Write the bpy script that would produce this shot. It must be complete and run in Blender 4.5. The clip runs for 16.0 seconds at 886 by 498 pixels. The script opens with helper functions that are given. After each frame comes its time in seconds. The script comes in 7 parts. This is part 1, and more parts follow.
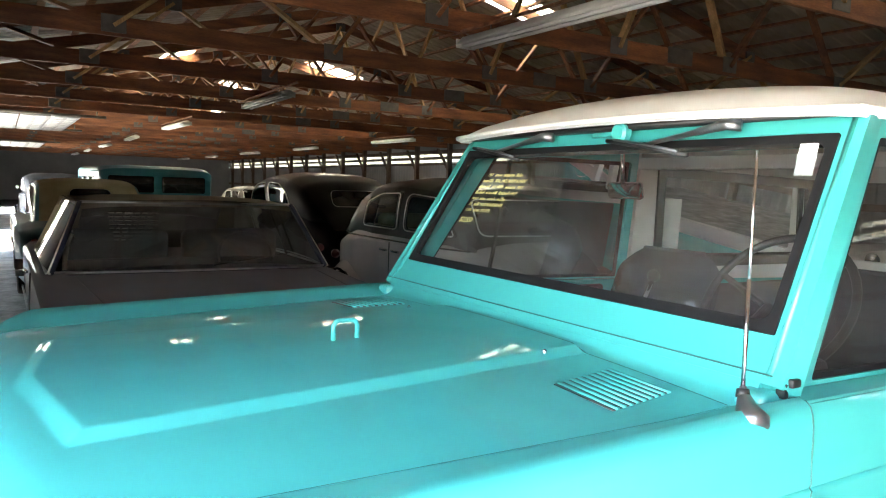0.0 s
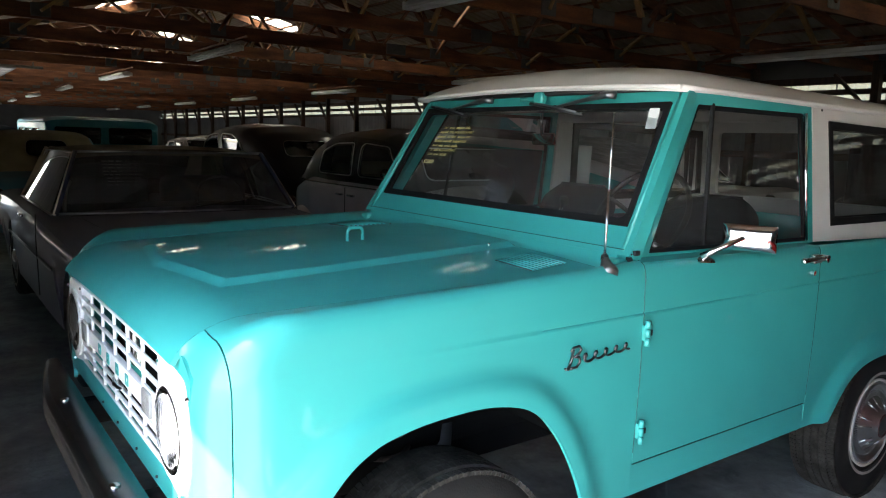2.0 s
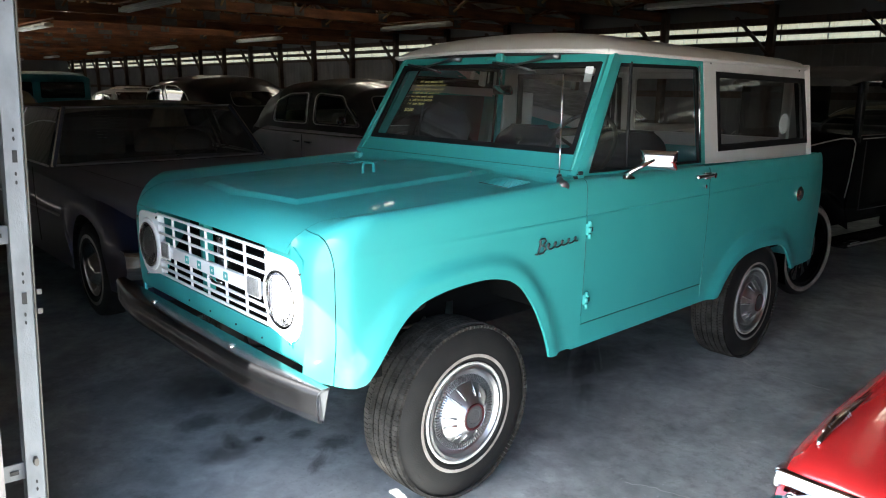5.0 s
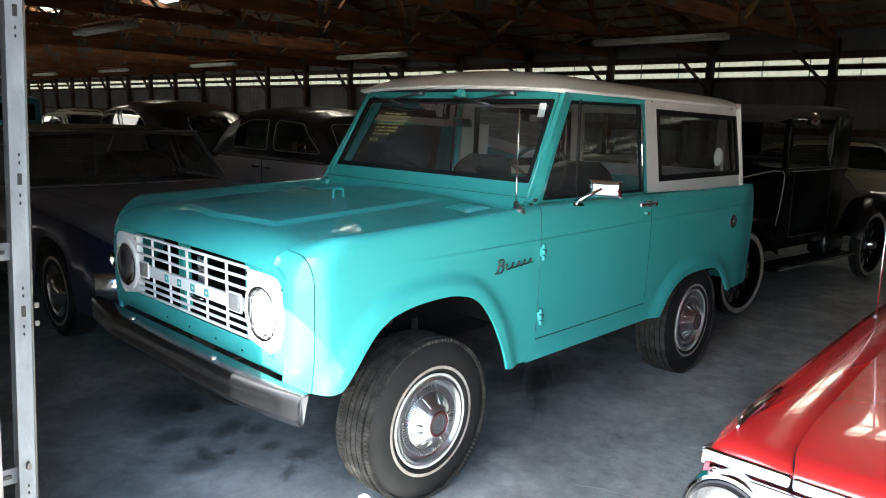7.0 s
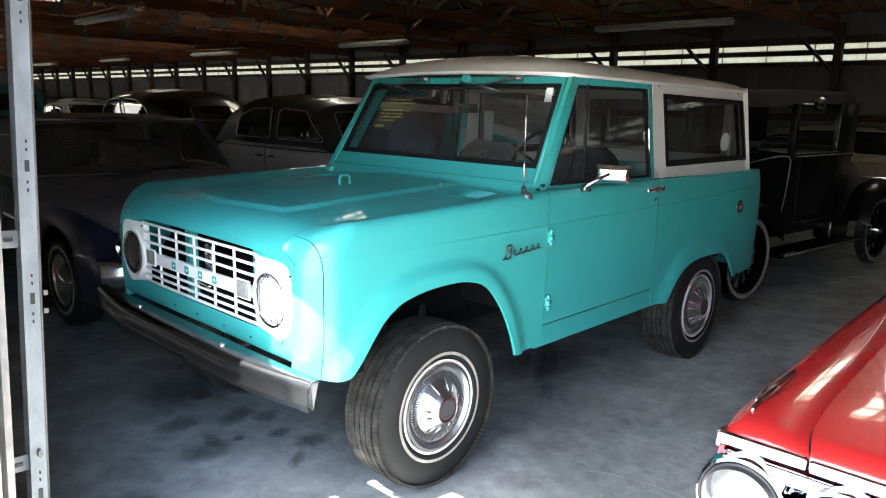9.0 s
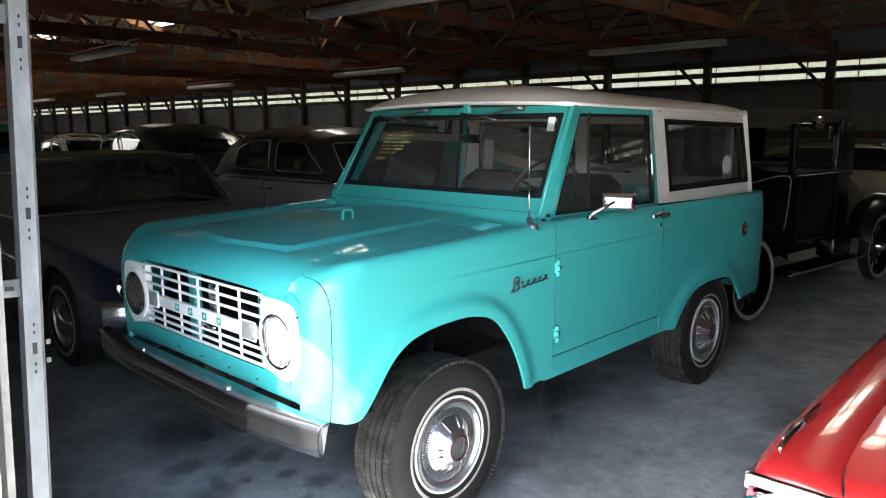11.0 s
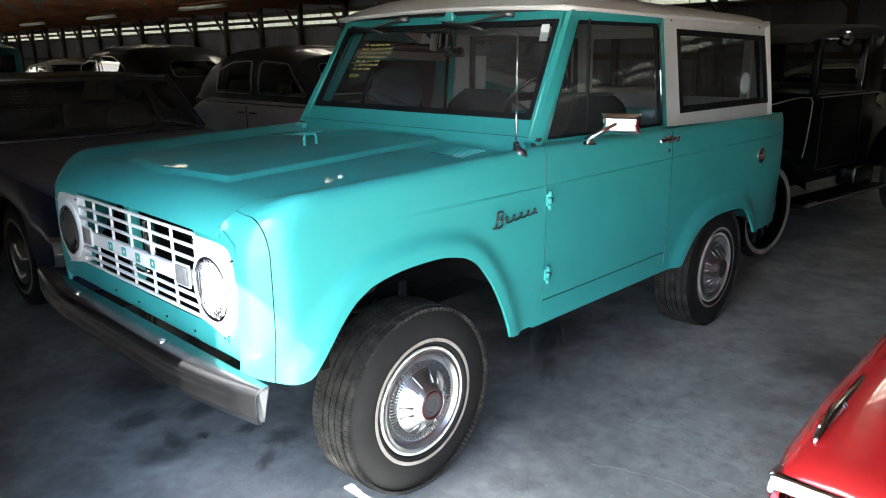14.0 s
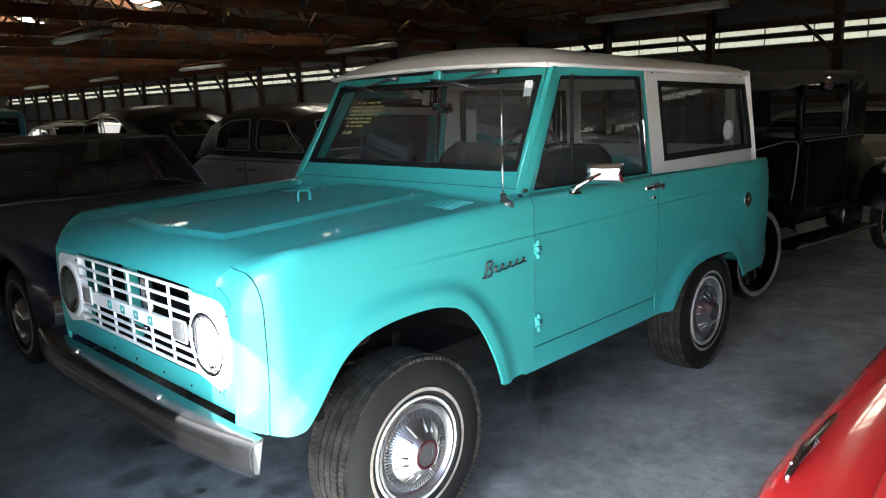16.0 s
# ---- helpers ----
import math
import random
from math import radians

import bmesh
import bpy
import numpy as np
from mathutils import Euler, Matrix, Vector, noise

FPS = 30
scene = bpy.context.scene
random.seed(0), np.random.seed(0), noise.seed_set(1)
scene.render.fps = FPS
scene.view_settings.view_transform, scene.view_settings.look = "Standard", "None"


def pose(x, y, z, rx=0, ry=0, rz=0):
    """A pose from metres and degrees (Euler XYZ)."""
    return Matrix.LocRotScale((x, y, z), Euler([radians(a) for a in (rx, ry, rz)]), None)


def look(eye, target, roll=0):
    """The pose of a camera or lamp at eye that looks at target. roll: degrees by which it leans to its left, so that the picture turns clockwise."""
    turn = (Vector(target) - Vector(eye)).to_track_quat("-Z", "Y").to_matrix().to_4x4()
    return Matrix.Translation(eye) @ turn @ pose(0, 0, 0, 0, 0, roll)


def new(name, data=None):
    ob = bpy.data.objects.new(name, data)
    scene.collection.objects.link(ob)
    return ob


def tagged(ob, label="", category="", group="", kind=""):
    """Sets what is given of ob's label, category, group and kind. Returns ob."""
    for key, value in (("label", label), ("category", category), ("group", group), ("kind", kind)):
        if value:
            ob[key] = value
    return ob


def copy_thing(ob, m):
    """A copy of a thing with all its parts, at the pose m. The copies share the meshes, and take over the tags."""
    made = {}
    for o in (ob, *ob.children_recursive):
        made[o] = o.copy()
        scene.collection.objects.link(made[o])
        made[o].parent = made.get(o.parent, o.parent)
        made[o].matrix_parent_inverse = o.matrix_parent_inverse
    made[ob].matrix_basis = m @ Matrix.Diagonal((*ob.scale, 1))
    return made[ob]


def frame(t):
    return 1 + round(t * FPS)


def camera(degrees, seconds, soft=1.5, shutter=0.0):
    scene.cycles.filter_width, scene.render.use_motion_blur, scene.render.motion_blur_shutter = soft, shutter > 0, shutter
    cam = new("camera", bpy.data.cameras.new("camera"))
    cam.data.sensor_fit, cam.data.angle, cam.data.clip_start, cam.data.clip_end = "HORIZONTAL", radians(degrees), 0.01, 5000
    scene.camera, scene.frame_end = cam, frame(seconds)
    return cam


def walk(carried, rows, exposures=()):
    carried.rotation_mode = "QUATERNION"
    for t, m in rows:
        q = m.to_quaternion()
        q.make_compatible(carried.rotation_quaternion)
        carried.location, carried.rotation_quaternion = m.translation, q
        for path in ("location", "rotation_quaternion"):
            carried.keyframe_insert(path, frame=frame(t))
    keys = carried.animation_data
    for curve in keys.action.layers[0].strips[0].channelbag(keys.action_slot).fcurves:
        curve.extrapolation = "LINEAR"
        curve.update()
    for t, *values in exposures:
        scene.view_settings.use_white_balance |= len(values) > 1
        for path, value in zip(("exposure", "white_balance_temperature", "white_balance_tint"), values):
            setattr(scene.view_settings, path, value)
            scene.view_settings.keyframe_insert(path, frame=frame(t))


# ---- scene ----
cam = camera(62.3, 16.0, soft=1.1)
PATH = [
    (0, (1.574, -0.549, 1.57), (-0.132, 0.481, 1.405), 1.8),
    (0.5, (1.738, -0.669, 1.574), (0.033, 0.35, 1.342), 1.4),
    (1, (1.869, -0.852, 1.564), (0.237, 0.273, 1.297), 1.6),
    (1.5, (2.024, -0.98, 1.575), (0.425, 0.186, 1.289), 2.4),
    (2, (2.227, -1.106, 1.563), (0.63, 0.061, 1.27), 1.6),
    (2.5, (2.323, -1.277, 1.564), (0.752, -0.084, 1.232), 1.7),
    (3, (2.349, -1.503, 1.557), (0.84, -0.25, 1.168), 1.8),
    (3.5, (2.439, -1.634, 1.576), (0.952, -0.362, 1.164), 2.6),
    (4, (2.575, -1.722, 1.578), (1.096, -0.443, 1.155), 1.6),
    (4.2, (2.609, -1.726, 1.57), (1.127, -0.453, 1.142), 0.2),
    (6.3, (2.81, -2.09, 1.661), (1.431, -0.699, 1.257), 2.1),
    (6.5, (2.824, -2.081, 1.62), (1.447, -0.678, 1.254), 1.6),
    (7, (2.839, -2.068, 1.623), (1.476, -0.65, 1.261), 1.4),
    (7.5, (2.846, -2.06, 1.626), (1.489, -0.636, 1.266), 1.4),
    (8, (2.852, -2.068, 1.625), (1.503, -0.634, 1.277), -1.4),
    (8.5, (2.827, -2.075, 1.61), (1.468, -0.65, 1.257), 1.0),
    (8.7, (2.822, -2.078, 1.609), (1.461, -0.667, 1.213), 1.1),
    (10.8, (2.762, -2.074, 1.626), (1.386, -0.659, 1.303), -0.0),
    (11, (2.759, -2.069, 1.643), (1.391, -0.647, 1.315), -0.4),
    (11.5, (2.757, -2.068, 1.625), (1.417, -0.624, 1.282), 0.3),
    (12, (2.755, -1.967, 1.604), (1.422, -0.53, 1.207), -0.4),
    (12.5, (2.758, -1.822, 1.605), (1.386, -0.426, 1.192), -1.5),
    (13, (2.658, -1.742, 1.591), (1.244, -0.391, 1.174), -0.7),
    (13.5, (2.568, -1.695, 1.587), (1.194, -0.311, 1.143), -0.5),
    (14, (2.564, -1.681, 1.578), (1.21, -0.302, 1.06), -0.6),
    (14.5, (2.607, -1.678, 1.624), (1.253, -0.288, 1.142), -1.6),
    (15, (2.634, -1.683, 1.598), (1.273, -0.279, 1.179), -2.4),
    (15.5, (2.637, -1.691, 1.598), (1.271, -0.284, 1.206), -2.4),
    (16, (2.639, -1.7, 1.598), (1.264, -0.3, 1.211), -2.0),
]
# the camera opens up inside the barn and stops down as it backs out into the daylight
EXPOSURES = [(0.0, 5.70, 6950, 11), (0.5, 5.10, 6800, 11), (1.0, 4.55, 6650, 10), (1.5, 4.15, 6550, 10), (2.5, 3.95, 6500, 10), (4, 3.78, 6500, 10),
             (7, 3.92, 6500, 10), (11, 4.02, 6500, 10), (13, 3.99, 6480, 10), (14, 3.86, 6480, 10), (16, 4.02, 6480, 10)]
walk(cam, [(t, look(eye, target, roll)) for t, eye, target, roll in PATH],
     exposures=EXPOSURES)

# ---- daylight ----
SUN_AZ, SUN_EL = -4.0, 55.4          # degrees: towards +x from the open front, and above the horizon
world = bpy.data.worlds.new("daylight")
scene.world = world
world.use_nodes = True
wn, wl = world.node_tree.nodes, world.node_tree.links
sky = wn.new("ShaderNodeTexSky")
sky.sky_type, sky.sun_disc = "NISHITA", False
sky.sun_elevation, sky.sun_rotation = radians(SUN_EL), radians(180 - SUN_AZ)
sky.air_density, sky.dust_density = 1.0, 1.6
wn["Background"].inputs["Strength"].default_value = 0.115
wl.new(sky.outputs["Color"], wn["Background"].inputs["Color"])
sun = new("sun", bpy.data.lights.new("sun", "SUN"))
sun.data.energy, sun.data.angle, sun.data.color = 5.0, radians(0.53), (1.0, 0.96, 0.90)
_a, _e = radians(SUN_AZ), radians(SUN_EL)
SUN_DIR = Vector((math.sin(_a) * math.cos(_e), -math.cos(_a) * math.cos(_e), math.sin(_e)))
sun.matrix_world = Matrix.Translation(SUN_DIR * 60) @ SUN_DIR.to_track_quat("Z", "Y").to_matrix().to_4x4()

# ---- materials ----
def material(name, color, rough=0.5, metal=0.0, coat=0.0, vary=0.0, vscale=3.0, grain=0.0, gscale=60.0, bump=0.0, bscale=80.0,
             stretch=(1, 1, 1), dark=None, spec=0.5, per_piece=0.0, rvary=0.0, swirl=0.0, fine=0.5):
    """A procedural surface: a base colour, blotches and grain at two scales, fine relief."""
    m = bpy.data.materials.new(name)
    m.use_nodes = True
    n, l = m.node_tree.nodes, m.node_tree.links
    b = n["Principled BSDF"]
    b.inputs["Base Color"].default_value = (*color, 1)
    b.inputs["Roughness"].default_value, b.inputs["Metallic"].default_value = rough, metal
    b.inputs["Coat Weight"].default_value, b.inputs["Coat Roughness"].default_value = coat, 0.04
    b.inputs["Specular IOR Level"].default_value = spec
    tc, mp = n.new("ShaderNodeTexCoord"), n.new("ShaderNodeMapping")
    mp.inputs["Scale"].default_value = stretch
    l.new(tc.outputs["Object"], mp.inputs["Vector"])
    last = None
    def mix(fac, a, c):
        x = n.new("ShaderNodeMix")
        x.data_type = "RGBA"
        for sock, v in ((x.inputs[0], fac), (x.inputs[6], a), (x.inputs[7], c)):
            if isinstance(v, (tuple, float, int)):
                sock.default_value = (*v, 1) if isinstance(v, tuple) else v
            else:
                l.new(v, sock)
        return x.outputs[2]
    def cloud(scale, detail, lo, hi):
        t, r = n.new("ShaderNodeTexNoise"), n.new("ShaderNodeMapRange")
        t.inputs["Scale"].default_value, t.inputs["Detail"].default_value = scale, detail
        t.inputs["Distortion"].default_value, t.inputs["Roughness"].default_value = swirl, fine
        l.new(mp.outputs["Vector"], t.inputs["Vector"])
        r.inputs["From Min"].default_value, r.inputs["From Max"].default_value = lo, hi
        l.new(t.outputs["Fac"], r.inputs["Value"])
        return r.outputs["Result"]
    col = tuple(color)
    if vary:
        d = dark or tuple(c * (1 - vary) for c in color)
        col = mix(cloud(vscale, 5 if fine < 0.6 else 9, 0.36, 0.66), tuple(d), col)
    if grain:
        g = mix(1.0, (1, 1, 1), (1, 1, 1))
        f = cloud(gscale, 3 if fine < 0.6 else 8, 0.3, 0.7)
        k = n.new("ShaderNodeMapRange")
        k.inputs["To Min"].default_value, k.inputs["To Max"].default_value = 1 - grain, 1 + grain * 0.6
        l.new(f, k.inputs["Value"])
        hs = n.new("ShaderNodeHueSaturation")
        l.new(k.outputs["Result"], hs.inputs["Value"])
        if isinstance(col, tuple):
            hs.inputs["Color"].default_value = (*col, 1)
        else:
            l.new(col, hs.inputs["Color"])
        col = hs.outputs["Color"]
    if per_piece:
        oi, k, hs = n.new("ShaderNodeObjectInfo"), n.new("ShaderNodeMapRange"), n.new("ShaderNodeHueSaturation")
        l.new(oi.outputs["Random"], k.inputs["Value"])
        k.inputs["To Min"].default_value, k.inputs["To Max"].default_value = 1 - per_piece, 1 + per_piece
        l.new(k.outputs["Result"], hs.inputs["Value"])
        if isinstance(col, tuple):
            hs.inputs["Color"].default_value = (*col, 1)
        else:
            l.new(col, hs.inputs["Color"])
        col = hs.outputs["Color"]
    if not isinstance(col, tuple):
        l.new(col, b.inputs["Base Color"])
    if rvary:
        k = n.new("ShaderNodeMapRange")
        l.new(cloud(vscale * 2.3, 4, 0.35, 0.65), k.inputs["Value"])
        k.inputs["To Min"].default_value, k.inputs["To Max"].default_value = max(rough - rvary, 0.02), min(rough + rvary, 1)
        l.new(k.outputs["Result"], b.inputs["Roughness"])
    if bump:
        bp = n.new("ShaderNodeBump")
        bp.inputs["Strength"].default_value, bp.inputs["Distance"].default_value = bump, 0.01
        l.new(cloud(bscale, 4, 0.2, 0.8), bp.inputs["Height"])
        l.new(bp.outputs["Normal"], b.inputs["Normal"])
    return m


def glass(name, tint, clear, dust_veil=0.0):
    """A thin pane: mostly clear, tinted, with a mirror gloss."""
    m = bpy.data.materials.new(name)
    m.use_nodes = True
    n, l = m.node_tree.nodes, m.node_tree.links
    out = n["Material Output"]
    n.remove(n["Principled BSDF"])
    tr, gl, mx, lw = n.new("ShaderNodeBsdfTransparent"), n.new("ShaderNodeBsdfGlossy"), n.new("ShaderNodeMixShader"), n.new("ShaderNodeFresnel")
    tr.inputs["Color"].default_value = (*[c * clear for c in tint], 1)
    gl.inputs["Roughness"].default_value = 0.015
    gl.inputs["Color"].default_value = (0.95, 0.97, 1, 1)
    lw.inputs["IOR"].default_value = 1.55
    l.new(lw.outputs["Fac"], mx.inputs["Fac"])
    # Diffuse film: dust, plus a painted stand-in for hazy reflections.
    df, dm, nz, rg = n.new("ShaderNodeBsdfDiffuse"), n.new("ShaderNodeMixShader"), n.new("ShaderNodeTexNoise"), n.new("ShaderNodeMapRange")
    df.inputs["Color"].default_value = (0.5, 0.48, 0.45, 1)
    nz.inputs["Scale"].default_value, nz.inputs["Detail"].default_value = 3.0, 6
    rg.inputs["To Min"].default_value, rg.inputs["To Max"].default_value = dust_veil * 0.4, dust_veil * 1.6
    l.new(nz.outputs["Fac"], rg.inputs["Value"])
    l.new(rg.outputs["Result"], dm.inputs["Fac"])
    l.new(tr.outputs["BSDF"], dm.inputs[1])
    l.new(df.outputs["BSDF"], dm.inputs[2])
    l.new(dm.outputs["Shader"], mx.inputs[1])
    l.new(gl.outputs["BSDF"], mx.inputs[2])
    l.new(mx.outputs["Shader"], out.inputs["Surface"])
    return m


TEAL = material("turquoise_paint", (0.040, 0.358, 0.335), 0.44, coat=0.45, vary=0.05, vscale=2.0, bump=0.012, bscale=240, rvary=0.05)
TEAL_DULL = material("turquoise_inner_paint", (0.04, 0.40, 0.35), 0.6, vary=0.1, vscale=5)
WHITE = material("white_roof_paint", (0.72, 0.70, 0.68), 0.4, coat=0.25, vary=0.07, vscale=2.5, dark=(0.62, 0.60, 0.57), bump=0.02, bscale=160)
GRILLE = material("white_grille_enamel", (0.78, 0.78, 0.78), 0.4, coat=0.2, vary=0.05, vscale=8)
CHROME = material("chrome", (0.72, 0.73, 0.75), 0.09, 1.0, vary=0.12, vscale=9, rvary=0.05)
OLD_CHROME = material("pitted_chrome", (0.64, 0.64, 0.65), 0.14, 1.0, vary=0.10, vscale=14, grain=0.10, gscale=260, bump=0.02, bscale=300, rvary=0.04)
CAPMETAL = material("brushed_hub_cap", (0.52, 0.525, 0.535), 0.34, 1.0, vary=0.15, vscale=12, rvary=0.06)
BLACK = material("black_plastic", (0.012, 0.012, 0.013), 0.5, vary=0.2, vscale=12)
RUBBER = material("tyre_rubber", (0.009, 0.0089, 0.0088), 0.65, spec=0.3, vary=0.3, vscale=9, dark=(0.014, 0.0133, 0.0125), bump=0.1, bscale=160)
TREAD = material("dusty_tread_rubber", (0.048, 0.045, 0.040), 0.85, spec=0.2, vary=0.6, vscale=14, dark=(0.018, 0.0165, 0.0145), grain=0.3, gscale=70, bump=0.15, bscale=160)
GASKET = material("rubber_gasket", (0.009, 0.009, 0.010), 0.65, spec=0.2, vary=0.3, vscale=20)
# Plain near-black for wheel wells, chassis and the parts behind the grille.
DARK = material("near_black_underside", (0.006, 0.006, 0.006), 0.95, spec=0.1, vary=0.4, vscale=8)
WHITEWALL = material("whitewall_rubber", (0.36, 0.335, 0.30), 0.7, vary=0.3, vscale=16, dark=(0.24, 0.21, 0.18))
GLASS = glass("window_glass", (0.92, 0.96, 0.95), 0.90, 0.045)
VEILGLASS = glass("dust_veiled_car_glass", (0.74, 0.78, 0.80), 0.38, 0.075)
OLDGLASS = glass("old_car_glass", (0.80, 0.84, 0.83), 0.75, 0.012)
LENS = glass("lamp_glass", (1, 1, 1), 0.95)
SEAT = material("silver_vinyl", (0.050, 0.052, 0.056), 0.24, coat=0.5, vary=0.15, vscale=6, bump=0.1, bscale=120)
PAPER = material("paper", (0.75, 0.76, 0.76), 0.8, vary=0.04, vscale=6)
DISCPAPER = material("faded_round_sticker", (0.52, 0.57, 0.57), 0.7, vary=0.15, vscale=12)
INK = material("yellow_marker", (0.66, 0.60, 0.24), 0.7, vary=0.1, vscale=40)
RED_ENAMEL = material("red_enamel", (0.06, 0.008, 0.010), 0.35, coat=0.4, vary=0.1, vscale=20)
AMBER = material("frosted_lens", (0.30, 0.30, 0.29), 0.35, coat=0.4, vary=0.3, vscale=30, bump=0.4, bscale=300)
BUMPERCHROME = material("pitted_bumper_chrome", (0.19, 0.198, 0.215), 0.27, 1.0, vary=0.12, vscale=14, grain=0.25, gscale=420)
RED = material("red_car_paint", (0.42, 0.017, 0.017), 0.25, coat=1.0, vary=0.06, vscale=3)
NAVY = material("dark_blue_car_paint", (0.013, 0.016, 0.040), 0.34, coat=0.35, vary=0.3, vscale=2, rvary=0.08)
HAZEGLASS = material("hazy_car_glass", (0.055, 0.052, 0.045), 0.04, spec=0.7, vary=0.5, vscale=4, dark=(0.02, 0.019, 0.017))


def dust_and_lift_tops(m, color, amount):
    """Dust in patches on up-facing faces, its pale tone also standing in for light."""
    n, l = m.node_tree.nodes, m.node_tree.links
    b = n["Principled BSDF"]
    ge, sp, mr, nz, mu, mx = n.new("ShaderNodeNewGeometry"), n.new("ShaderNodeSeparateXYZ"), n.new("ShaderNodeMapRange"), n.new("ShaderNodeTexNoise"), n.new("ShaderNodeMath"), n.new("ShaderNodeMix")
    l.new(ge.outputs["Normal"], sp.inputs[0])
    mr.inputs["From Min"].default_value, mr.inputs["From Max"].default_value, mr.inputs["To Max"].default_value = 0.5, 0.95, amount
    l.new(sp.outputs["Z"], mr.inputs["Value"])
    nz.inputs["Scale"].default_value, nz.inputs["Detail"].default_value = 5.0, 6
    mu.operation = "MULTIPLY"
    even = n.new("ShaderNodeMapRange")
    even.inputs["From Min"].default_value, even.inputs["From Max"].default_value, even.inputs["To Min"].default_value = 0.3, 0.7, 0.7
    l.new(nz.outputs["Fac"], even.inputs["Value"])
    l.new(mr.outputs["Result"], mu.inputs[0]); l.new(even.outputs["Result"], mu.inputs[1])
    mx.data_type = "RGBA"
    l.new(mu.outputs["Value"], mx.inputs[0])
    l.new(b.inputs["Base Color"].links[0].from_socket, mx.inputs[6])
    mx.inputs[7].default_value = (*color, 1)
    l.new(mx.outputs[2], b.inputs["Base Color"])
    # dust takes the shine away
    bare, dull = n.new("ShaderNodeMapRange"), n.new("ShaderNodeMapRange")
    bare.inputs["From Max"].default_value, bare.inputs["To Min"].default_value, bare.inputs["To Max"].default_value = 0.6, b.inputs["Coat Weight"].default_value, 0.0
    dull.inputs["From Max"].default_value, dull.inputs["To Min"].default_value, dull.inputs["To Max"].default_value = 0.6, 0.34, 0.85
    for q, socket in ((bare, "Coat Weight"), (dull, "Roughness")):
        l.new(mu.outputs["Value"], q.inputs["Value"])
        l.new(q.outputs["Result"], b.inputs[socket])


dust_and_lift_tops(NAVY, (0.28, 0.262, 0.262), 0.64)
TANTOP = material("tan_vinyl_roof", (0.30, 0.245, 0.165), 0.75, vary=0.25, vscale=4, bump=0.2, bscale=200)
GREY = material("grey_car_paint", (0.56, 0.50, 0.48), 0.30, coat=1.0, vary=0.2, vscale=2)
# Darker copy of the grey paint: dark roof reflections put into the colour.
SHADEGREY = material("grey_paint_shaded_cabin", (0.045, 0.041, 0.040), 0.28, coat=0.7, vary=0.2, vscale=3)
BLACKCAR = material("black_car_paint", (0.018, 0.017, 0.017), 0.28, coat=0.6, vary=0.2, vscale=3)
SHUT = material("shadowed_shut_line", (0.012, 0.10, 0.095), 0.6, vary=0.2, vscale=20)
DOORTRIM = material("grey_door_card", (0.055, 0.056, 0.058), 0.6, vary=0.2, vscale=8, bump=0.1, bscale=120)
GUSSET = material("truss_plate_steel", (0.135, 0.12, 0.102), 0.55, 0.2, vary=0.3, vscale=10, bump=0.15, bscale=60)
RUSTY = material("rusty_chassis_steel", (0.055, 0.034, 0.025), 0.8, vary=0.5, vscale=18, bump=0.2, bscale=120)
DULLTRIM = material("dull_nose_trim", (0.36, 0.36, 0.37), 0.40, 1.0, vary=0.2, vscale=12, rvary=0.05)
DULLBLACK = material("dusty_black_paint", (0.012, 0.012, 0.013), 0.6, spec=0.25, vary=0.3, vscale=3)
DOORPANE = material("grey_door_panel", (0.24, 0.24, 0.235), 0.5, vary=0.15, vscale=4)
TBLACK = material("old_black_lacquer", (0.003, 0.003, 0.004), 0.25, spec=0.3, vary=0.2, vscale=3)
DULLCREAM = material("dull_cream_paint", (0.25, 0.21, 0.145), 0.5, coat=0.2, vary=0.15, vscale=3)
RIMPAINT = material("white_rim_paint", (0.66, 0.65, 0.60), 0.4, coat=0.3, vary=0.15, vscale=14)
TRIM = material("bright_window_trim", (0.78, 0.76, 0.73), 0.30, 0.8, vary=0.15, vscale=9)
# Pale tan in place of chrome, standing in for its bright reflection.
PILLARTRIM = material("pale_pillar_trim", (0.66, 0.57, 0.45), 0.40, 0.15, vary=0.2, vscale=10)
SCRIPT = material("dark_script_metal", (0.12, 0.12, 0.12), 0.3, 0.9, vary=0.2, vscale=30)
CHALK = material("chalk_marks", (0.075, 0.072, 0.066), 0.9, vary=0.3, vscale=30)
CREAM = material("cream_car_paint", (0.55, 0.48, 0.34), 0.4, coat=0.4, vary=0.1, vscale=3)
PALECAR = material("pale_grey_car_paint", (0.30, 0.29, 0.27), 0.35, coat=0.4, vary=0.15, vscale=3)
BLUEVAN = material("teal_van_paint", (0.02, 0.19, 0.24), 0.45, coat=0.3, vary=0.15, vscale=2)
MAROON = material("maroon_car_paint", (0.10, 0.02, 0.02), 0.35, coat=0.5, vary=0.15, vscale=3)
DARKGLASS = material("dark_car_glass", (0.012, 0.014, 0.014), 0.03, spec=0.7, vary=0.2, vscale=2)
TANCLOTH = material("beige_cloth_top", (0.46, 0.385, 0.25), 0.85, vary=0.2, vscale=5, bump=0.3, bscale=300)
PALEBLUE = material("pale_blue_car_paint", (0.10, 0.28, 0.36), 0.4, coat=0.4, vary=0.1, vscale=3)
WIPERSTEEL = material("dull_wiper_steel", (0.22, 0.23, 0.24), 0.35, 0.9, vary=0.2, vscale=20)
CANVAS = material("canvas_top", (0.05, 0.047, 0.042), 0.9, vary=0.25, vscale=5, bump=0.3, bscale=300)
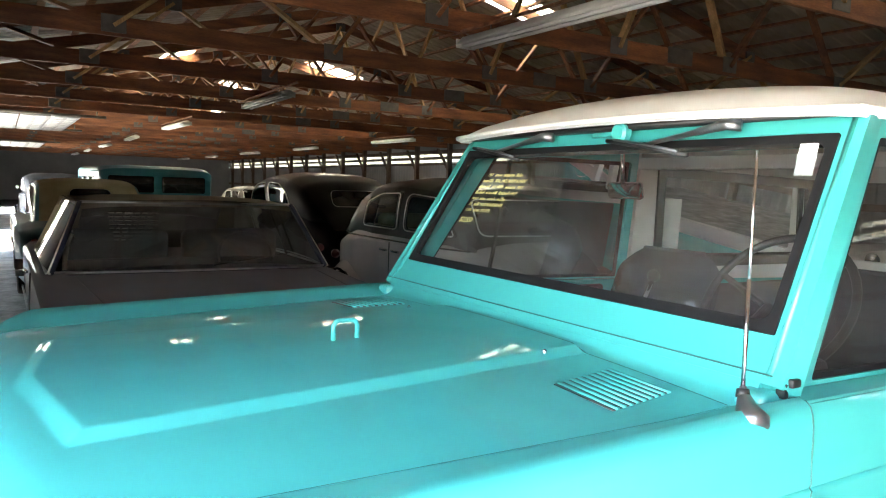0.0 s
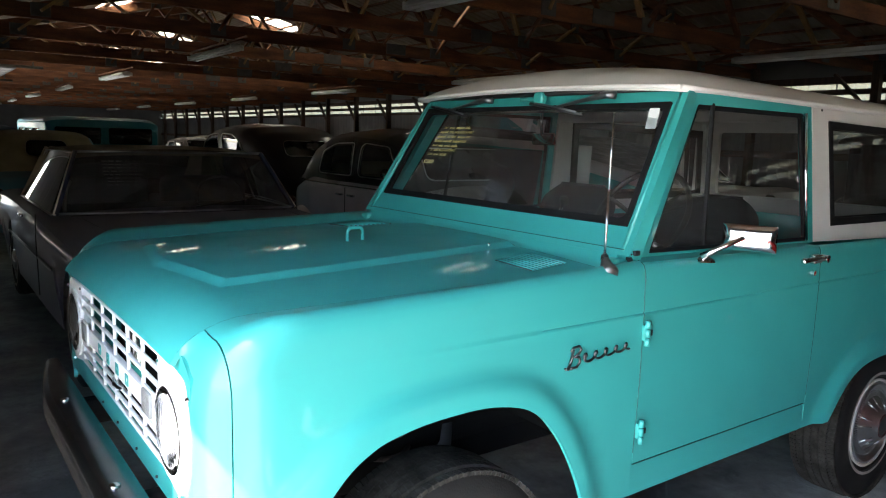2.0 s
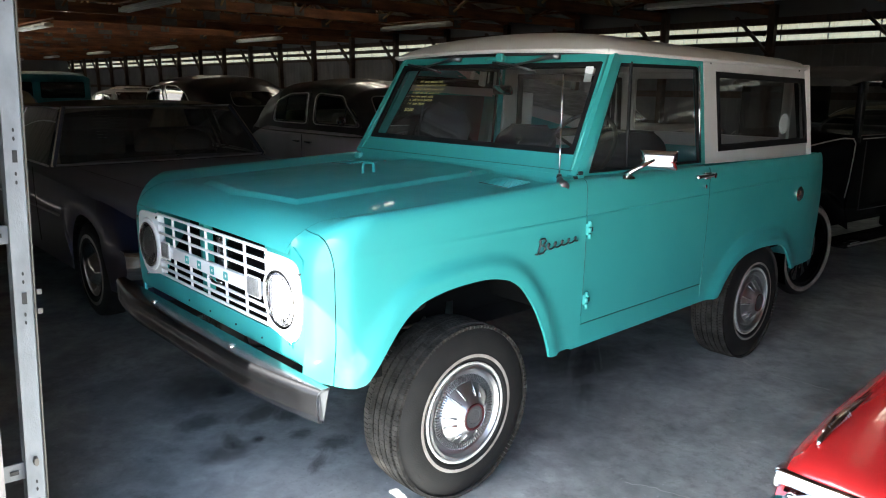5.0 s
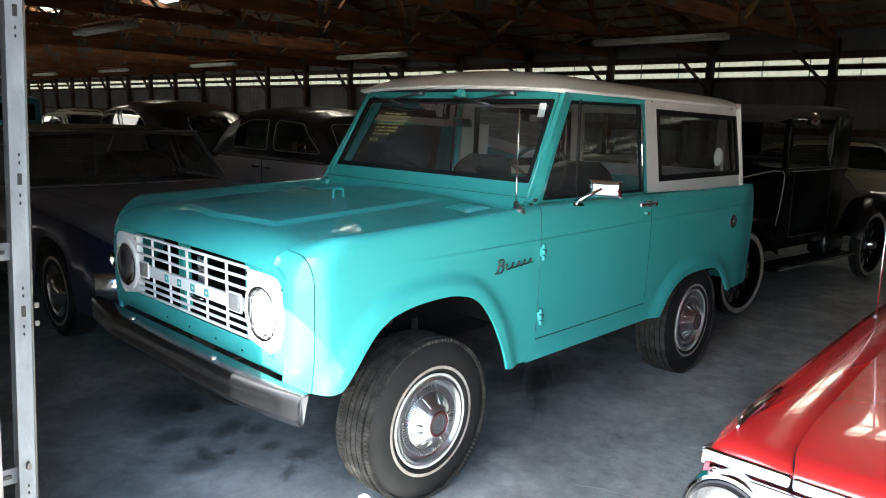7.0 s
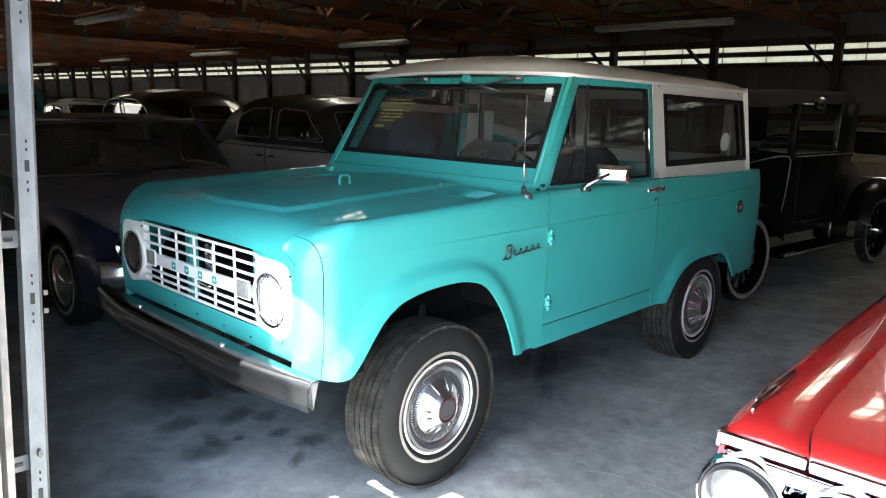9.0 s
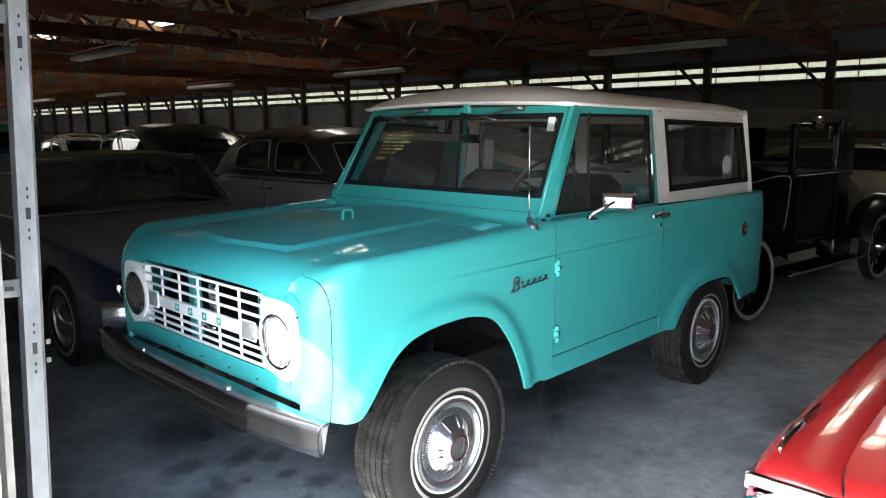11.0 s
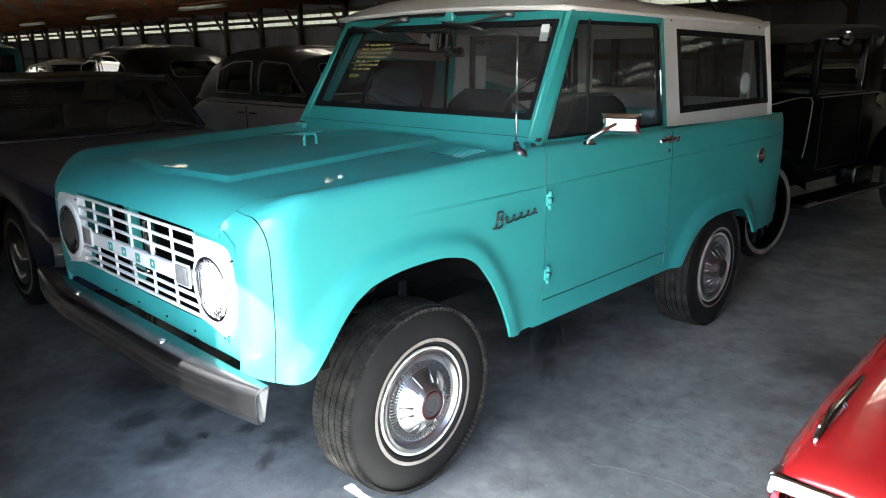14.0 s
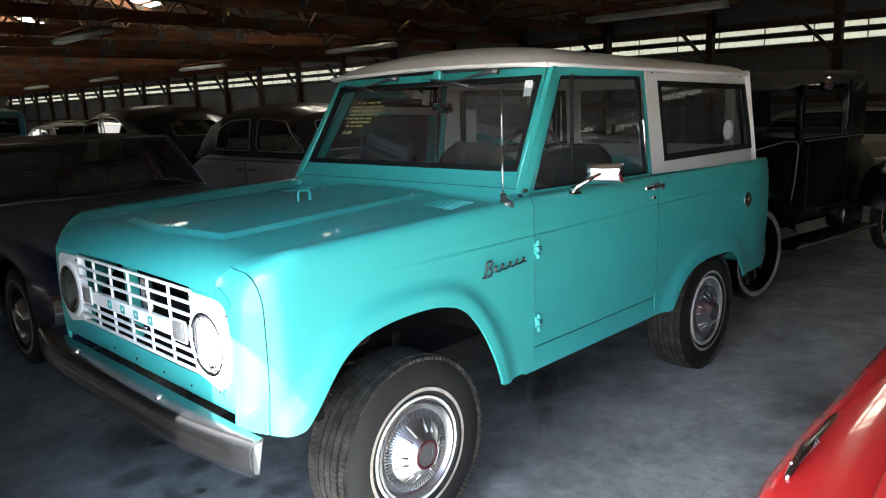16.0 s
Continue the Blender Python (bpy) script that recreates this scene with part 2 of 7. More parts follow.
CONCRETE = material("worn_concrete", (0.36, 0.382, 0.371), 0.55, vary=0.5, vscale=1.5, dark=(0.195, 0.211, 0.207), grain=0.22, gscale=9, bump=0.10, bscale=60, rvary=0.2, swirl=0.6, fine=0.59)


def scatter_grit(m, color, scale, patch, lo, hi, strength, stretch=(1, 1, 1)):
    """Small ground-in specks of dirt that gather in wider patches."""
    n, l = m.node_tree.nodes, m.node_tree.links
    b = n["Principled BSDF"]
    tc, mp, mu, mx = n.new("ShaderNodeTexCoord"), n.new("ShaderNodeMapping"), n.new("ShaderNodeMath"), n.new("ShaderNodeMix")
    mp.inputs["Scale"].default_value = stretch
    mp.inputs["Location"].default_value = (scale * 0.37, patch * 1.9, 0.0)
    l.new(tc.outputs["Object"], mp.inputs["Vector"])
    mu.operation = "MULTIPLY"
    for k, (s, d, a, z, top) in enumerate(((scale, 7, lo, hi, strength), (patch, 5, 0.41, 0.58, 1.0))):
        nz, mr = n.new("ShaderNodeTexNoise"), n.new("ShaderNodeMapRange")
        nz.inputs["Scale"].default_value, nz.inputs["Detail"].default_value, nz.inputs["Roughness"].default_value = s, d, 0.68
        l.new(mp.outputs["Vector"], nz.inputs["Vector"])
        mr.inputs["From Min"].default_value, mr.inputs["From Max"].default_value, mr.inputs["To Max"].default_value = a, z, top
        l.new(nz.outputs["Fac"], mr.inputs["Value"])
        l.new(mr.outputs["Result"], mu.inputs[k])
    mx.data_type = "RGBA"
    l.new(mu.outputs["Value"], mx.inputs[0])
    l.new(b.inputs["Base Color"].links[0].from_socket, mx.inputs[6])
    mx.inputs[7].default_value = (*color, 1)
    l.new(mx.outputs[2], b.inputs["Base Color"])


scatter_grit(CONCRETE, (0.10, 0.108, 0.107), 5, 0.8, 0.46, 0.66, 0.6)
scatter_grit(CONCRETE, (0.10, 0.108, 0.107), 17, 1.1, 0.50, 0.62, 0.38)
scatter_grit(CONCRETE, (0.07, 0.072, 0.075), 55, 1.6, 0.56, 0.66, 0.4)
scatter_grit(CONCRETE, (0.66, 0.67, 0.66), 34, 1.7, 0.61, 0.72, 0.4, (1.0, 0.6, 1.0))
PALEJOINT = material("pale_crack", (0.52, 0.52, 0.51), 0.8, vary=0.4, vscale=9)
# Lining never in view; its tone is set to bounce light on the cars.
LINING = material("unseen_lining_grey", (0.36, 0.325, 0.295), 0.8, vary=0.4, vscale=2, stretch=(6, 1, 0.8), grain=0.25, gscale=20, bump=0.2, bscale=40)
JOINT = material("dirty_joint", (0.13, 0.13, 0.13), 0.8, vary=0.4, vscale=9)
GRAVEL = material("grey_gravel", (0.19, 0.178, 0.158), 0.9, vary=0.3, vscale=6, grain=0.35, gscale=70, bump=0.6, bscale=50)
WOOD = material("truss_timber", (0.26, 0.100, 0.037), 0.7, vary=0.45, vscale=2.2, stretch=(5, 0.7, 5), dark=(0.12, 0.042, 0.017), grain=0.25, gscale=26, bump=0.15, bscale=50, per_piece=0.18)
PALEWOOD = material("pale_web_timber", (0.50, 0.29, 0.125), 0.7, vary=0.35, vscale=2.5, stretch=(4, 4, 1), grain=0.25, gscale=26, bump=0.12, bscale=50, per_piece=0.15)
POSTWOOD = material("dark_post_timber", (0.10, 0.065, 0.045), 0.8, vary=0.4, vscale=3, stretch=(5, 5, 0.8), grain=0.2, gscale=24, bump=0.15, bscale=50)
GALV = material("galvanised_steel", (0.15, 0.138, 0.12), 0.5, 0.25, vary=0.25, vscale=12, bump=0.1, bscale=90)
SHEET = material("roof_sheet_metal", (0.33, 0.262, 0.20), 0.6, 0.0, vary=0.25, vscale=1.2, dark=(0.25, 0.19, 0.14), rvary=0.12)
CLAD = material("white_wall_cladding", (0.78, 0.78, 0.77), 0.5, vary=0.08, vscale=1.5, dark=(0.66, 0.65, 0.62))
GREYCLAD = material("grey_wall_cladding", (0.17, 0.172, 0.175), 0.6, vary=0.2, vscale=1.2, rvary=0.1)
TRACK = material("white_door_track", (0.24, 0.255, 0.27), 0.5, 0.25, vary=0.3, vscale=7, dark=(0.17, 0.18, 0.19), bump=0.1, bscale=120)
FIXTURE = material("lamp_fixture_enamel", (0.62, 0.62, 0.59), 0.5, vary=0.15, vscale=5)
TUBE = material("unlit_tube", (0.70, 0.71, 0.70), 0.3, vary=0.05, vscale=5)


def translucent(name, color):
    """A fibreglass sheet that lets daylight through."""
    m = bpy.data.materials.new(name)
    m.use_nodes = True
    n, l = m.node_tree.nodes, m.node_tree.links
    n.remove(n["Principled BSDF"])
    a, b, x = n.new("ShaderNodeBsdfTranslucent"), n.new("ShaderNodeBsdfDiffuse"), n.new("ShaderNodeMixShader")
    t, r = n.new("ShaderNodeTexNoise"), n.new("ShaderNodeValToRGB")
    t.inputs["Scale"].default_value = 1.7
    r.color_ramp.elements[0].color, r.color_ramp.elements[1].color = (*[c * 0.75 for c in color], 1), (*color, 1)
    l.new(t.outputs["Fac"], r.inputs["Fac"])
    for s in (a, b):
        l.new(r.outputs["Color"], s.inputs["Color"])
    x.inputs["Fac"].default_value = 0.35
    l.new(a.outputs["BSDF"], x.inputs[1]); l.new(b.outputs["BSDF"], x.inputs[2])
    l.new(x.outputs["Shader"], n["Material Output"].inputs["Surface"])
    return m


FIBRE = translucent("fibreglass_strip", (0.39, 0.345, 0.225))
SKYSHEET = translucent("clear_fibreglass_sheet", (0.68, 0.64, 0.50))


def soaked(name):
    """An oil stain that fades out towards its ragged edge; its object is one unit in radius."""
    m = bpy.data.materials.new(name)
    m.use_nodes = True
    n, l = m.node_tree.nodes, m.node_tree.links
    b = n["Principled BSDF"]
    b.inputs["Base Color"].default_value, b.inputs["Roughness"].default_value = (0.05, 0.05, 0.052, 1), 0.45
    tc, ln, ns, ad, mr = n.new("ShaderNodeTexCoord"), n.new("ShaderNodeVectorMath"), n.new("ShaderNodeTexNoise"), n.new("ShaderNodeMath"), n.new("ShaderNodeMapRange")
    ln.operation, ad.operation = "LENGTH", "MULTIPLY_ADD"
    ns.inputs["Scale"].default_value, ns.inputs["Detail"].default_value = 2.6, 6
    l.new(tc.outputs["Object"], ln.inputs[0]); l.new(tc.outputs["Object"], ns.inputs["Vector"])
    l.new(ns.outputs["Fac"], ad.inputs[0]); ad.inputs[1].default_value = 0.8
    l.new(ln.outputs["Value"], ad.inputs[2])
    mr.inputs["From Min"].default_value, mr.inputs["From Max"].default_value = 1.24, 0.72
    mr.inputs["To Max"].default_value = 0.42
    l.new(ad.outputs["Value"], mr.inputs["Value"])
    l.new(mr.outputs["Result"], b.inputs["Alpha"])
    return m


STAIN = soaked("oil_stain")

# ---- mesh helpers ----
def base(name, at=(0, 0, 0), turn=0.0):
    """The Empty at the base of a thing."""
    ob = new(name)
    ob.empty_display_size = 0.1
    ob.matrix_basis = pose(*at, 0, 0, turn)
    return ob


def part(name, bm, mat, parent=None, label="", flat=False, solid=0.0, bevel=0.0, sharp=32):
    """Links a bmesh as one mesh object under a thing or a part (coordinates as in the thing)."""
    if not flat:
        for e in bm.edges:
            if (solid and len(e.link_faces) == 1) or (len(e.link_faces) == 2 and e.calc_face_angle(0) > radians(sharp)):
                e.smooth = False
        for f in bm.faces:
            f.smooth = True
    me = bpy.data.meshes.new(name)
    bm.to_mesh(me)
    bm.free()
    me.materials.append(mat)
    ob = new(name, me)
    if parent is not None:
        ob.parent = parent
    if label:
        ob["label"] = label
    if solid:
        s = ob.modifiers.new("thickness", "SOLIDIFY")
        s.thickness, s.offset = solid, -1
    if bevel:
        b = ob.modifiers.new("soft_edge", "BEVEL")
        b.width, b.segments, b.limit_method, b.angle_limit = bevel, 2, "ANGLE", radians(40)
    return ob


def raw(verts, faces):
    bm = bmesh.new()
    vs = [bm.verts.new(v) for v in verts]
    for f in faces:
        try:
            bm.faces.new([vs[i] for i in f])
        except ValueError:
            pass
    return bm


def grid(nu, nv, f, wrap=False):
    """A sheet of nu x nv points f(i, j); None where a cell is left open."""
    bm = bmesh.new()
    vs = [[bm.verts.new(f(i, j)) for j in range(nv)] for i in range(nu)]
    for i in range(nu if wrap else nu - 1):
        for j in range(nv - 1):
            k = (i + 1) % nu
            bm.faces.new((vs[i][j], vs[k][j], vs[k][j + 1], vs[i][j + 1]))
    return bm


def add_box(bm, c, s, turn=None):
    m = Matrix.Translation(c) @ (turn or Matrix()) @ Matrix.Diagonal((*s, 1))
    return bmesh.ops.create_cube(bm, size=1, matrix=m)["verts"]


def box(c, s, turn=None, r=0.0, seg=2):
    bm = bmesh.new()
    add_box(bm, c, s, turn)
    if r:
        bmesh.ops.bevel(bm, geom=bm.edges[:], offset=r, segments=seg, profile=0.5, affect="EDGES")
    return bm


def beam(bm, a, b, w, h, up=(0, 0, 1)):
    """A square-edged bar from a to b, w wide and h deep."""
    a, b = Vector(a), Vector(b)
    d = (b - a).normalized()
    s = d.cross(Vector(up))
    s = s.normalized() if s.length > 1e-4 else Vector((1, 0, 0))
    u = s.cross(d)
    vs = [bm.verts.new(p + s * x * w / 2 + u * z * h / 2) for p in (a, b) for x, z in ((-1, -1), (1, -1), (1, 1), (-1, 1))]
    for f in ((3, 2, 1, 0), (4, 5, 6, 7), (0, 1, 5, 4), (1, 2, 6, 5), (2, 3, 7, 6), (3, 0, 4, 7)):
        bm.faces.new([vs[i] for i in f])


def bar(a, b, w, h, up=(0, 0, 1)):
    bm = bmesh.new()
    beam(bm, a, b, w, h, up)
    return bm


def tube(pts, r, seg=10, close=False, bm=None):
    """A round bar along points; r is one radius or one for each point."""
    bm = bm or bmesh.new()
    pts = [Vector(p) for p in pts]
    rings, prev = [], None
    for i, p in enumerate(pts):
        a, b = pts[i - 1] if (i or close) else p, pts[(i + 1) % len(pts)] if (i < len(pts) - 1 or close) else p
        d = (b - a).normalized()
        n = (prev - d * prev.dot(d)) if prev else d.orthogonal()
        n.normalize()
        prev, s = n, d.cross(n)
        k = r[i] if isinstance(r, (list, tuple)) else r
        rings.append([bm.verts.new(p + (n * math.cos(t) + s * math.sin(t)) * k) for t in (2 * math.pi * j / seg for j in range(seg))])
    for i in range(len(rings) - (0 if close else 1)):
        A, B = rings[i], rings[(i + 1) % len(rings)]
        for j in range(seg):
            bm.faces.new((A[j], A[(j + 1) % seg], B[(j + 1) % seg], B[j]))
    if not close:
        bm.faces.new(rings[0][::-1])
        bm.faces.new(rings[-1])
    return bm


def lathe(profile, seg=48, axis="X", at=(0, 0, 0), cap=False):
    """Turns (along, radius) pairs about an axis."""
    def place(i, j):
        t, (a, r) = 2 * math.pi * i / seg, profile[j]
        c, s = r * math.cos(t), r * math.sin(t)
        p = {"X": (a, c, s), "Y": (c, a, s), "Z": (c, s, a)}[axis]
        return Vector(p) + Vector(at)
    bm = grid(seg, len(profile), place, wrap=True)
    bmesh.ops.remove_doubles(bm, verts=bm.verts[:], dist=1e-5)
    bmesh.ops.recalc_face_normals(bm, faces=bm.faces[:])
    return bm


def lerp(a, b, t):
    return a + (b - a) * t


def ease(a, b, x):
    t = min(max((x - a) / (b - a), 0), 1)
    return t * t * (3 - 2 * t)


def curve(pts, x):
    """Straight-line look-up in (x, y) pairs."""
    if x <= pts[0][0]:
        return pts[0][1]
    for (a, p), (b, q) in zip(pts, pts[1:]):
        if x <= b:
            return p + (q - p) * (x - a) / (b - a)
    return pts[-1][1]


def ring_plate(outer, inner, n=10, r_in=0.05):
    """A flat frame between an outer and an inner four-sided outline; the inner corners are rounded."""
    def rounded(q, r):
        out = []
        q = [Vector(p) for p in q]
        for i in range(4):
            p, a, b = q[i], q[i - 1], q[(i + 1) % 4]
            u, v = (a - p).normalized() * r, (b - p).normalized() * r
            for k in range(n):
                t = k / (n - 1)
                out.append((p + u) * (1 - t) ** 2 + p * 2 * t * (1 - t) + (p + v) * t * t)
        return out
    A, B = rounded(outer, 0.004), rounded(inner, r_in)
    bm = bmesh.new()
    va, vb = [bm.verts.new(p) for p in A], [bm.verts.new(p) for p in B]
    for i in range(len(va)):
        k = (i + 1) % len(va)
        bm.faces.new((va[i], va[k], vb[k], vb[i]))
    return bm


def pane(q, bulge=0.0):
    """A four-sided pane of glass, slightly bowed."""
    q = [Vector(p) for p in q]
    nrm = (q[1] - q[0]).cross(q[3] - q[0]).normalized()
    def f(i, j):
        u, v = i / 8, j / 4
        p = q[0].lerp(q[1], u).lerp(q[3].lerp(q[2], u), v)
        return p + nrm * bulge * (1 - (2 * u - 1) ** 2)
    return grid(9, 5, f)


def mirror_x(bm):
    for v in bm.verts:
        v.co.x = -v.co.x
    bmesh.ops.reverse_faces(bm, faces=bm.faces[:])
    return bm


def inset_quad(q, d):
    """A four-sided outline drawn in by d on every side."""
    q = [Vector(p) for p in q]
    out = []
    for i in range(4):
        p, a, b = q[i], (q[i - 1] - q[i]).normalized(), (q[(i + 1) % 4] - q[i]).normalized()
        k = d / max(a.cross(b).length, 0.2)
        out.append(p + (a + b) * k)
    return out

# ---- the barn: ground, floor, walls, roof ----
X0, X1, YF, YB, YR = -52.0, 9.6, -1.495, 13.6, 6.1      # ends, open front, back wall, ridge
CHORD, RISE = 3.03, 0.25                              # underside of the trusses, slope of the roof
BAY, FIRST = 2.44, -1.95                              # truss spacing and the first truss beside the turquoise truck


def roof_z(y):
    return CHORD + 0.34 + (RISE * (y - YF) if y < YR else RISE * (2 * YR - YF - y))


ground = part("ground", raw([(-400, -400, -0.05), (400, -400, -0.05), (400, 400, -0.05), (-400, 400, -0.05)], [(0, 1, 2, 3)]), GRAVEL)
tagged(ground, "grey gravel yard round the storage barn", "ground", kind="structure")
floor = part("floor", box(((X0 + X1) / 2, (YF + YB) / 2, -0.02), (X1 - X0, YB - YF, 0.04)), CONCRETE, flat=True)
tagged(floor, "stained grey concrete barn floor with oil marks", "floor", kind="structure")


def ribbed(x0, x1, z0, z1, y, pitch=0.23, depth=0.018, out=-1):
    """A ribbed steel sheet standing along x."""
    n = max(int((x1 - x0) / pitch), 1)
    prof = []
    for i in range(n):
        a = x0 + (x1 - x0) * i / n
        w = (x1 - x0) / n
        prof += [(a, 0), (a + w * 0.62, 0), (a + w * 0.70, depth), (a + w * 0.90, depth), (a + w * 0.98, 0)]
    prof.append((x1, 0))
    return grid(len(prof), 2, lambda i, j: (prof[i][0], y + out * prof[i][1], (z0, z1)[j]))


# back wall: grey ribbed sheet, a strip of fibreglass under the eaves, girts and posts
SL0, SL1, SLM = 2.53, 2.86, 2.695
wall = part("wall_back", ribbed(X0, X1, 0, SL0, YB, out=1), GREYCLAD, solid=0.01)
tagged(wall, "grey ribbed metal back wall of the barn", "wall", kind="structure")
strip = part("window_1", ribbed(X0, X1, SL0, SL1, YB, out=1), FIBRE)
tagged(strip, "translucent fibreglass daylight strip under the eaves", "window", kind="structure")
jb = bmesh.new()
for k in range(int((X1 - X0) / 0.92)):
    add_box(jb, (X0 + 0.92 * k, YB - 0.004, (SL0 + SL1) / 2), (0.025, 0.01, SL1 - SL0))
js = part("trim", jb, GALV, flat=True)
tagged(js, "thin metal joints between the fibreglass sheets", "trim", kind="structure")
top = part("wall_back_top", box(((X0 + X1) / 2, YB + 0.02, 3.25), (X1 - X0, 0.03, 2 * (3.25 - SL1))), GREYCLAD)
tagged(top, "grey metal sheet above the daylight strip", "wall", kind="structure")
for i, (z, h) in enumerate(((0.45, 0.14), (1.45, 0.14), (SL0 - 0.05, 0.10), (SLM, 0.105), (SL1 + 0.06, 0.14))):
    g = part("trim", bar((X0, YB - 0.03, z), (X1, YB - 0.03, z), 0.04, h), POSTWOOD, flat=True)
    tagged(g, "dark timber girt nailed along the back wall", "girt", kind="structure")
for s, x in (("left", X0), ("right", X1)):
    w = part("wall_end_" + s, raw([(x, YF, 0), (x, YB, 0), (x, YB, roof_z(YB)), (x, YR, roof_z(YR)), (x, YF, roof_z(YF))], [(0, 1, 2, 3, 4)]), GREYCLAD, solid=0.03)
    tagged(w, "grey metal gable end wall of the barn", "wall", kind="structure")

# front wall with its door openings
HEAD, JAMB = 2.16, 0.497
OPEN = [(JAMB, 4.7), (-22.6, -16.2), (-39.5, -33.5)]
LEAN = Matrix.Translation((0, YF - 0.075, 0)) @ pose(0, 0, 0, -2.2) @ Matrix.Translation((0, -YF, 0))   # the front stands a little out of plumb
edges = sorted([X0, X1] + [e for o in OPEN for e in o])
for a, b in zip(edges[::2], edges[1::2]):
    w = part("wall_front", ribbed(a, b, 0, HEAD, YF, depth=0.010), CLAD, solid=0.006)
    w.matrix_basis = LEAN
    tagged(w, "white ribbed metal front wall of the barn", "wall", kind="structure")
    w = part("wall_front_lining", box(((a + b) / 2, YF + 0.04, HEAD / 2), (b - a - 0.06, 0.02, HEAD)), LINING)
    w.matrix_basis = LEAN
    tagged(w, "unseen grey lining added behind the front wall", "wall", kind="structure")
w = part("wall_front_head", box(((X0 + X1) / 2, YF + 0.02, (HEAD + 3.45) / 2), (X1 - X0, 0.06, 3.45 - HEAD)), CLAD)
w.matrix_basis = LEAN
tagged(w, "white metal wall over the door openings", "wall", kind="structure")
w = part("wall_front_head_lining", box(((X0 + X1) / 2, YF + 0.065, (HEAD + 3.40) / 2), (X1 - X0 - 0.1, 0.02, 3.36 - HEAD)), LINING)
w.matrix_basis = LEAN
tagged(w, "unseen grey lining added over the door openings", "wall", kind="structure")
for o in OPEN:
    for k, x in enumerate(o):
        s = 1 if k == 0 else -1
        j = part("trim", box((x - s * 0.012, YF - 0.006, HEAD / 2), (0.022, 0.018, HEAD), r=0.003), CLAD)
        j.matrix_basis = LEAN
        tagged(j, "white metal corner trim of a door opening", "trim", kind="structure")

# the roof: ribbed sheets and skylight sheets, one mesh each
LIGHTS = [(0.1, 1, 7.5, 8.9), (-10.1, 1, 6.6, 8.4), (-18.9, 1, 7.0, 8.5), (-26.2, 1, 6.4, 7.8), (-34.0, 1, 6.4, 8.6), (-17.0, 0, 2.7, 3.4), (-25.0, 0, 3.0, 3.7), (-33.0, 0, 3.0, 3.7)]
steel, fibre = bmesh.new(), bmesh.new()
W = 0.915
n = int((X1 - X0) / W)
def sheet(bm, x0, ya, yb, lift=0.0):
    prof = []
    for k in range(4):
        a = x0 + W * k / 4
        prof += [(a, 0), (a + 0.15, 0), (a + 0.165, 0.02), (a + 0.205, 0.02), (a + 0.22, 0)]
    vs = [[bm.verts.new((x, y, roof_z(y) + d + lift)) for y in (ya, yb)] for x, d in prof + [(x0 + W, 0)]]
    for p, q in zip(vs, vs[1:]):
        bm.faces.new((p[0], q[0], q[1], p[1]))
for i in range(n + 1):
    x = X0 + i * W
    hole = [h for h in LIGHTS if abs(h[0] - x) < W / 2]
    for side in (0, 1):
        eave = YF - 0.35 if side == 0 else YB + 0.35
        cut = [h for h in hole if h[1] == side]
        if cut:
            _, _, near, far = cut[0]
            a, b = (near, far) if side == 0 else (far, near)
            sheet(steel, x, eave, a)
            sheet(fibre, x, a, b, 0.01)
            sheet(steel, x, b, YR)
        else:
            sheet(steel, x, eave, YR)
roof = part("ceiling", steel, SHEET, flat=True)
tagged(roof, "ribbed metal barn roof seen from below", "ceiling", kind="structure")
sk = part("ceiling_skylight", fibre, SKYSHEET, flat=True)
tagged(sk, "translucent fibreglass skylight sheets in the roof", "skylight", kind="structure")
pb = bmesh.new()
for side in (0, 1):
    for k in range(13):
        y = lerp(YF, YR, (k + 0.4) / 13) if side == 0 else lerp(YB, YR, (k + 0.4) / 13)
        beam(pb, (X0, y, roof_z(y) - 0.025), (X1, y, roof_z(y) - 0.025), 0.09, 0.04)
pu = part("ceiling_purlins", pb, WOOD, flat=True)
tagged(pu, "brown timber purlins under the roof sheets", "purlins", kind="structure")


def roof_truss():
    """One timber truss across the barn, in the plane x = 0."""
    t = base("roof_truss")
    zc = CHORD + 0.10
    half = (YR - YF)
    def zt(y):
        return roof_z(y) - 0.05 - 0.09
    a = part("bottom_chord", bar((0, YF + 0.08, zc), (0, YR, zc), 0.045, 0.20), WOOD, t, flat=True)
    part("bottom_chord", bar((0, YR, zc), (0, YB - 0.06, zc), 0.045, 0.20), WOOD, t, flat=True)
    for s in (0, 1):
        e = YF if s == 0 else YB
        part("top_chord", bar((0, e, zt(e)), (0, YR, zt(YR)), 0.045, 0.17), WOOD, t, flat=True)
    lo = [lerp(YF, YB, f) for f in (0.13, 0.29, 0.44, 0.56, 0.71, 0.87)]
    hi = [lerp(YF, YB, f) for f in (0.06, 0.20, 0.36, 0.5, 0.64, 0.80, 0.94)]
    for i, y in enumerate(lo):
        for k, h in enumerate((hi[i], hi[i + 1])):
            x = 0.03 if k else -0.03
            part("web", bar((x, y, zc), (x, h, zt(h)), 0.04, 0.09, (1, 0, 0)), PALEWOOD if (i + k) % 2 else WOOD, t, flat=True)
    for i, y in enumerate(lo + [YR]):
        for x in (-0.045, 0.045):
            part("gusset_plate", box((x, y, zc + 0.02), (0.012, 0.24 if y != YR else 0.40, 0.18), r=0.003, seg=1), GUSSET, t, flat=True)
    for y in hi[1:-1]:
        part("gusset_plate", box((0.035, y, zt(y) - 0.01), (0.03, 0.22, 0.17), r=0.003, seg=1), GUSSET, t, flat=True)
    return t


first = roof_truss()
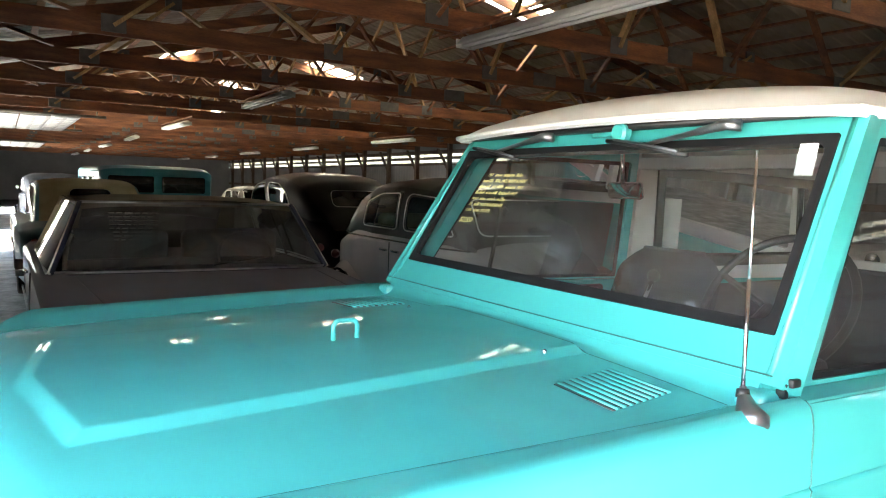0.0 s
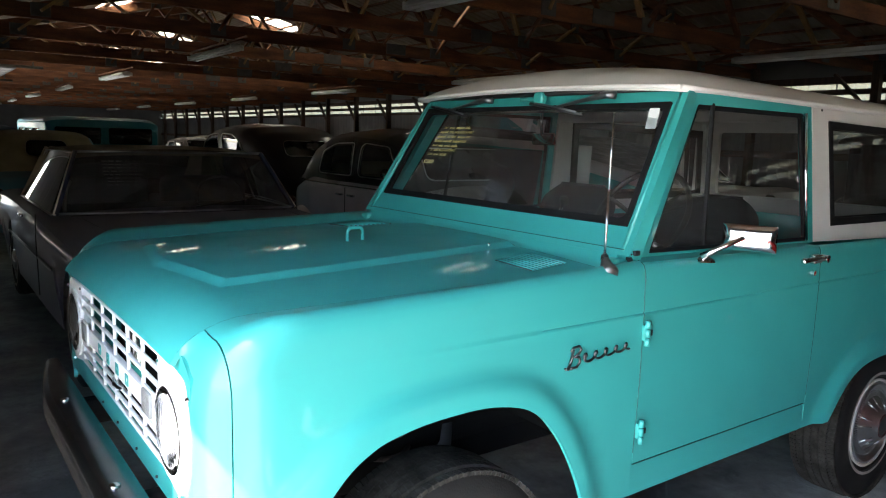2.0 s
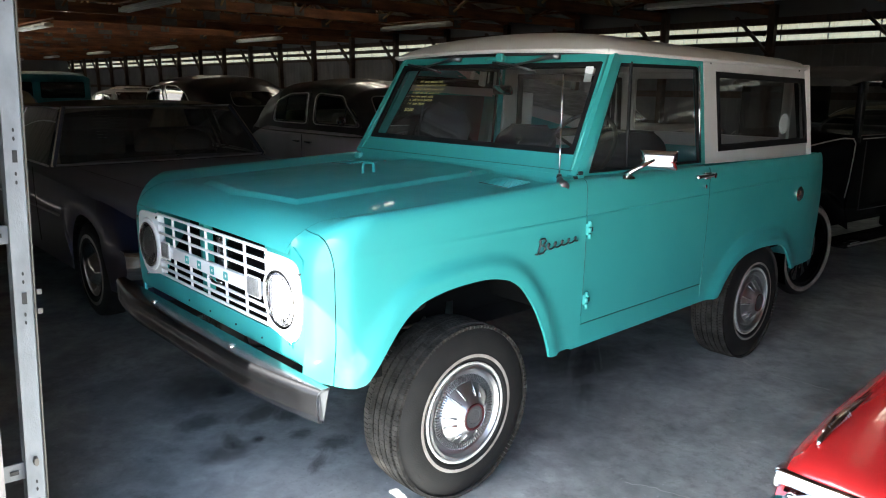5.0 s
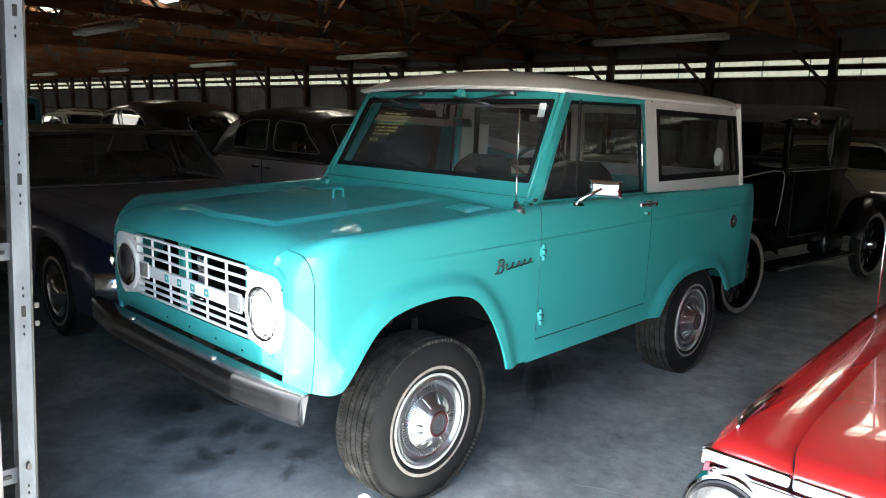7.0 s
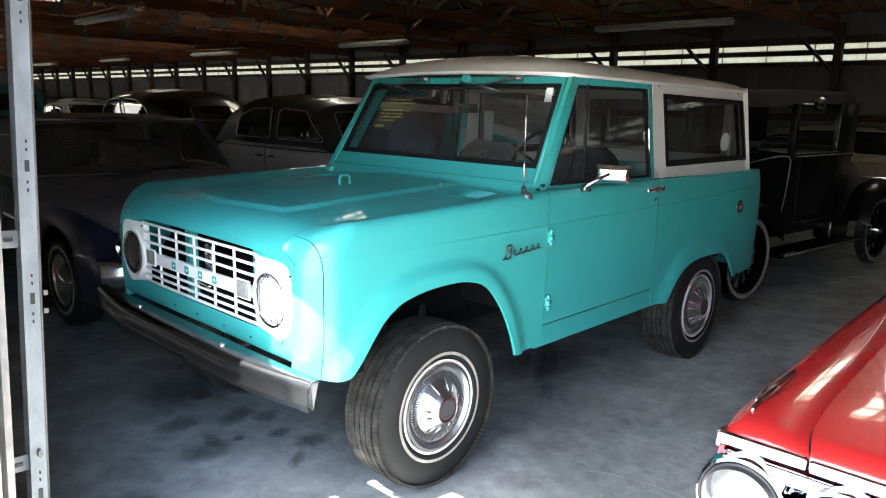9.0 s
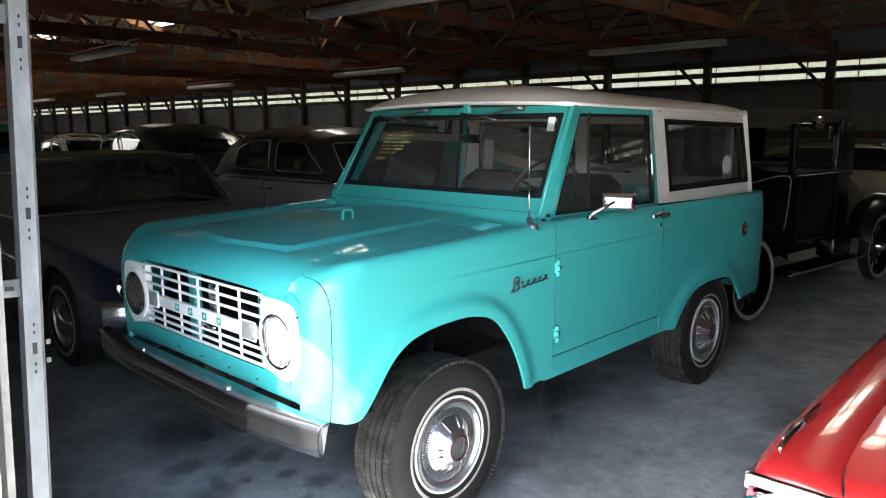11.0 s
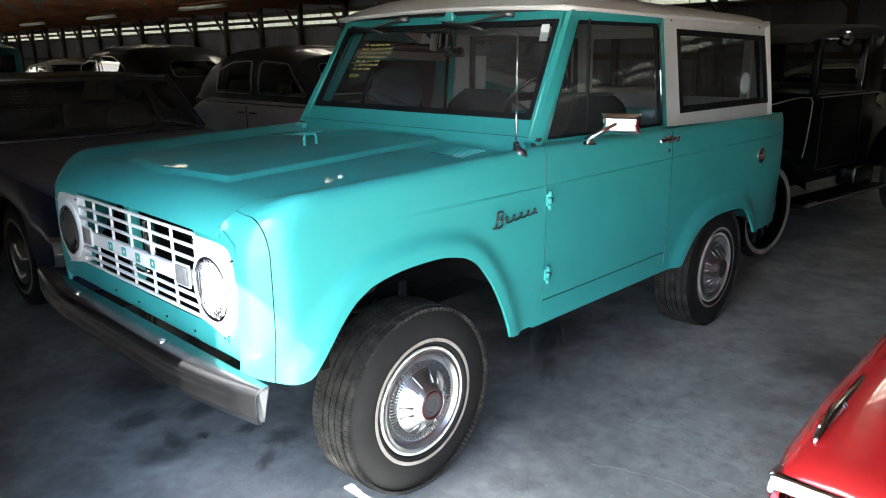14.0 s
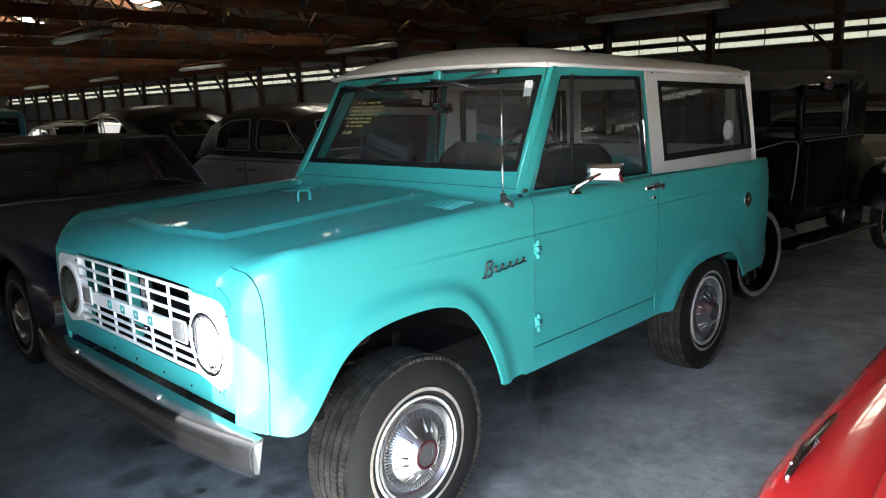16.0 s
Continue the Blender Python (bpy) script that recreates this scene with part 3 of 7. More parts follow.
first.matrix_basis = pose(FIRST, 0, 0)
tagged(first, "brown timber roof truss with galvanised plates", "truss", "roof trusses")
for k in range(-7, 21):
    x = FIRST - BAY * k
    if k and X0 < x < X1:
        copy_thing(first, pose(x, 0, 0))


def wall_post():
    p = base("wall_post")
    part("post", box((0, 0, CHORD / 2 + 0.1), (0.14, 0.16, CHORD + 0.2), r=0.006, seg=1), POSTWOOD, p)
    part("knee_brace", bar((0, -0.05, 2.25), (-0.75, -0.05, 3.02), 0.05, 0.10, (0, 1, 0)), POSTWOOD, p, flat=True)
    return p


wp = wall_post()
wp.matrix_basis = pose(FIRST + 0.1, YB - 0.14, 0)
tagged(wp, "dark square timber wall post with knee brace", "post", "posts of the back wall")
for k in range(-7, 21):
    x = FIRST + 0.1 - BAY * k
    if k and X0 < x < X1:
        copy_thing(wp, pose(x, YB - 0.14, 0))


def tube_light():
    """A two-tube strip light, unlit, 2.4 m long."""
    f = base("strip_light")
    part("tray", raw(*prism([(-0.035, 0.10), (0.035, 0.10), (0.10, 0.035), (0.10, 0.03), (-0.10, 0.03), (-0.10, 0.035)], -1.2, 1.2)), FIXTURE, f)
    for y in (-0.055, 0.055):
        part("lamp_tube", tube([(-1.16, y, 0.005), (1.16, y, 0.005)], 0.016, 10), TUBE, f)
    for x in (-1.19, 1.19):
        part("end_cap", box((x, 0, 0.035), (0.02, 0.21, 0.08), r=0.004), FIXTURE, f)
    for x in (-0.8, 0.8):
        part("hanger", tube([(x, 0, 0.1), (x, 0, 0.17)], 0.005, 6), GALV, f)
    part("hanging_rail", bar((-1.65, 0, 0.165), (1.65, 0, 0.165), 0.03, 0.025), WOOD, f, flat=True)
    return f


def prism(sec, x0, x1):
    """Vertices and faces of a (y, z) outline drawn out along x."""
    m = len(sec)
    v = [(x0, *p) for p in sec] + [(x1, *p) for p in sec]
    f = [tuple(range(m))[::-1], tuple(range(m, 2 * m))] + [(i, (i + 1) % m, m + (i + 1) % m, m + i) for i in range(m)]
    return v, f


lamp = tube_light()
lamp.matrix_basis = pose(-3.4, 9.4, 2.87)
tagged(lamp, "unlit white two-tube strip light under the trusses", "strip light", "strip lights")
for row in (3.2, 9.4):
    for k in range(7):
        if (row, k) != (9.4, 0):
            copy_thing(lamp, pose(-3.4 - 7.3 * k + (0.3 if row < 5 else 0), row, 2.87, 0, 0, 1.5 * (-1) ** k))


def raised_door():
    """A sectional overhead door, rolled up flat under the trusses."""
    d = base("overhead_door")
    for i in range(4):
        y = -1.0 + 0.62 * i
        part("door_section", box((0, y + 0.3, 0), (6.0, 0.60, 0.04), r=0.006), GREYCLAD, d)
        for k in range(8):
            for q in (0.165, 0.435):
                part("pane", box((-2.6 + k * 0.745, y + q, -0.024), (0.62, 0.19, 0.012), r=0.003, seg=1), DOORPANE, d)
    for s in (-1, 1):
        part("rail", bar((s * 3.06, -1.3, 0.03), (s * 3.06, 2.0, 0.03), 0.05, 0.06), GALV, d)
        for y in (-0.9, 1.8):
            part("hanger", bar((s * 3.06, y, 0.05), (s * 3.06, y, 0.20), 0.03, 0.03, (0, 1, 0)), GALV, d)
    return d


rd = raised_door()
rd.matrix_basis = pose(-20.6, -0.40, 2.95)
tagged(rd, "raised white sectional door hanging under the trusses", "overhead door", "overhead doors")
copy_thing(rd, pose(-36.5, -0.40, 2.95))


def door_track():
    """The perforated steel track of the overhead door, at the jamb."""
    d = base("door_track")
    s = [(-0.055, -0.03), (0.045, -0.03), (0.055, -0.02), (0.055, 0.03), (0.045, 0.03), (0.045, -0.018), (-0.045, -0.018), (-0.045, 0.035), (-0.055, 0.035)]
    v = [(x, y, z) for z in (0, 2.75) for x, y in s]
    m = len(s)
    f = [(i, (i + 1) % m, m + (i + 1) % m, m + i) for i in range(m)] + [tuple(range(m)), tuple(range(m, 2 * m))]
    part("channel", raw(v, f), TRACK, d, flat=True)
    part("angle_iron", box((0.075, 0.035, 1.375), (0.012, 0.05, 2.75), r=0.002), GALV, d)
    for z0 in (0.975, 1.395, 0.31, 1.90):
        part("slot", box((0.0, -0.032, z0), (0.026, 0.006, 0.035)), BLACK, d)
        for k in (-0.075, -0.05, 0.05, 0.075):
            part("hole", lathe([(-0.034, 0), (-0.034, 0.006), (-0.030, 0.006)], 10, "Y", (0, 0, z0 + k)), BLACK, d)
    for z in (0.42, 1.165, 1.98):
        part("bracket", box((-0.19, 0.01, z), (0.30, 0.02, 0.055), r=0.003), TRACK, d)
        part("bracket_slot", box((-0.115, -0.003, z), (0.05, 0.008, 0.012)), BLACK, d)
    for z in (0.925, 0.985):
        part("tooth", box((0.095, 0.0, z), (0.03, 0.015, 0.018), r=0.004), GALV, d)
    part("splice_bolt", lathe([(-0.05, 0), (-0.05, 0.014), (-0.03, 0.016)], 8, "Y", (0.0, 0, 0.455)), GALV, d)
    return d


tk = door_track()
tk.matrix_basis = pose(0.295, -1.410, 0, -2.6) @ pose(0, 0, 0, 0, 0, 90) @ Matrix.Diagonal((0.48, 0.8, 1, 1))
tagged(tk, "grey-white perforated steel door track at the jamb", "door track")

# oil stains and the saw-cut joints of the slab
def stain(cx, cy, rx, ry, turn):
    s = part("floor_stain", raw([(math.cos(2 * math.pi * i / 24), math.sin(2 * math.pi * i / 24), 0) for i in range(24)], [tuple(range(24))]), STAIN, flat=True)
    s.matrix_basis = pose(cx, cy, 0.004, 0, 0, turn) @ Matrix.Diagonal((1.12 * rx, 1.12 * ry, 1, 1))
    tagged(s, "dark oil stain soaked into the concrete floor", "stain", "oil stains", kind="structure")


for q in ((-0.5, -0.52, 0.14, 0.1, 102), (-0.14, -0.56, 0.17, 0.11, 84), (-0.4, -0.26, 0.18, 0.09, 116), (-0.16, -0.39, 0.04, 0.04, 47), (-0.08, -0.21, 0.09, 0.06, 84), (0.1, -0.15, 0.11, 0.09, 76), (0.2, -0.3, 0.13, 0.04, 131), (-0.29, -0.16, 0.09, 0.09, 83), (-0.77, -0.26, 0.1, 0.07, 131), (-0.24, -0.49, 0.12, 0.05, 160),
          (0.1, -0.98, 0.18, 0.12, 0), (0.15, 0.35, 0.5, 0.4, 0), (0.30, 1.45, 0.09, 0.62, 36),
          (1.6, 2.2, 0.5, 0.3, 40), (-0.9, -0.3, 0.3, 0.3, 0), (1.1, -0.35, 0.3, 0.12, 25), (0.2, 1.6, 0.6, 0.3, 80), (1.9, 3.4, 0.6, 0.35, 10)):
    stain(*q)


def crack(pts, w=0.0045):
    """A hairline crack that wanders along the slab."""
    rnd = random.Random(int(pts[0][0] * 1000))
    line = []
    for a, b in zip(pts, pts[1:]):
        for k in range(10):
            t = k / 10
            line.append((lerp(a[0], b[0], t) + rnd.uniform(-0.006, 0.006), lerp(a[1], b[1], t) + rnd.uniform(-0.006, 0.006)))
    bm = bmesh.new()
    v = [(bm.verts.new((x, y - w * rnd.uniform(0.2, 1), 0.0042)), bm.verts.new((x, y + w * rnd.uniform(0.2, 1), 0.0042))) for x, y in line]
    for p_, q_ in zip(v, v[1:]):
        bm.faces.new((p_[0], q_[0], q_[1], p_[1]))
    c = part("floor_crack", bm, PALEJOINT, flat=True)
    tagged(c, "pale hairline crack in the concrete floor", "crack", "floor cracks", kind="structure")


crack([(1.18, 0.56), (1.279, 0.608), (1.444, 0.657), (1.595, 0.655), (1.9, 0.70)])
crack([(0.55, 2.21), (0.662, 2.225), (0.855, 2.241), (1.077, 2.188), (1.4, 2.20)])
crack([(0.46, 0.85), (0.473, 1.01), (0.493, 1.45), (0.534, 1.906)])
for y in (8.2,):
    j = part("floor_joint", box((-20, y, 0.001), (64, 0.008, 0.003)), JOINT, flat=True)
    tagged(j, "saw-cut joint in the concrete floor", "joint", kind="structure")

# ---- the turquoise off-road truck: it stands along y, nose towards the open front, front axle at y = 0 ----
truck = base("off_road_truck", (0, 1.17, 0))
tagged(truck, "turquoise two-door off-road truck with white hardtop and grille", "truck")


def tp(name, bm, mat, parent=None, label="", **k):
    """A part of the truck, given in the place's own coordinates."""
    ob = part(name, bm, mat, parent or truck, label, **k)
    ob.matrix_parent_inverse = truck.matrix_basis.inverted() if parent is None else Matrix()
    return ob


ARCH_F = [(-0.515, 0.627), (-0.495, 0.640), (-0.455, 0.692), (-0.40, 0.768), (-0.35, 0.822), (-0.30, 0.855), (-0.25, 0.875), (-0.15, 0.893), (-0.03, 0.899), (0.06, 0.895),
          (0.148, 0.876), (0.20, 0.853), (0.25, 0.815), (0.32, 0.73), (0.37, 0.645), (0.40, 0.585), (0.425, 0.52), (0.432, 0.49)]
ARCH_R = [(1.86, 0.48), (1.88, 0.50), (1.93, 0.556), (1.98, 0.603), (2.026, 0.636), (2.08, 0.66), (2.15, 0.678), (2.28, 0.69), (2.45, 0.686), (2.56, 0.675),
          (2.63, 0.652), (2.69, 0.61), (2.74, 0.553), (2.775, 0.51), (2.785, 0.49)]


def smoothed(pts, n=4):
    """A flowing line through the points."""
    out = []
    for i in range(len(pts) - 1):
        a, b, c, d = pts[max(i - 1, 0)], pts[i], pts[i + 1], pts[min(i + 2, len(pts) - 1)]
        for k in range(n):
            t = k / n
            out.append(tuple(0.5 * (2 * b[q] + (c[q] - a[q]) * t + (2 * a[q] - 5 * b[q] + 4 * c[q] - d[q]) * t * t + (3 * b[q] - a[q] - 3 * c[q] + d[q]) * t ** 3) for q in (0, 1)))
    return out + [pts[-1]]


ARCH_F, ARCH_R = smoothed(ARCH_F, 3), smoothed(ARCH_R, 3)


def low_edge(y):
    if y < -0.515:
        return curve([(-0.68, 0.668), (-0.66, 0.655), (-0.64, 0.645), (-0.60, 0.632), (-0.565, 0.626), (-0.54, 0.624), (-0.515, 0.627)], y)
    if y <= 0.432:
        return curve(ARCH_F, y)
    if 1.86 <= y <= 2.785:
        return curve(ARCH_R, y)
    return curve([(0.432, 0.487), (1.86, 0.475), (2.785, 0.485), (3.35, 0.475)], y)


def crest(y):
    """Height of the fender crown and belt."""
    c = 1.202 + 0.030 * y if y < 0.62 else lerp(1.2206, 1.195, (y - 0.62) / 2.6)
    if y < -0.47:
        c -= 0.145 * (1 - max(1 - ((-0.47 - y) / 0.1846) ** 1.7, 0) ** (1 / 1.7))
    return c


def hood_w(y):
    """Half width of the hood, which narrows to the front."""
    return lerp(0.648, 0.722, min(max((y + 0.66) / 1.1, 0), 1))


def panel_edge(y):
    """Half width of the hood's raised centre, which widens to the front."""
    return 0.352 - 0.055 * y


def ramp(a, b, v):
    t = min(max((v - a) / (b - a), 0), 1)
    return t + 0.35 * t * (1 - t) * (2 * t - 1)


def hood_z(x, y):
    ax = abs(x)
    z = 1.171 + 0.030 * min(y, 0.6) + lerp(0.012, 0.021, ease(-0.67, -0.48, y)) * (1 - (ax / 0.722) ** 2)
    z -= 0.125 * (1 - math.sqrt(max(1 - (max(-0.50 - y, 0) / 0.185) ** 2, 0)))
    rise = 1 - ramp(panel_edge(y) - 0.019, panel_edge(y) + 0.015, ax)
    nose = -0.538 + 0.16 * min(ax, 0.42)
    return z + 0.0135 * min(rise, ramp(nose, nose + 0.034, y))


def arch_gap(y, z):
    d = 9.0
    for pts in (ARCH_F, ARCH_R):
        for (a, b), (c, e) in zip(pts, pts[1:]):
            vy, vz = c - a, e - b
            t = min(max(((y - a) * vy + (z - b) * vz) / (vy * vy + vz * vz), 0), 1)
            d = min(d, math.hypot(y - a - vy * t, z - b - vz * t))
    return d


def half_width(y, z):
    x = 0.845 - 0.010 * ease(0.9, 0.48, z) - 0.055 * max(z - CREASE, 0)
    x += 0.024 * (1 - ease(0.045, 0.095, arch_gap(y, z)))
    if y > 2.9:
        x -= 0.05 * ((y - 2.9) / 0.4) ** 2
    if y < -0.45:
        x -= 0.008 * ((-0.45 - y) / 0.2) ** 2
    if y < -0.53:
        u = min((-0.53 - y) / 0.1245, 1)
        x -= 0.120 * (1 - math.sqrt(max(1 - u * u, 0)))
    if y < -0.35:
        x -= 0.020 * ease(0.80, 0.60, z) * ease(-0.40, -0.66, y)
    return x


CREASE = 1.060
CROWN = [(0.0, -0.105), (0.0, -0.072), (-0.001, -0.046), (-0.004, -0.026), (-0.009, -0.012), (-0.018, -0.004), (-0.030, 0.0), (-0.058, -0.006), (-0.088, -0.015), (-0.116, -0.026)]
NOSE_CROWN = [(0.0, -0.105), (-0.004, -0.080), (-0.012, -0.058), (-0.024, -0.038), (-0.040, -0.021), (-0.060, -0.008), (-0.085, 0.0)]   # rounder over the headlights


def side_sheet(ys, rows=14, crown=len(CROWN), lowest=None):
    """The truck's side from the lower edge, over the body crease, up over the crown to the hood."""
    def f(i, j):
        y = ys[i]
        mid = min(CREASE, crest(y) - 0.125)
        lo, up = (lowest or low_edge(y)), max(crest(y) - 0.105, mid + 0.02)
        if j < rows:
            if j < rows - 3:
                z = lerp(lo, mid - 0.006, (j / (rows - 4)) ** 1.2)
            else:
                z = (mid, mid + 0.005, mid + 0.012)[j - rows + 3]
            return (half_width(y, z) + (0.0015 if j == rows - 3 else -0.003 if j == rows - 2 else 0) * ease(-0.25, 0.35, y), y, z)
        nose = ease(-0.44, -0.60, y)
        crown_ = [(lerp(a, c, nose), lerp(b, d, nose)) for (a, b), (c, d) in zip(CROWN, NOSE_CROWN)]
        dx, dz = crown_[j - rows] if j - rows < 7 else (0, 0)
        xc = half_width(y, up)
        if j - rows > 6:
            t = (j - rows - 6) / (len(CROWN) - 7)
            xi, zi = hood_w(y) + 0.004, hood_z(hood_w(y), y) + 0.001
            return (lerp(xc + crown_[6][0], xi, t), y, lerp(crest(y), zi, t) - 0.002 * t * (1 - t) * 4)
        return (xc + dx, y, max(crest(y) + dz, up + 0.004 * (j - rows)))
    return grid(len(ys), rows + crown, f)


def spread(a, b, step, extra=()):
    n = max(int(round((b - a) / step)), 1)
    return sorted(set([round(a + (b - a) * i / n, 4) for i in range(n + 1)] + [e for e in extra if a < e < b]))


def well(cy_, r, cz):
    """The inner wheel housing: a half drum over the wheel, with its inner wall."""
    prof = [(0.80, r), (0.36, r), (0.36, 0.02)]
    ang = lambda i: lerp(0.26, math.pi - 0.26, i / 18)
    return grid(19, 3, lambda i, j: (prof[j][0], cy_ + prof[j][1] * math.cos(ang(i)), cz + prof[j][1] * math.sin(ang(i))))


fy = spread(-0.5995, 0.659, 0.03, [p[0] for p in ARCH_F] + [-0.592, -0.585, -0.577, -0.560, -0.552])
cy = [-0.6545, -0.6543, -0.6537, -0.6525, -0.651, -0.649, -0.646, -0.642, -0.637, -0.631, -0.624, -0.617, -0.610, -0.6020]
dy = spread(0.663, 1.692, 0.05)
qy = spread(1.696, 3.20, 0.04, [p[0] for p in ARCH_R])
for s in (1, -1):
    fix = (lambda bm: bm) if s == 1 else mirror_x
    def sided(bm):
        bmesh.ops.recalc_face_normals(bm, faces=bm.faces[:])
        return fix(bm)
    tp("front_corner", sided(side_sheet(cy)), TEAL, solid=0.012, sharp=60)
    tp("front_fender", sided(side_sheet(fy)), TEAL, solid=0.014, sharp=60)
    # the door skin ends at the belt; its lower edge is a line above the sill
    door = tp("door", sided(side_sheet(dy, crown=6, lowest=0.582)), TEAL, solid=0.016, sharp=60)
    def sill_f(i, j):
        y = lerp(0.60, 1.76, i / 12)
        return (half_width(y, 0.5) - (0.0, 0.0, 0.006)[j], y, (0.476, 0.50, 0.576)[j])
    tp("sill", sided(grid(13, 3, sill_f)), TEAL, solid=0.02, sharp=60)
    tp("belt_ledge", sided(grid(len(dy), 3, lambda i, j: (lerp(half_width(dy[i], 1.1) - 0.012, 0.752, j / 2), dy[i], crest(dy[i]) - 0.008 + 0.010 * j / 2))), TEAL, door)
    # shut lines round the door
    for ys_, top in ((0.661, len(CROWN)), (1.694, 5)):
        line = side_sheet([ys_, ys_ + 0.001], crown=top)
        line.verts.ensure_lookup_table()
        pts = [v.co.copy() for v in line.verts if abs(v.co.y - ys_) < 1e-5]
        pts.sort(key=lambda c: (round(c.z, 4) if c.x > 0.80 else 2 - c.x))
        tp("shut_line", sided(tube([c for c in pts if c.z > 0.57], 0.0016, 6)), SHUT, door)
    tp("shut_line", sided(tube([(half_width(y, 0.579) + 0.0005, y, 0.579) for y in dy], 0.0020, 6)), SHUT, door)
    tp("quarter_panel", sided(side_sheet(qy, crown=6)), TEAL, solid=0.014, sharp=60)
    # rear corner, rounded in plan
    def rear_f(i, j):
        t = i / 8 * math.pi / 2
        z = (0.48, 0.60, 0.75, 0.9, 1.05, 1.12, 1.16, 1.185)[j]
        bulge = curve([(0.48, 0.03), (0.8, 0.06), (1.0, 0.05), (1.1, 0.02), (1.19, -0.03)], z)
        return (half_width(3.2, z) - 0.06 * (1 - math.cos(t)) - (0.02 if j == 7 else 0), 3.203 + (0.05 + bulge) * math.sin(t), z)
    tp("rear_corner", sided(grid(9, 8, rear_f)), TEAL, solid=0.012, sharp=60)
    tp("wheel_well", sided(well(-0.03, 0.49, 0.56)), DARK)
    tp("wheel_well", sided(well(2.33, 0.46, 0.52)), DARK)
    # belt trim and window surround of the door
    A0, A1, B1, B0 = (0.775, 0.700, 1.222), (0.712, 1.005, 1.748), (0.708, 1.766, 1.746), (0.765, 1.772, 1.205)
    g = lambda p: (s * p[0], p[1], p[2])
    def inset(k, m=0.0):
        return [Vector(p) + Vector(d) * k for p, d in ((A0, (0, 1.2, m)), (A1, (0, 0.75, -1)), (B1, (0, -1, -1)), (B0, (0, -1, m)))]
    q0, q1 = [g(p) for p in (A0, A1, B1, B0)], [g(p) for p in inset(0.042, 0.2)]
    if s == 1:
        q0, q1 = q0[::-1], q1[::-1]
    tp("window_frame", ring_plate(q0, q1, 6, 0.012), TEAL, door, solid=0.03)
    q2 = [g(p) for p in inset(0.058, 0.35)]
    tp("window_seal", ring_plate([Vector(p) - Vector((s * 0.006, 0, 0)) for p in q1], [Vector(p) - Vector((s * 0.006, 0, 0)) for p in (q2[::-1] if s == 1 else q2)], 6, 0.01), GASKET, door, solid=0.012)
    gl = tp("window_glass", pane([Vector(p) - Vector((s * 0.014, 0, 0)) for p in q1]), GLASS, door, "clear side window glass")
    gl.visible_shadow = False
    tp("vent_divider", bar(g((0.757, 1.062, 1.212)), g((0.708, 1.122, 1.712)), 0.010, 0.012, (1, 0, 0)), BLACK, door, flat=True)
    tp("vent_divider_trim", bar(g((0.760, 1.069, 1.212)), g((0.711, 1.129, 1.712)), 0.003, 0.003, (1, 0, 0)), OLD_CHROME, door, flat=True)
    tp("window_post_trim", bar(g((0.762, 1.722, 1.215)), g((0.712, 1.722, 1.705)), 0.008, 0.012, (1, 0, 0)), CHROME, door)
    # door handle, lock, hinges
    h = tp("door_handle", box(g((0.875, 1.585, 1.165)), (0.022, 0.17, 0.020), r=0.008), CHROME, door, "chrome pull handle")
    tp("handle_base", box(g((0.858, 1.625, 1.163)), (0.03, 0.06, 0.035), r=0.008), CHROME, h)
    tp("push_button", lathe([(0.850, 0.014), (0.886, 0.014), (0.888, 0.0)], 16, "X", (0, 1.667, 1.163)) if s == 1 else mirror_x(lathe([(0.850, 0.014), (0.886, 0.014), (0.888, 0.0)], 16, "X", (0, 1.667, 1.163))), CHROME, h)
    tp("door_lock", sided(lathe([(0.840, 0.010), (0.852, 0.010), (0.853, 0.0)], 16, "X", (0, 1.645, 1.105))), CHROME, door)
    for z in (1.005, 0.694):
        hg = tp("hinge", box(g((0.851, 0.674, z)), (0.016, 0.036, 0.050), r=0.005), TEAL, door)
        for dz in (-0.027, 0.0, 0.027):
            tp("hinge_knuckle", tube([g((0.861, 0.664, z + dz - 0.0115)), g((0.861, 0.664, z + dz + 0.0115))], 0.009, 12), TEAL, hg)
        tp("hinge_bolt", box(g((0.860, 0.682, z)), (0.004, 0.010, 0.018), r=0.001), BLACK, hg)
    # hardtop side with its window
    C = [(0.757, 1.780, 1.205), (0.708, 1.776, 1.750), (0.700, 3.085, 1.735), (0.752, 3.150, 1.165)]
    D = [(0.752, 1.925, 1.262), (0.716, 1.893, 1.682), (0.709, 3.035, 1.657), (0.744, 3.105, 1.255)]
    C, D = [g(p) for p in C], [g(p) for p in D]
    if s == 1:
        C, D = C[::-1], D[::-1]
    hs = tp("hardtop_side", ring_plate(C, D, 8, 0.02), WHITE, solid=0.035)
    D2 = inset_quad(D, 0.030)
    tp("window_gasket", ring_plate([Vector(p) + Vector((s * 0.004, 0, 0)) for p in D], [Vector(p) + Vector((s * 0.004, 0, 0)) for p in D2], 8, 0.02), GASKET, hs, solid=0.016)
    D3 = inset_quad(D, -0.012)
    tp("inner_gasket", ring_plate([Vector(p) - Vector((s * 0.040, 0, 0)) for p in D3], [Vector(p) - Vector((s * 0.040, 0, 0)) for p in D2], 8, 0.02), GASKET, hs, solid=0.012)
    gl = tp("window_glass", pane(D2), GLASS, hs, "clear quarter window glass")
    gl.visible_shadow = False
    # windshield post, drip rail, screws of the hardtop
    tp("windshield_post", bar(g((0.768, 0.690, 1.225)), g((0.706, 1.000, 1.752)), 0.030, 0.04, (0, 1, 0)), TEAL, bevel=0.006)
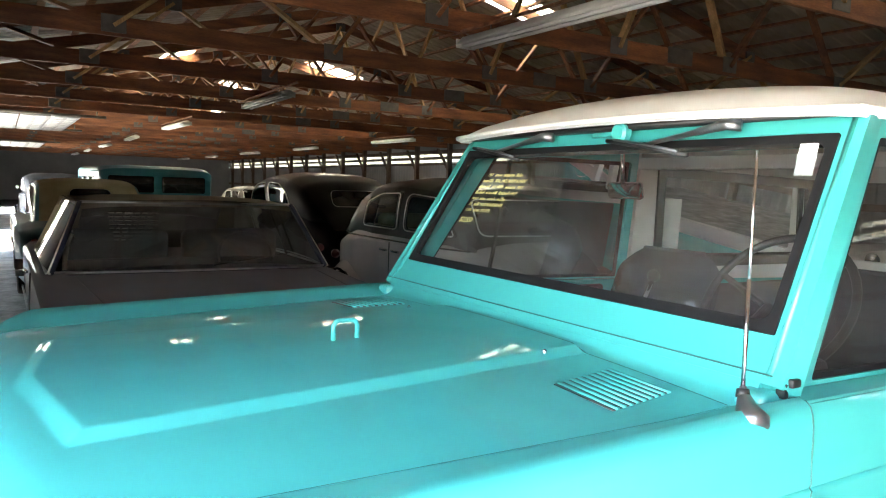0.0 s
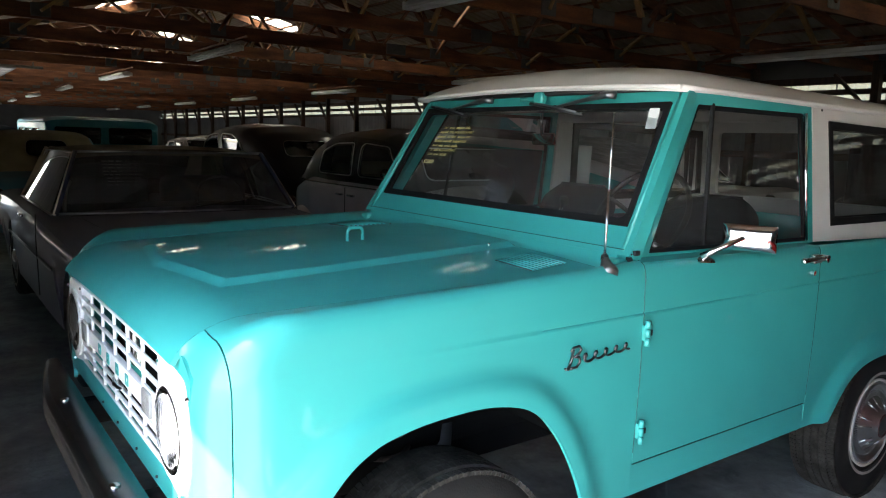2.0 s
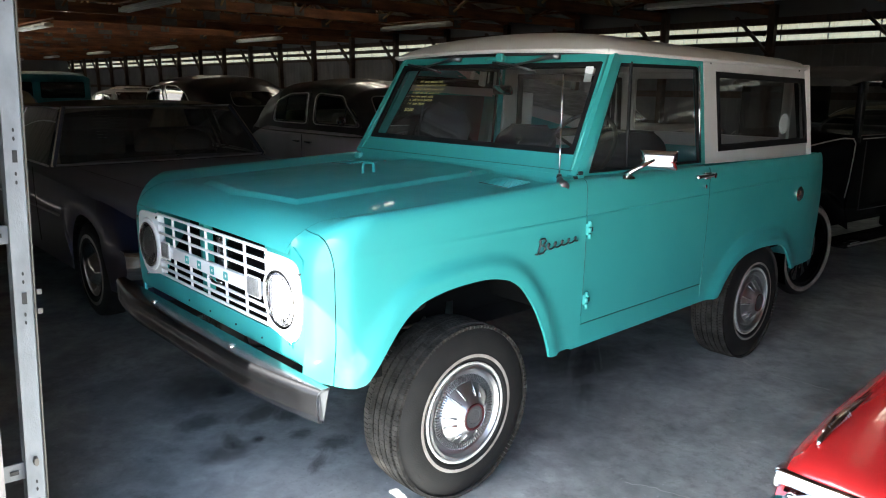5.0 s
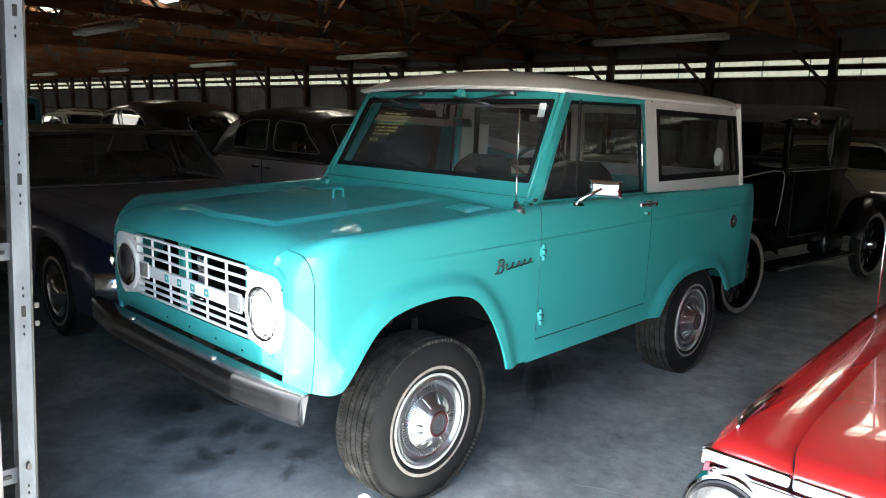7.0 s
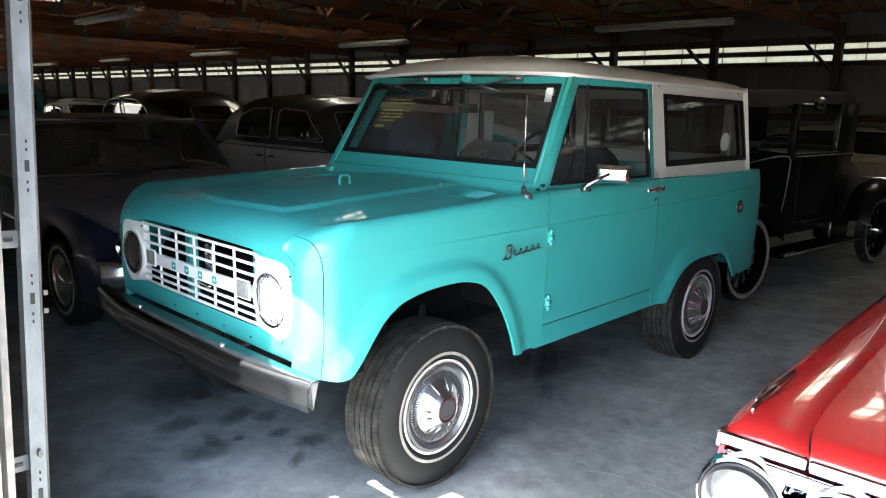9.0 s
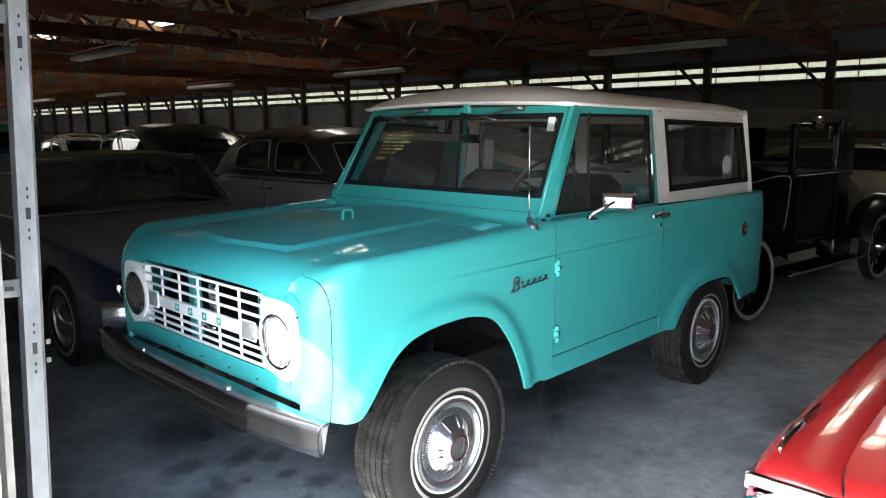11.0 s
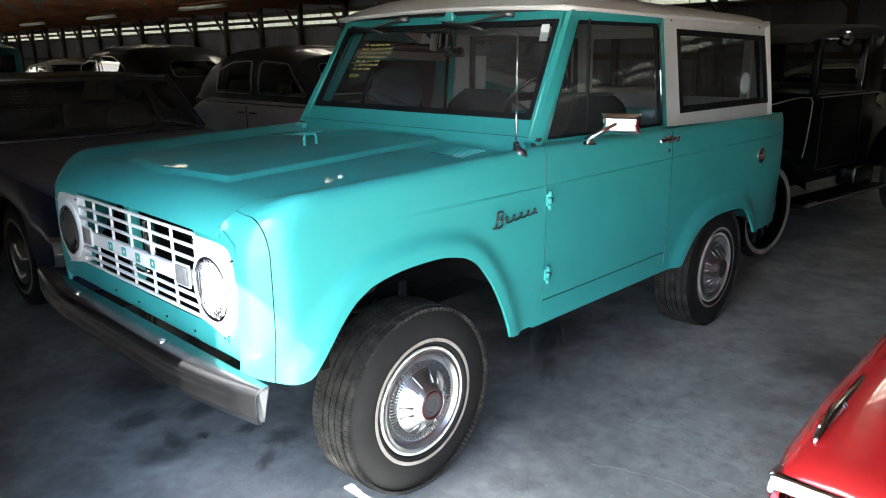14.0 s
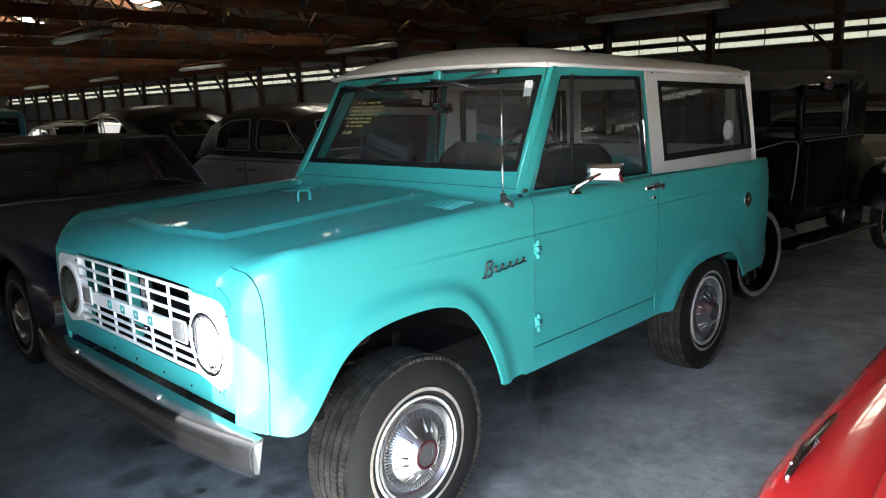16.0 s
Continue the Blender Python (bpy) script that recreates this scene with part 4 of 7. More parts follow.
    tp("rear_pillar", bar(g((0.735, 3.12, 1.17)), g((0.688, 3.06, 1.74)), 0.05, 0.06), WHITE, bevel=0.01)
    for y, z in ((1.845, 1.722), (2.95, 1.705)):
        tp("screw", sided(lathe([(0.708, 0.007), (0.713, 0.005), (0.714, 0)], 10, "X", (0, y, z))), BLACK)
    # bumper bolts
    bx = s * 0.36
    tp("bumper_bolt", lathe([(0.0, 0.016), (0.012, 0.014), (0.018, 0.0)], 12, "Z", (bx, -0.738, 0.677)), CHROME)

# hood, with the raised centre and its crown lines
def hood_columns(y):
    e, w = panel_edge(y), hood_w(y)
    half = [e * k / 24 for k in range(23)] + [e - 0.019, e - 0.015, e - 0.009, e - 0.002, e + 0.004, e + 0.011, e + 0.015, e + 0.022] + [lerp(e + 0.03, w, (k / 20) ** 0.9) for k in range(21)]
    return [-v for v in half[:0:-1]] + half
hy = sorted([-0.676, -0.674, -0.67, -0.665, -0.658, -0.65, -0.643] + [-0.636 + 0.004 * k for k in range(56)] + [lerp(-0.405, 0.585, i / 60) for i in range(61)])
hcol = [hood_columns(y) for y in hy]
hood = tp("hood", grid(len(hcol[0]), len(hy), lambda i, j: (hcol[j][i], hy[j], hood_z(hcol[j][i], hy[j]))), TEAL, solid=0.012, sharp=60)
lo = tp("hood_loop", tube([(0.0, 0.14 + q, z) for q, z in ((-0.030, 1.19), (-0.030, 1.241), (-0.026, 1.250), (-0.018, 1.254), (0.018, 1.254), (0.026, 1.250), (0.030, 1.241), (0.030, 1.19))], 0.006, 10), TEAL, hood)
for s in (-1, 1):
    tp("hood_bumper_pin", lathe([(0.0, 0.005), (0.007, 0.005), (0.010, 0.0)], 12, "Z", (s * 0.318, 0.482, hood_z(0.318, 0.482))), CHROME, hood)
    tp("hood_gap", grid(40, 2, lambda i, j: (s * (hood_w(lerp(-0.66, 0.59, i / 39)) + 0.001 + 0.0018 * j), lerp(-0.66, 0.59, i / 39), hood_z(hood_w(lerp(-0.66, 0.59, i / 39)), lerp(-0.66, 0.59, i / 39)) + 0.001)), SHUT, hood)
    # air inlet louvres
    for k in range(9):
        y = 0.375 + k * 0.0195
        xa, xb = s * (0.485 - 0.003 * k), s * (0.648 - 0.003 * k)
        bm = bmesh.new()
        beam(bm, (xa, y, hood_z(xa, y) + 0.0005), (xb, y, hood_z(xb, y) + 0.0005), 0.008, 0.003)
        tp("louvre_slot", bm, BLACK, hood)
        bm = bmesh.new()
        beam(bm, (xa, y + 0.009, hood_z(xa, y) + 0.0015), (xb, y + 0.009, hood_z(xb, y) + 0.0015), 0.009, 0.006)
        tp("louvre_blade", bm, TEAL, hood)
def cowl_f(i, j):
    x = lerp(-0.745, 0.745, i / 30)
    h = hood_z(max(-hood_w(0.585), min(hood_w(0.585), x)), 0.585) - 0.002
    return (x, (0.588, 0.612, 0.63, 0.642, 0.655, 0.67)[j], (h, lerp(h, 1.212, 0.35), lerp(h, 1.216, 0.8), 1.232, 1.250, 1.252)[j])
tp("cowl", grid(31, 6, cowl_f), TEAL, solid=0.01)
# Black blocks standing in for the shadow gap at the windshield's lower corners.
for s in (-1, 1):
    tp("windshield_hinge", box((s * 0.795, 0.668, 1.240), (0.014, 0.026, 0.016), r=0.004), BLACK)
tp("cowl_seam", bar((-0.77, 0.640, 1.2500), (0.77, 0.640, 1.2500), 0.0025, 0.0025), SHUT)
tp("hood_rear_gap", grid(31, 2, lambda i, j: (lerp(-0.72, 0.72, i / 30), 0.5845 + 0.004 * j, hood_z(lerp(-0.72, 0.72, i / 30), 0.585) + 0.0012)), SHUT)
for s in (-1, 1):
    tp("cowl_end", box((s * 0.748, 0.640, 1.199), (0.070, 0.070, 0.046), r=0.014, seg=3), TEAL)

# windshield frame, gasket, glass
WO = [(-0.792, 0.640, 1.232), (0.792, 0.640, 1.232), (0.735, 0.958, 1.757), (-0.735, 0.958, 1.757)]
WI = [(-0.728, 0.702, 1.311), (0.728, 0.702, 1.311), (0.694, 0.926, 1.706), (-0.694, 0.926, 1.706)]
wnrm = Vector((0, -0.86, 0.50))
frame_ob = tp("windshield_frame", ring_plate(WO, WI, 8, 0.03), TEAL, solid=0.045)
W2 = [(-0.706, 0.7145, 1.333), (0.706, 0.7145, 1.333), (0.674, 0.9155, 1.687), (-0.674, 0.9155, 1.687)]
tp("windshield_gasket", ring_plate([Vector(p) + wnrm * 0.006 for p in WI], [Vector(p) + wnrm * 0.006 for p in W2], 8, 0.03), GASKET, frame_ob, solid=0.02)
gl = tp("windshield_glass", pane([Vector(p) - wnrm * 0.004 for p in W2], 0.01), GLASS, frame_ob, "clear windshield glass with yellow handwriting")
gl.visible_shadow = False
for s in (-1, 1):
    tp("frame_lip", bar((s * 0.757, 0.652, 1.24), (s * 0.708, 0.958, 1.752), 0.010, 0.012, (0, 1, 0)), TEAL, frame_ob)
tp("hinge_bracket", box((0.783, 0.652, 1.226), (0.020, 0.014, 0.030), r=0.004), BLACK, frame_ob)
# wipers
for s, px, ang in ((1, 0.47, 0), (-1, -0.20, 0)):
    wp_ = tp("wiper", tube([(px, 0.905, 1.735), (px - 0.03, 0.890, 1.738), (px - 0.12, 0.885, 1.722), (px - 0.27, 0.885, 1.700)], [0.015, 0.014, 0.008, 0.005], 10), WIPERSTEEL, frame_ob, "dull chrome windshield wiper arm")
    tp("wiper_blade", tube([(px - 0.42, 0.890, 1.715), (px - 0.30, 0.884, 1.697), (px - 0.12, 0.868, 1.668)], 0.006, 8), BLACK, wp_)
    tp("wiper_clip", tube([(px - 0.39, 0.886, 1.716), (px - 0.27, 0.878, 1.700), (px - 0.15, 0.866, 1.678)], 0.004, 8), WIPERSTEEL, wp_)
kn = tp("wiper_motor_cap", lathe([(0.0, 0.028), (0.02, 0.028), (0.026, 0.02), (0.026, 0.0)], 24, "Y", (0, 0, 0)), TEAL, frame_ob)
for v in kn.data.vertices:
    v.co = Vector((0.089, 0.915, 1.736)) + Vector((v.co.x, -v.co.y, v.co.z))
tp("cap_stem", bar((-0.03, 0.912, 1.733), (0.09, 0.912, 1.736), 0.012, 0.012), TEAL, frame_ob)
tp("inspection_sticker", raw([(0.618, 0.888, 1.62), (0.661, 0.888, 1.62), (0.655, 0.914, 1.69), (0.613, 0.914, 1.69)], [(0, 1, 2, 3)]), PAPER, frame_ob, "white paper sticker")

# roof
def roof_f(i, j):
    u, v = -1 + 2 * i / 40, j / 44
    edge = 0.750 - 0.010 * ease(0.12, 0.0, v)
    y = lerp(0.872 - 0.0 * u * u + 0.028 * u * u * ease(0.25, 0.0, v), 3.10, v)
    x = u * edge * (1 - 0.07 * max((v - 0.93) / 0.07, 0) ** 2.5)
    y -= 0.05 * max(v - 0.8, 0) / 0.2 * u ** 6
    z = 1.757 - 0.038 * v + 0.064 * (1 - u * u) * (0.22 + 0.78 * ease(-0.03, 0.16, v)) + lerp(0.060, 0.034, v) * math.sqrt(max(1 - abs(u) ** 9, 0)) * min(1, (max(v, 0) / 0.07) ** 0.5) * min(1, (max(1 - v, 0) / 0.05) ** 0.5)
    return (x, y, z)
rf = tp("roof", grid(41, 45, roof_f), WHITE, solid=0.02, sharp=60)
for s in (-1, 1):
    tp("drip_rail", tube([Vector(roof_f(40 if s > 0 else 0, j)) + Vector((s * 0.004, 0, -0.004)) for j in range(0, 45, 2)], 0.009, 8), WHITE, rf)
tp("drip_rail", tube([Vector(roof_f(i, 0)) + Vector((0, -0.003, -0.004)) for i in range(0, 41, 2)], 0.009, 8), WHITE, rf)
tp("roof_seal", bar((-0.71, 0.935, 1.752), (0.71, 0.935, 1.752), 0.06, 0.014), BLACK, rf)
tp("rear_wall", ring_plate([(-0.74, 3.15, 1.18), (0.74, 3.15, 1.18), (0.69, 3.08, 1.74), (-0.69, 3.08, 1.74)], [(-0.60, 3.14, 1.27), (0.60, 3.14, 1.27), (0.57, 3.09, 1.66), (-0.57, 3.09, 1.66)], 6, 0.03), WHITE, solid=0.03)
tp("tailgate", box((0, 3.22, 0.83), (1.48, 0.05, 0.70), r=0.015), TEAL)
rb = tp("rear_bumper", box((0, 3.32, 0.56), (1.56, 0.06, 0.11), r=0.02), OLD_CHROME)
tp("fuel_cap", lathe([(0.80, 0.047), (0.850, 0.047), (0.856, 0.038), (0.854, 0.022), (0.860, 0.018), (0.860, 0.0)], 28, "X", (0.0, 2.82, 0.958)), OLD_CHROME, label="round chrome fuel cap")

# front: panel, grille, lamps
YG = -0.650
fx = [-0.718, -0.66, -0.47, 0, 0.47, 0.66, 0.718]
fz = [0.672, 0.69, 0.762, 1.045]
bm = bmesh.new()
fv = [[bm.verts.new((x - math.copysign(0.022 * ease(0.82, 0.62, z) if abs(x) > 0.7 else 0, x), YG + (0.015 if z < 0.68 else 0) - (0.0040 if abs(x) > 0.7 or (abs(x) > 0.6 and z > 1) else 0), z + (0 if z < 1 else 0.004 if abs(x) > 0.7 else 0.040 if abs(x) > 0.6 else 0.03))) for z in fz] for x in fx]
for i in range(len(fx) - 1):
    for j in range(len(fz) - 1):
        if not (2 <= i <= 3 and j == 2):
            bm.faces.new((fv[i][j], fv[i + 1][j], fv[i + 1][j + 1], fv[i][j + 1]))
front = tp("front_panel", bm, TEAL, solid=0.02)
for x in (-0.2, 0.0, 0.22, 0.42):
    tp("clip", box((x, YG - 0.002, 0.712), (0.006, 0.006, 0.008), r=0.002), BLACK, front)
gr = base("grille")
gr.parent, gr.matrix_parent_inverse = truck, truck.matrix_basis.inverted()
gr["label"] = "white enamelled grille with round headlights"
def gp(name, bm, mat, **k):
    ob = part(name, bm, mat, gr, **k)
    return ob
YP = YG - 0.006
for s in (-1, 1):
    prof = []
    for k in range(25):
        t = -math.pi / 2 + math.pi * k / 24
        prof.append((0.575 + 0.130 * math.copysign(abs(math.cos(t)) ** (0.8 if t < 0 else 0.42), math.cos(t)), 0.893 + 0.150 * math.copysign(abs(math.sin(t)) ** (0.8 if t < 0 else 0.42), math.sin(t))))
    prof = [(0.470, 0.771), (0.500, 0.768)] + prof[2:] + [(0.470, 1.043)]
    m = len(prof)
    v = [(s * x, y, z) for y in (YP, YP + 0.03) for x, z in prof]
    f = [tuple(range(m)), tuple(range(m, 2 * m))[::-1]] + [(i, (i + 1) % m, m + (i + 1) % m, m + i) for i in range(m)]
    bm = raw(v, f)
    bmesh.ops.recalc_face_normals(bm, faces=bm.faces[:])
    gp("lamp_panel", bm, GRILLE, bevel=0.004)
    c = (s * 0.580, 0, 0.892)
    gp("headlight_bezel", lathe([(YP + 0.004, 0.122), (YP - 0.006, 0.119), (YP - 0.009, 0.112), (YP - 0.009, 0.106), (YP - 0.006, 0.101), (YP - 0.002, 0.097)], 48, "Y", c), GRILLE)
    gp("headlight_ring", lathe([(YP - 0.003, 0.101), (YP - 0.011, 0.101), (YP - 0.013, 0.096), (YP - 0.009, 0.091)], 48, "Y", c), CHROME)
    gp("headlight_reflector", lathe([(YP - 0.007, 0.094), (YP + 0.006, 0.07), (YP + 0.010, 0.03), (YP + 0.010, 0.0)], 40, "Y", c), CHROME)
    gl = gp("headlight_lens", lathe([(YP - 0.010, 0.092), (YP - 0.016, 0.080), (YP - 0.022, 0.05), (YP - 0.025, 0.02), (YP - 0.026, 0.0)], 40, "Y", c), LENS)
    gl.visible_shadow = False
    for k in range(-5, 6):
        w = math.sqrt(0.085 ** 2 - (k * 0.014) ** 2)
        gp("lens_flute", bar((s * 0.580 + k * 0.014, YP - 0.012, 0.892 - w), (s * 0.580 + k * 0.014, YP - 0.012, 0.892 + w), 0.0025, 0.006, (0, 1, 0)), LENS)
    gp("turn_lamp", box((s * 0.390, YP - 0.006, 0.897), (0.076, 0.012, 0.064), r=0.005), AMBER)
    gp("turn_lamp_rim", ring_plate([(s * 0.390 - s * 0.046, YP - 0.004, 0.859), (s * 0.390 + s * 0.046, YP - 0.004, 0.859), (s * 0.390 + s * 0.046, YP - 0.004, 0.935), (s * 0.390 - s * 0.046, YP - 0.004, 0.935)],
       [(s * 0.390 - s * 0.039, YP - 0.004, 0.866), (s * 0.390 + s * 0.039, YP - 0.004, 0.866), (s * 0.390 + s * 0.039, YP - 0.004, 0.928), (s * 0.390 - s * 0.039, YP - 0.004, 0.928)], 4, 0.006), GRILLE, solid=0.005)
    for dx, dz in ((0.125, 0.11), (-0.10, 0.135), (0.05, -0.145)):
        gp("screw", lathe([(YP - 0.0, 0.006), (YP - 0.005, 0.005), (YP - 0.006, 0)], 10, "Y", (s * (0.580 + dx), 0, 0.892 + dz)), CHROME)
RX = [-0.478 + 0.956 * k / 6 for k in range(7)]
for k, x in enumerate(RX):
    gp("grille_bar", box((x, YP + 0.005, 0.910), (0.011, 0.009, 0.278), r=0.003), GRILLE)
for z in (1.045, 1.003, 0.961, 0.838, 0.806, 0.776):
    gp("grille_slat", box((0, YP + 0.004, z), (0.956, 0.010, 0.011), r=0.003), GRILLE)
gp("name_band", box((0, YP + 0.006, 0.893), (0.86, 0.020, 0.052), r=0.004), GRILLE)
for x in (-0.174, -0.058, 0.058, 0.174):
    gp("name_block", ring_plate([(x - 0.017, YP - 0.006, 0.877), (x + 0.017, YP - 0.006, 0.877), (x + 0.017, YP - 0.006, 0.909), (x - 0.017, YP - 0.006, 0.909)],
       [(x - 0.008, YP - 0.006, 0.887), (x + 0.008, YP - 0.006, 0.887), (x + 0.008, YP - 0.006, 0.899), (x - 0.008, YP - 0.006, 0.899)], 4, 0.002), TEAL, solid=0.004)
gp("emblem", tube([(0.05, YP - 0.012, 0.866), (0.095, YP - 0.02, 0.862), (0.12, YP - 0.016, 0.858), (0.155, YP - 0.012, 0.864)], [0.004, 0.007, 0.005, 0.003], 8), CHROME)
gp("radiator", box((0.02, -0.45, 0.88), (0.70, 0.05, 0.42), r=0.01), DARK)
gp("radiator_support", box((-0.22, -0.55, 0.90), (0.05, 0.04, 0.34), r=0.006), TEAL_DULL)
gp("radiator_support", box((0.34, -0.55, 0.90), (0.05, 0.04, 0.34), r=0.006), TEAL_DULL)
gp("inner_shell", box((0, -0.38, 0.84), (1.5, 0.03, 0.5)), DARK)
gp("hood_latch", box((0.06, -0.60, 0.96), (0.06, 0.05, 0.12), r=0.01), OLD_CHROME)

# bumper: a pressed channel, a little swept back at the ends
BUMP_U = [-1.0, -0.985, -0.96, -0.93, -0.90, -0.885] + [lerp(-0.86, 0.86, k / 28) for k in range(29)] + [0.885, 0.90, 0.93, 0.96, 0.985, 1.0]
def bump_f(i, j):
    u = BUMP_U[i]
    f, z = ((0.0, 0.672), (0.10, 0.677), (0.80, 0.676), (0.95, 0.671), (1.0, 0.659), (0.93, 0.647), (0.93, 0.612), (1.0, 0.600), (0.96, 0.584), (0.84, 0.575), (0.45, 0.575))[j]
    front = -0.780 + 0.062 * (max(abs(u) - 0.45, 0) / 0.55) ** 1.8
    if 4 < j < 7 and abs(u) > 0.895:
        f = 0.99
    reach = (0.010, 0.014, 0.014, 0.012, 0.006, 0.0, -0.003, 0.0, 0.004, 0.004, 0.0)[j] * ease(0.96, 1.0, abs(u))
    return (0.875 * u + 0.010 + math.copysign(reach, u), lerp(-0.684, front, f), z)
bp = tp("front_bumper", grid(41, 11, bump_f), BUMPERCHROME, solid=0.008, label="pitted chrome front bumper")
for s in (-1, 1):
    tp("bumper_end", raw([Vector(bump_f(40 if s > 0 else 0, j)) + Vector((s * 0.001, 0, 0)) for j in range(11)], [tuple(range(11))]), BUMPERCHROME, bp, flat=True)
    tp("bumper_arm", bar((s * 0.40, -0.70, 0.62), (s * 0.40, -0.40, 0.62), 0.06, 0.08), DARK, bp)

# mirror, aerial, fender script
MIRROR = Matrix.Translation((0.958, 1.0, 1.287)) @ pose(0, 0, 0, 4, 0, 20)
def mirror_shell(i, j):
    u, v = -1 + 2 * i / 20, -1 + 2 * j / 12
    u, v = (math.copysign(1 - (1 - abs(q)) ** 1.6, q) for q in (u, v))
    return MIRROR @ Vector((0.081 * u, 0.006 - 0.020 * (1 - abs(u) ** 7) * (1 - 0.55 * v * v - 0.45 * v ** 8), 0.042 * v))
mr = tp("door_mirror", grid(21, 13, mirror_shell), CHROME, solid=0.002, label="rectangular chrome door mirror on an arm")
tp("mirror_glass", box(MIRROR @ Vector((0, 0.009, 0)), (0.156, 0.004, 0.078), pose(0, 0, 0, 4, 0, 20), r=0.001), OLD_CHROME, mr)
tp("mirror_arm", tube([(0.845, 0.925, 1.218), (0.875, 0.945, 1.240), (0.955, 0.978, 1.290)], [0.012, 0.010, 0.007], 10), CHROME, mr)
tp("mirror_foot", lathe([(0.0, 0.034), (0.008, 0.03), (0.016, 0.012), (0.018, 0.0)], 20, "Z", (0.838, 0.955, 1.200)), CHROME, mr)
an = tp("radio_aerial", tube([(0.786, 0.537, 1.236), (0.771, 0.555, 1.43)], 0.0040, 8), OLD_CHROME, label="telescopic chrome radio aerial")
tp("aerial_tip", tube([(0.771, 0.555, 1.43), (0.757, 0.573, 1.650)], 0.0026, 8), OLD_CHROME, an)
tp("aerial_bead", lathe([(0, 0), (0.004, 0.004), (0.008, 0)], 8, "Z", (0.757, 0.573, 1.648)), BUMPERCHROME, an)
tp("aerial_base", tube([(0.785, 0.538, 1.248), (0.787, 0.536, 1.234), (0.791, 0.534, 1.230), (0.803, 0.527, 1.214), (0.822, 0.518, 1.198), (0.830, 0.514, 1.190)], [0.006, 0.007, 0.012, 0.019, 0.029, 0.024], 20), WIPERSTEEL, an)
tp("aerial_collar", tube([(0.7853, 0.5378, 1.243), (0.7885, 0.535, 1.229)], [0.0105, 0.0125], 14), BLACK, an)
wave = []
for k in range(64):
    t = k / 63
    amp = lerp(0.013, 0.010, t)
    wave.append((0.853, 0.392 + 0.205 * t + 0.013 * math.sin(30 * t + 1.2), 0.966 + 0.010 * t + amp * math.sin(30 * t)))
tp("fender_script", tube(wave, 0.0038, 6), SCRIPT, label="chrome script badge")
tp("script_initial", tube([(0.853, 0.338 + 0.85 * y, 0.944 + 0.85 * z) for y, z in ((-0.012, 0.004), (0.0, 0.0), (0.012, 0.022), (0.022, 0.062), (0.012, 0.058), (0.022, 0.070), (0.048, 0.072), (0.058, 0.060), (0.046, 0.045), (0.026, 0.038), (0.050, 0.034), (0.056, 0.018), (0.040, 0.002), (0.010, 0.002))], 0.0040, 6), SCRIPT)

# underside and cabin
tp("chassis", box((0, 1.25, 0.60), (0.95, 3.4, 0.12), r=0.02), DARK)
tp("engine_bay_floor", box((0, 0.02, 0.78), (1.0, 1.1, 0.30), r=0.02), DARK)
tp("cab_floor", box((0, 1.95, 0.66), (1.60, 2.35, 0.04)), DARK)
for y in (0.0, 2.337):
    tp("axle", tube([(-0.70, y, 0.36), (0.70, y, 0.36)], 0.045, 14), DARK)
for s in (-1, 1):
    sh = tp("shock_absorber", tube([(s * 0.50, 0.17, 0.42), (s * 0.48, 0.19, 0.70)], 0.028, 14), WIPERSTEEL)
    tp("shock_rod", tube([(s * 0.48, 0.19, 0.70), (s * 0.465, 0.205, 0.93)], 0.014, 10), RUSTY, sh)
    tp("coil_spring", tube([(s * 0.46 + 0.062 * math.cos(k * 0.42), 0.0 + 0.062 * math.sin(k * 0.42), 0.46 + 0.0042 * k) for k in range(100)], 0.008, 6), RUSTY)
tp("dashboard", box((0, 0.84, 1.16), (1.42, 0.20, 0.17), r=0.03), BLACK)
tp("dashboard_face", box((0, 0.945, 1.13), (1.40, 0.02, 0.16), r=0.005), TEAL_DULL)
def bucket(xc):
    """A silver vinyl bucket seat with a rounded, ribbed back."""
    sb = base("bucket_seat")
    sb.parent, sb.matrix_parent_inverse = truck, truck.matrix_basis.inverted()
    sb["label"] = "silver vinyl bucket seat with ribbed back"
    part("cushion", box((xc, 1.30, 0.87), (0.52, 0.50, 0.16), r=0.06, seg=4), SEAT, sb)
    def shape(y0, bulge):
        def f(i, j):
            u, v = -1 + 2 * i / 28, j / 20
            w = 0.265 * (1 - 0.08 * v) * (1 - 0.40 * (max(v - 0.75, 0) / 0.25) ** 2.5)
            e = max(1 - abs(u) ** 4, 0) ** 0.5
            rib = 0.020 * abs(math.sin(v * 22)) if 0.15 < v < 0.75 and abs(u) < 0.72 else 0
            return (xc + u * w, y0 + 0.16 * v + bulge * (0.055 * e + rib) * min(1, (1 - v) * 6 + 0.1), 0.90 + 0.46 * v)
        return f
    bm = grid(29, 61, lambda i, j: shape(1.50, -1)(i, j / 3))
    part("backrest_front", bm, SEAT, sb, sharp=50)
    part("backrest_rear", grid(29, 21, shape(1.50, 0.8)), SEAT, sb)
    part("piping", tube([shape(1.50, -1)(i, 20) for i in range(29)], 0.008, 8), SEAT, sb)
    part("pedestal", box((xc, 1.32, 0.73), (0.40, 0.40, 0.14), r=0.01), BLACK, sb)
bucket(0.37)
bucket(-0.37)
sw = tp("steering_wheel", tube([Vector((0.36, 0.0, 0.0)) + Vector((0.20 * math.cos(a), 0.0, 0.20 * math.sin(a))) for a in [2 * math.pi * k / 36 for k in range(36)]], 0.011, 10, close=True), BLACK)
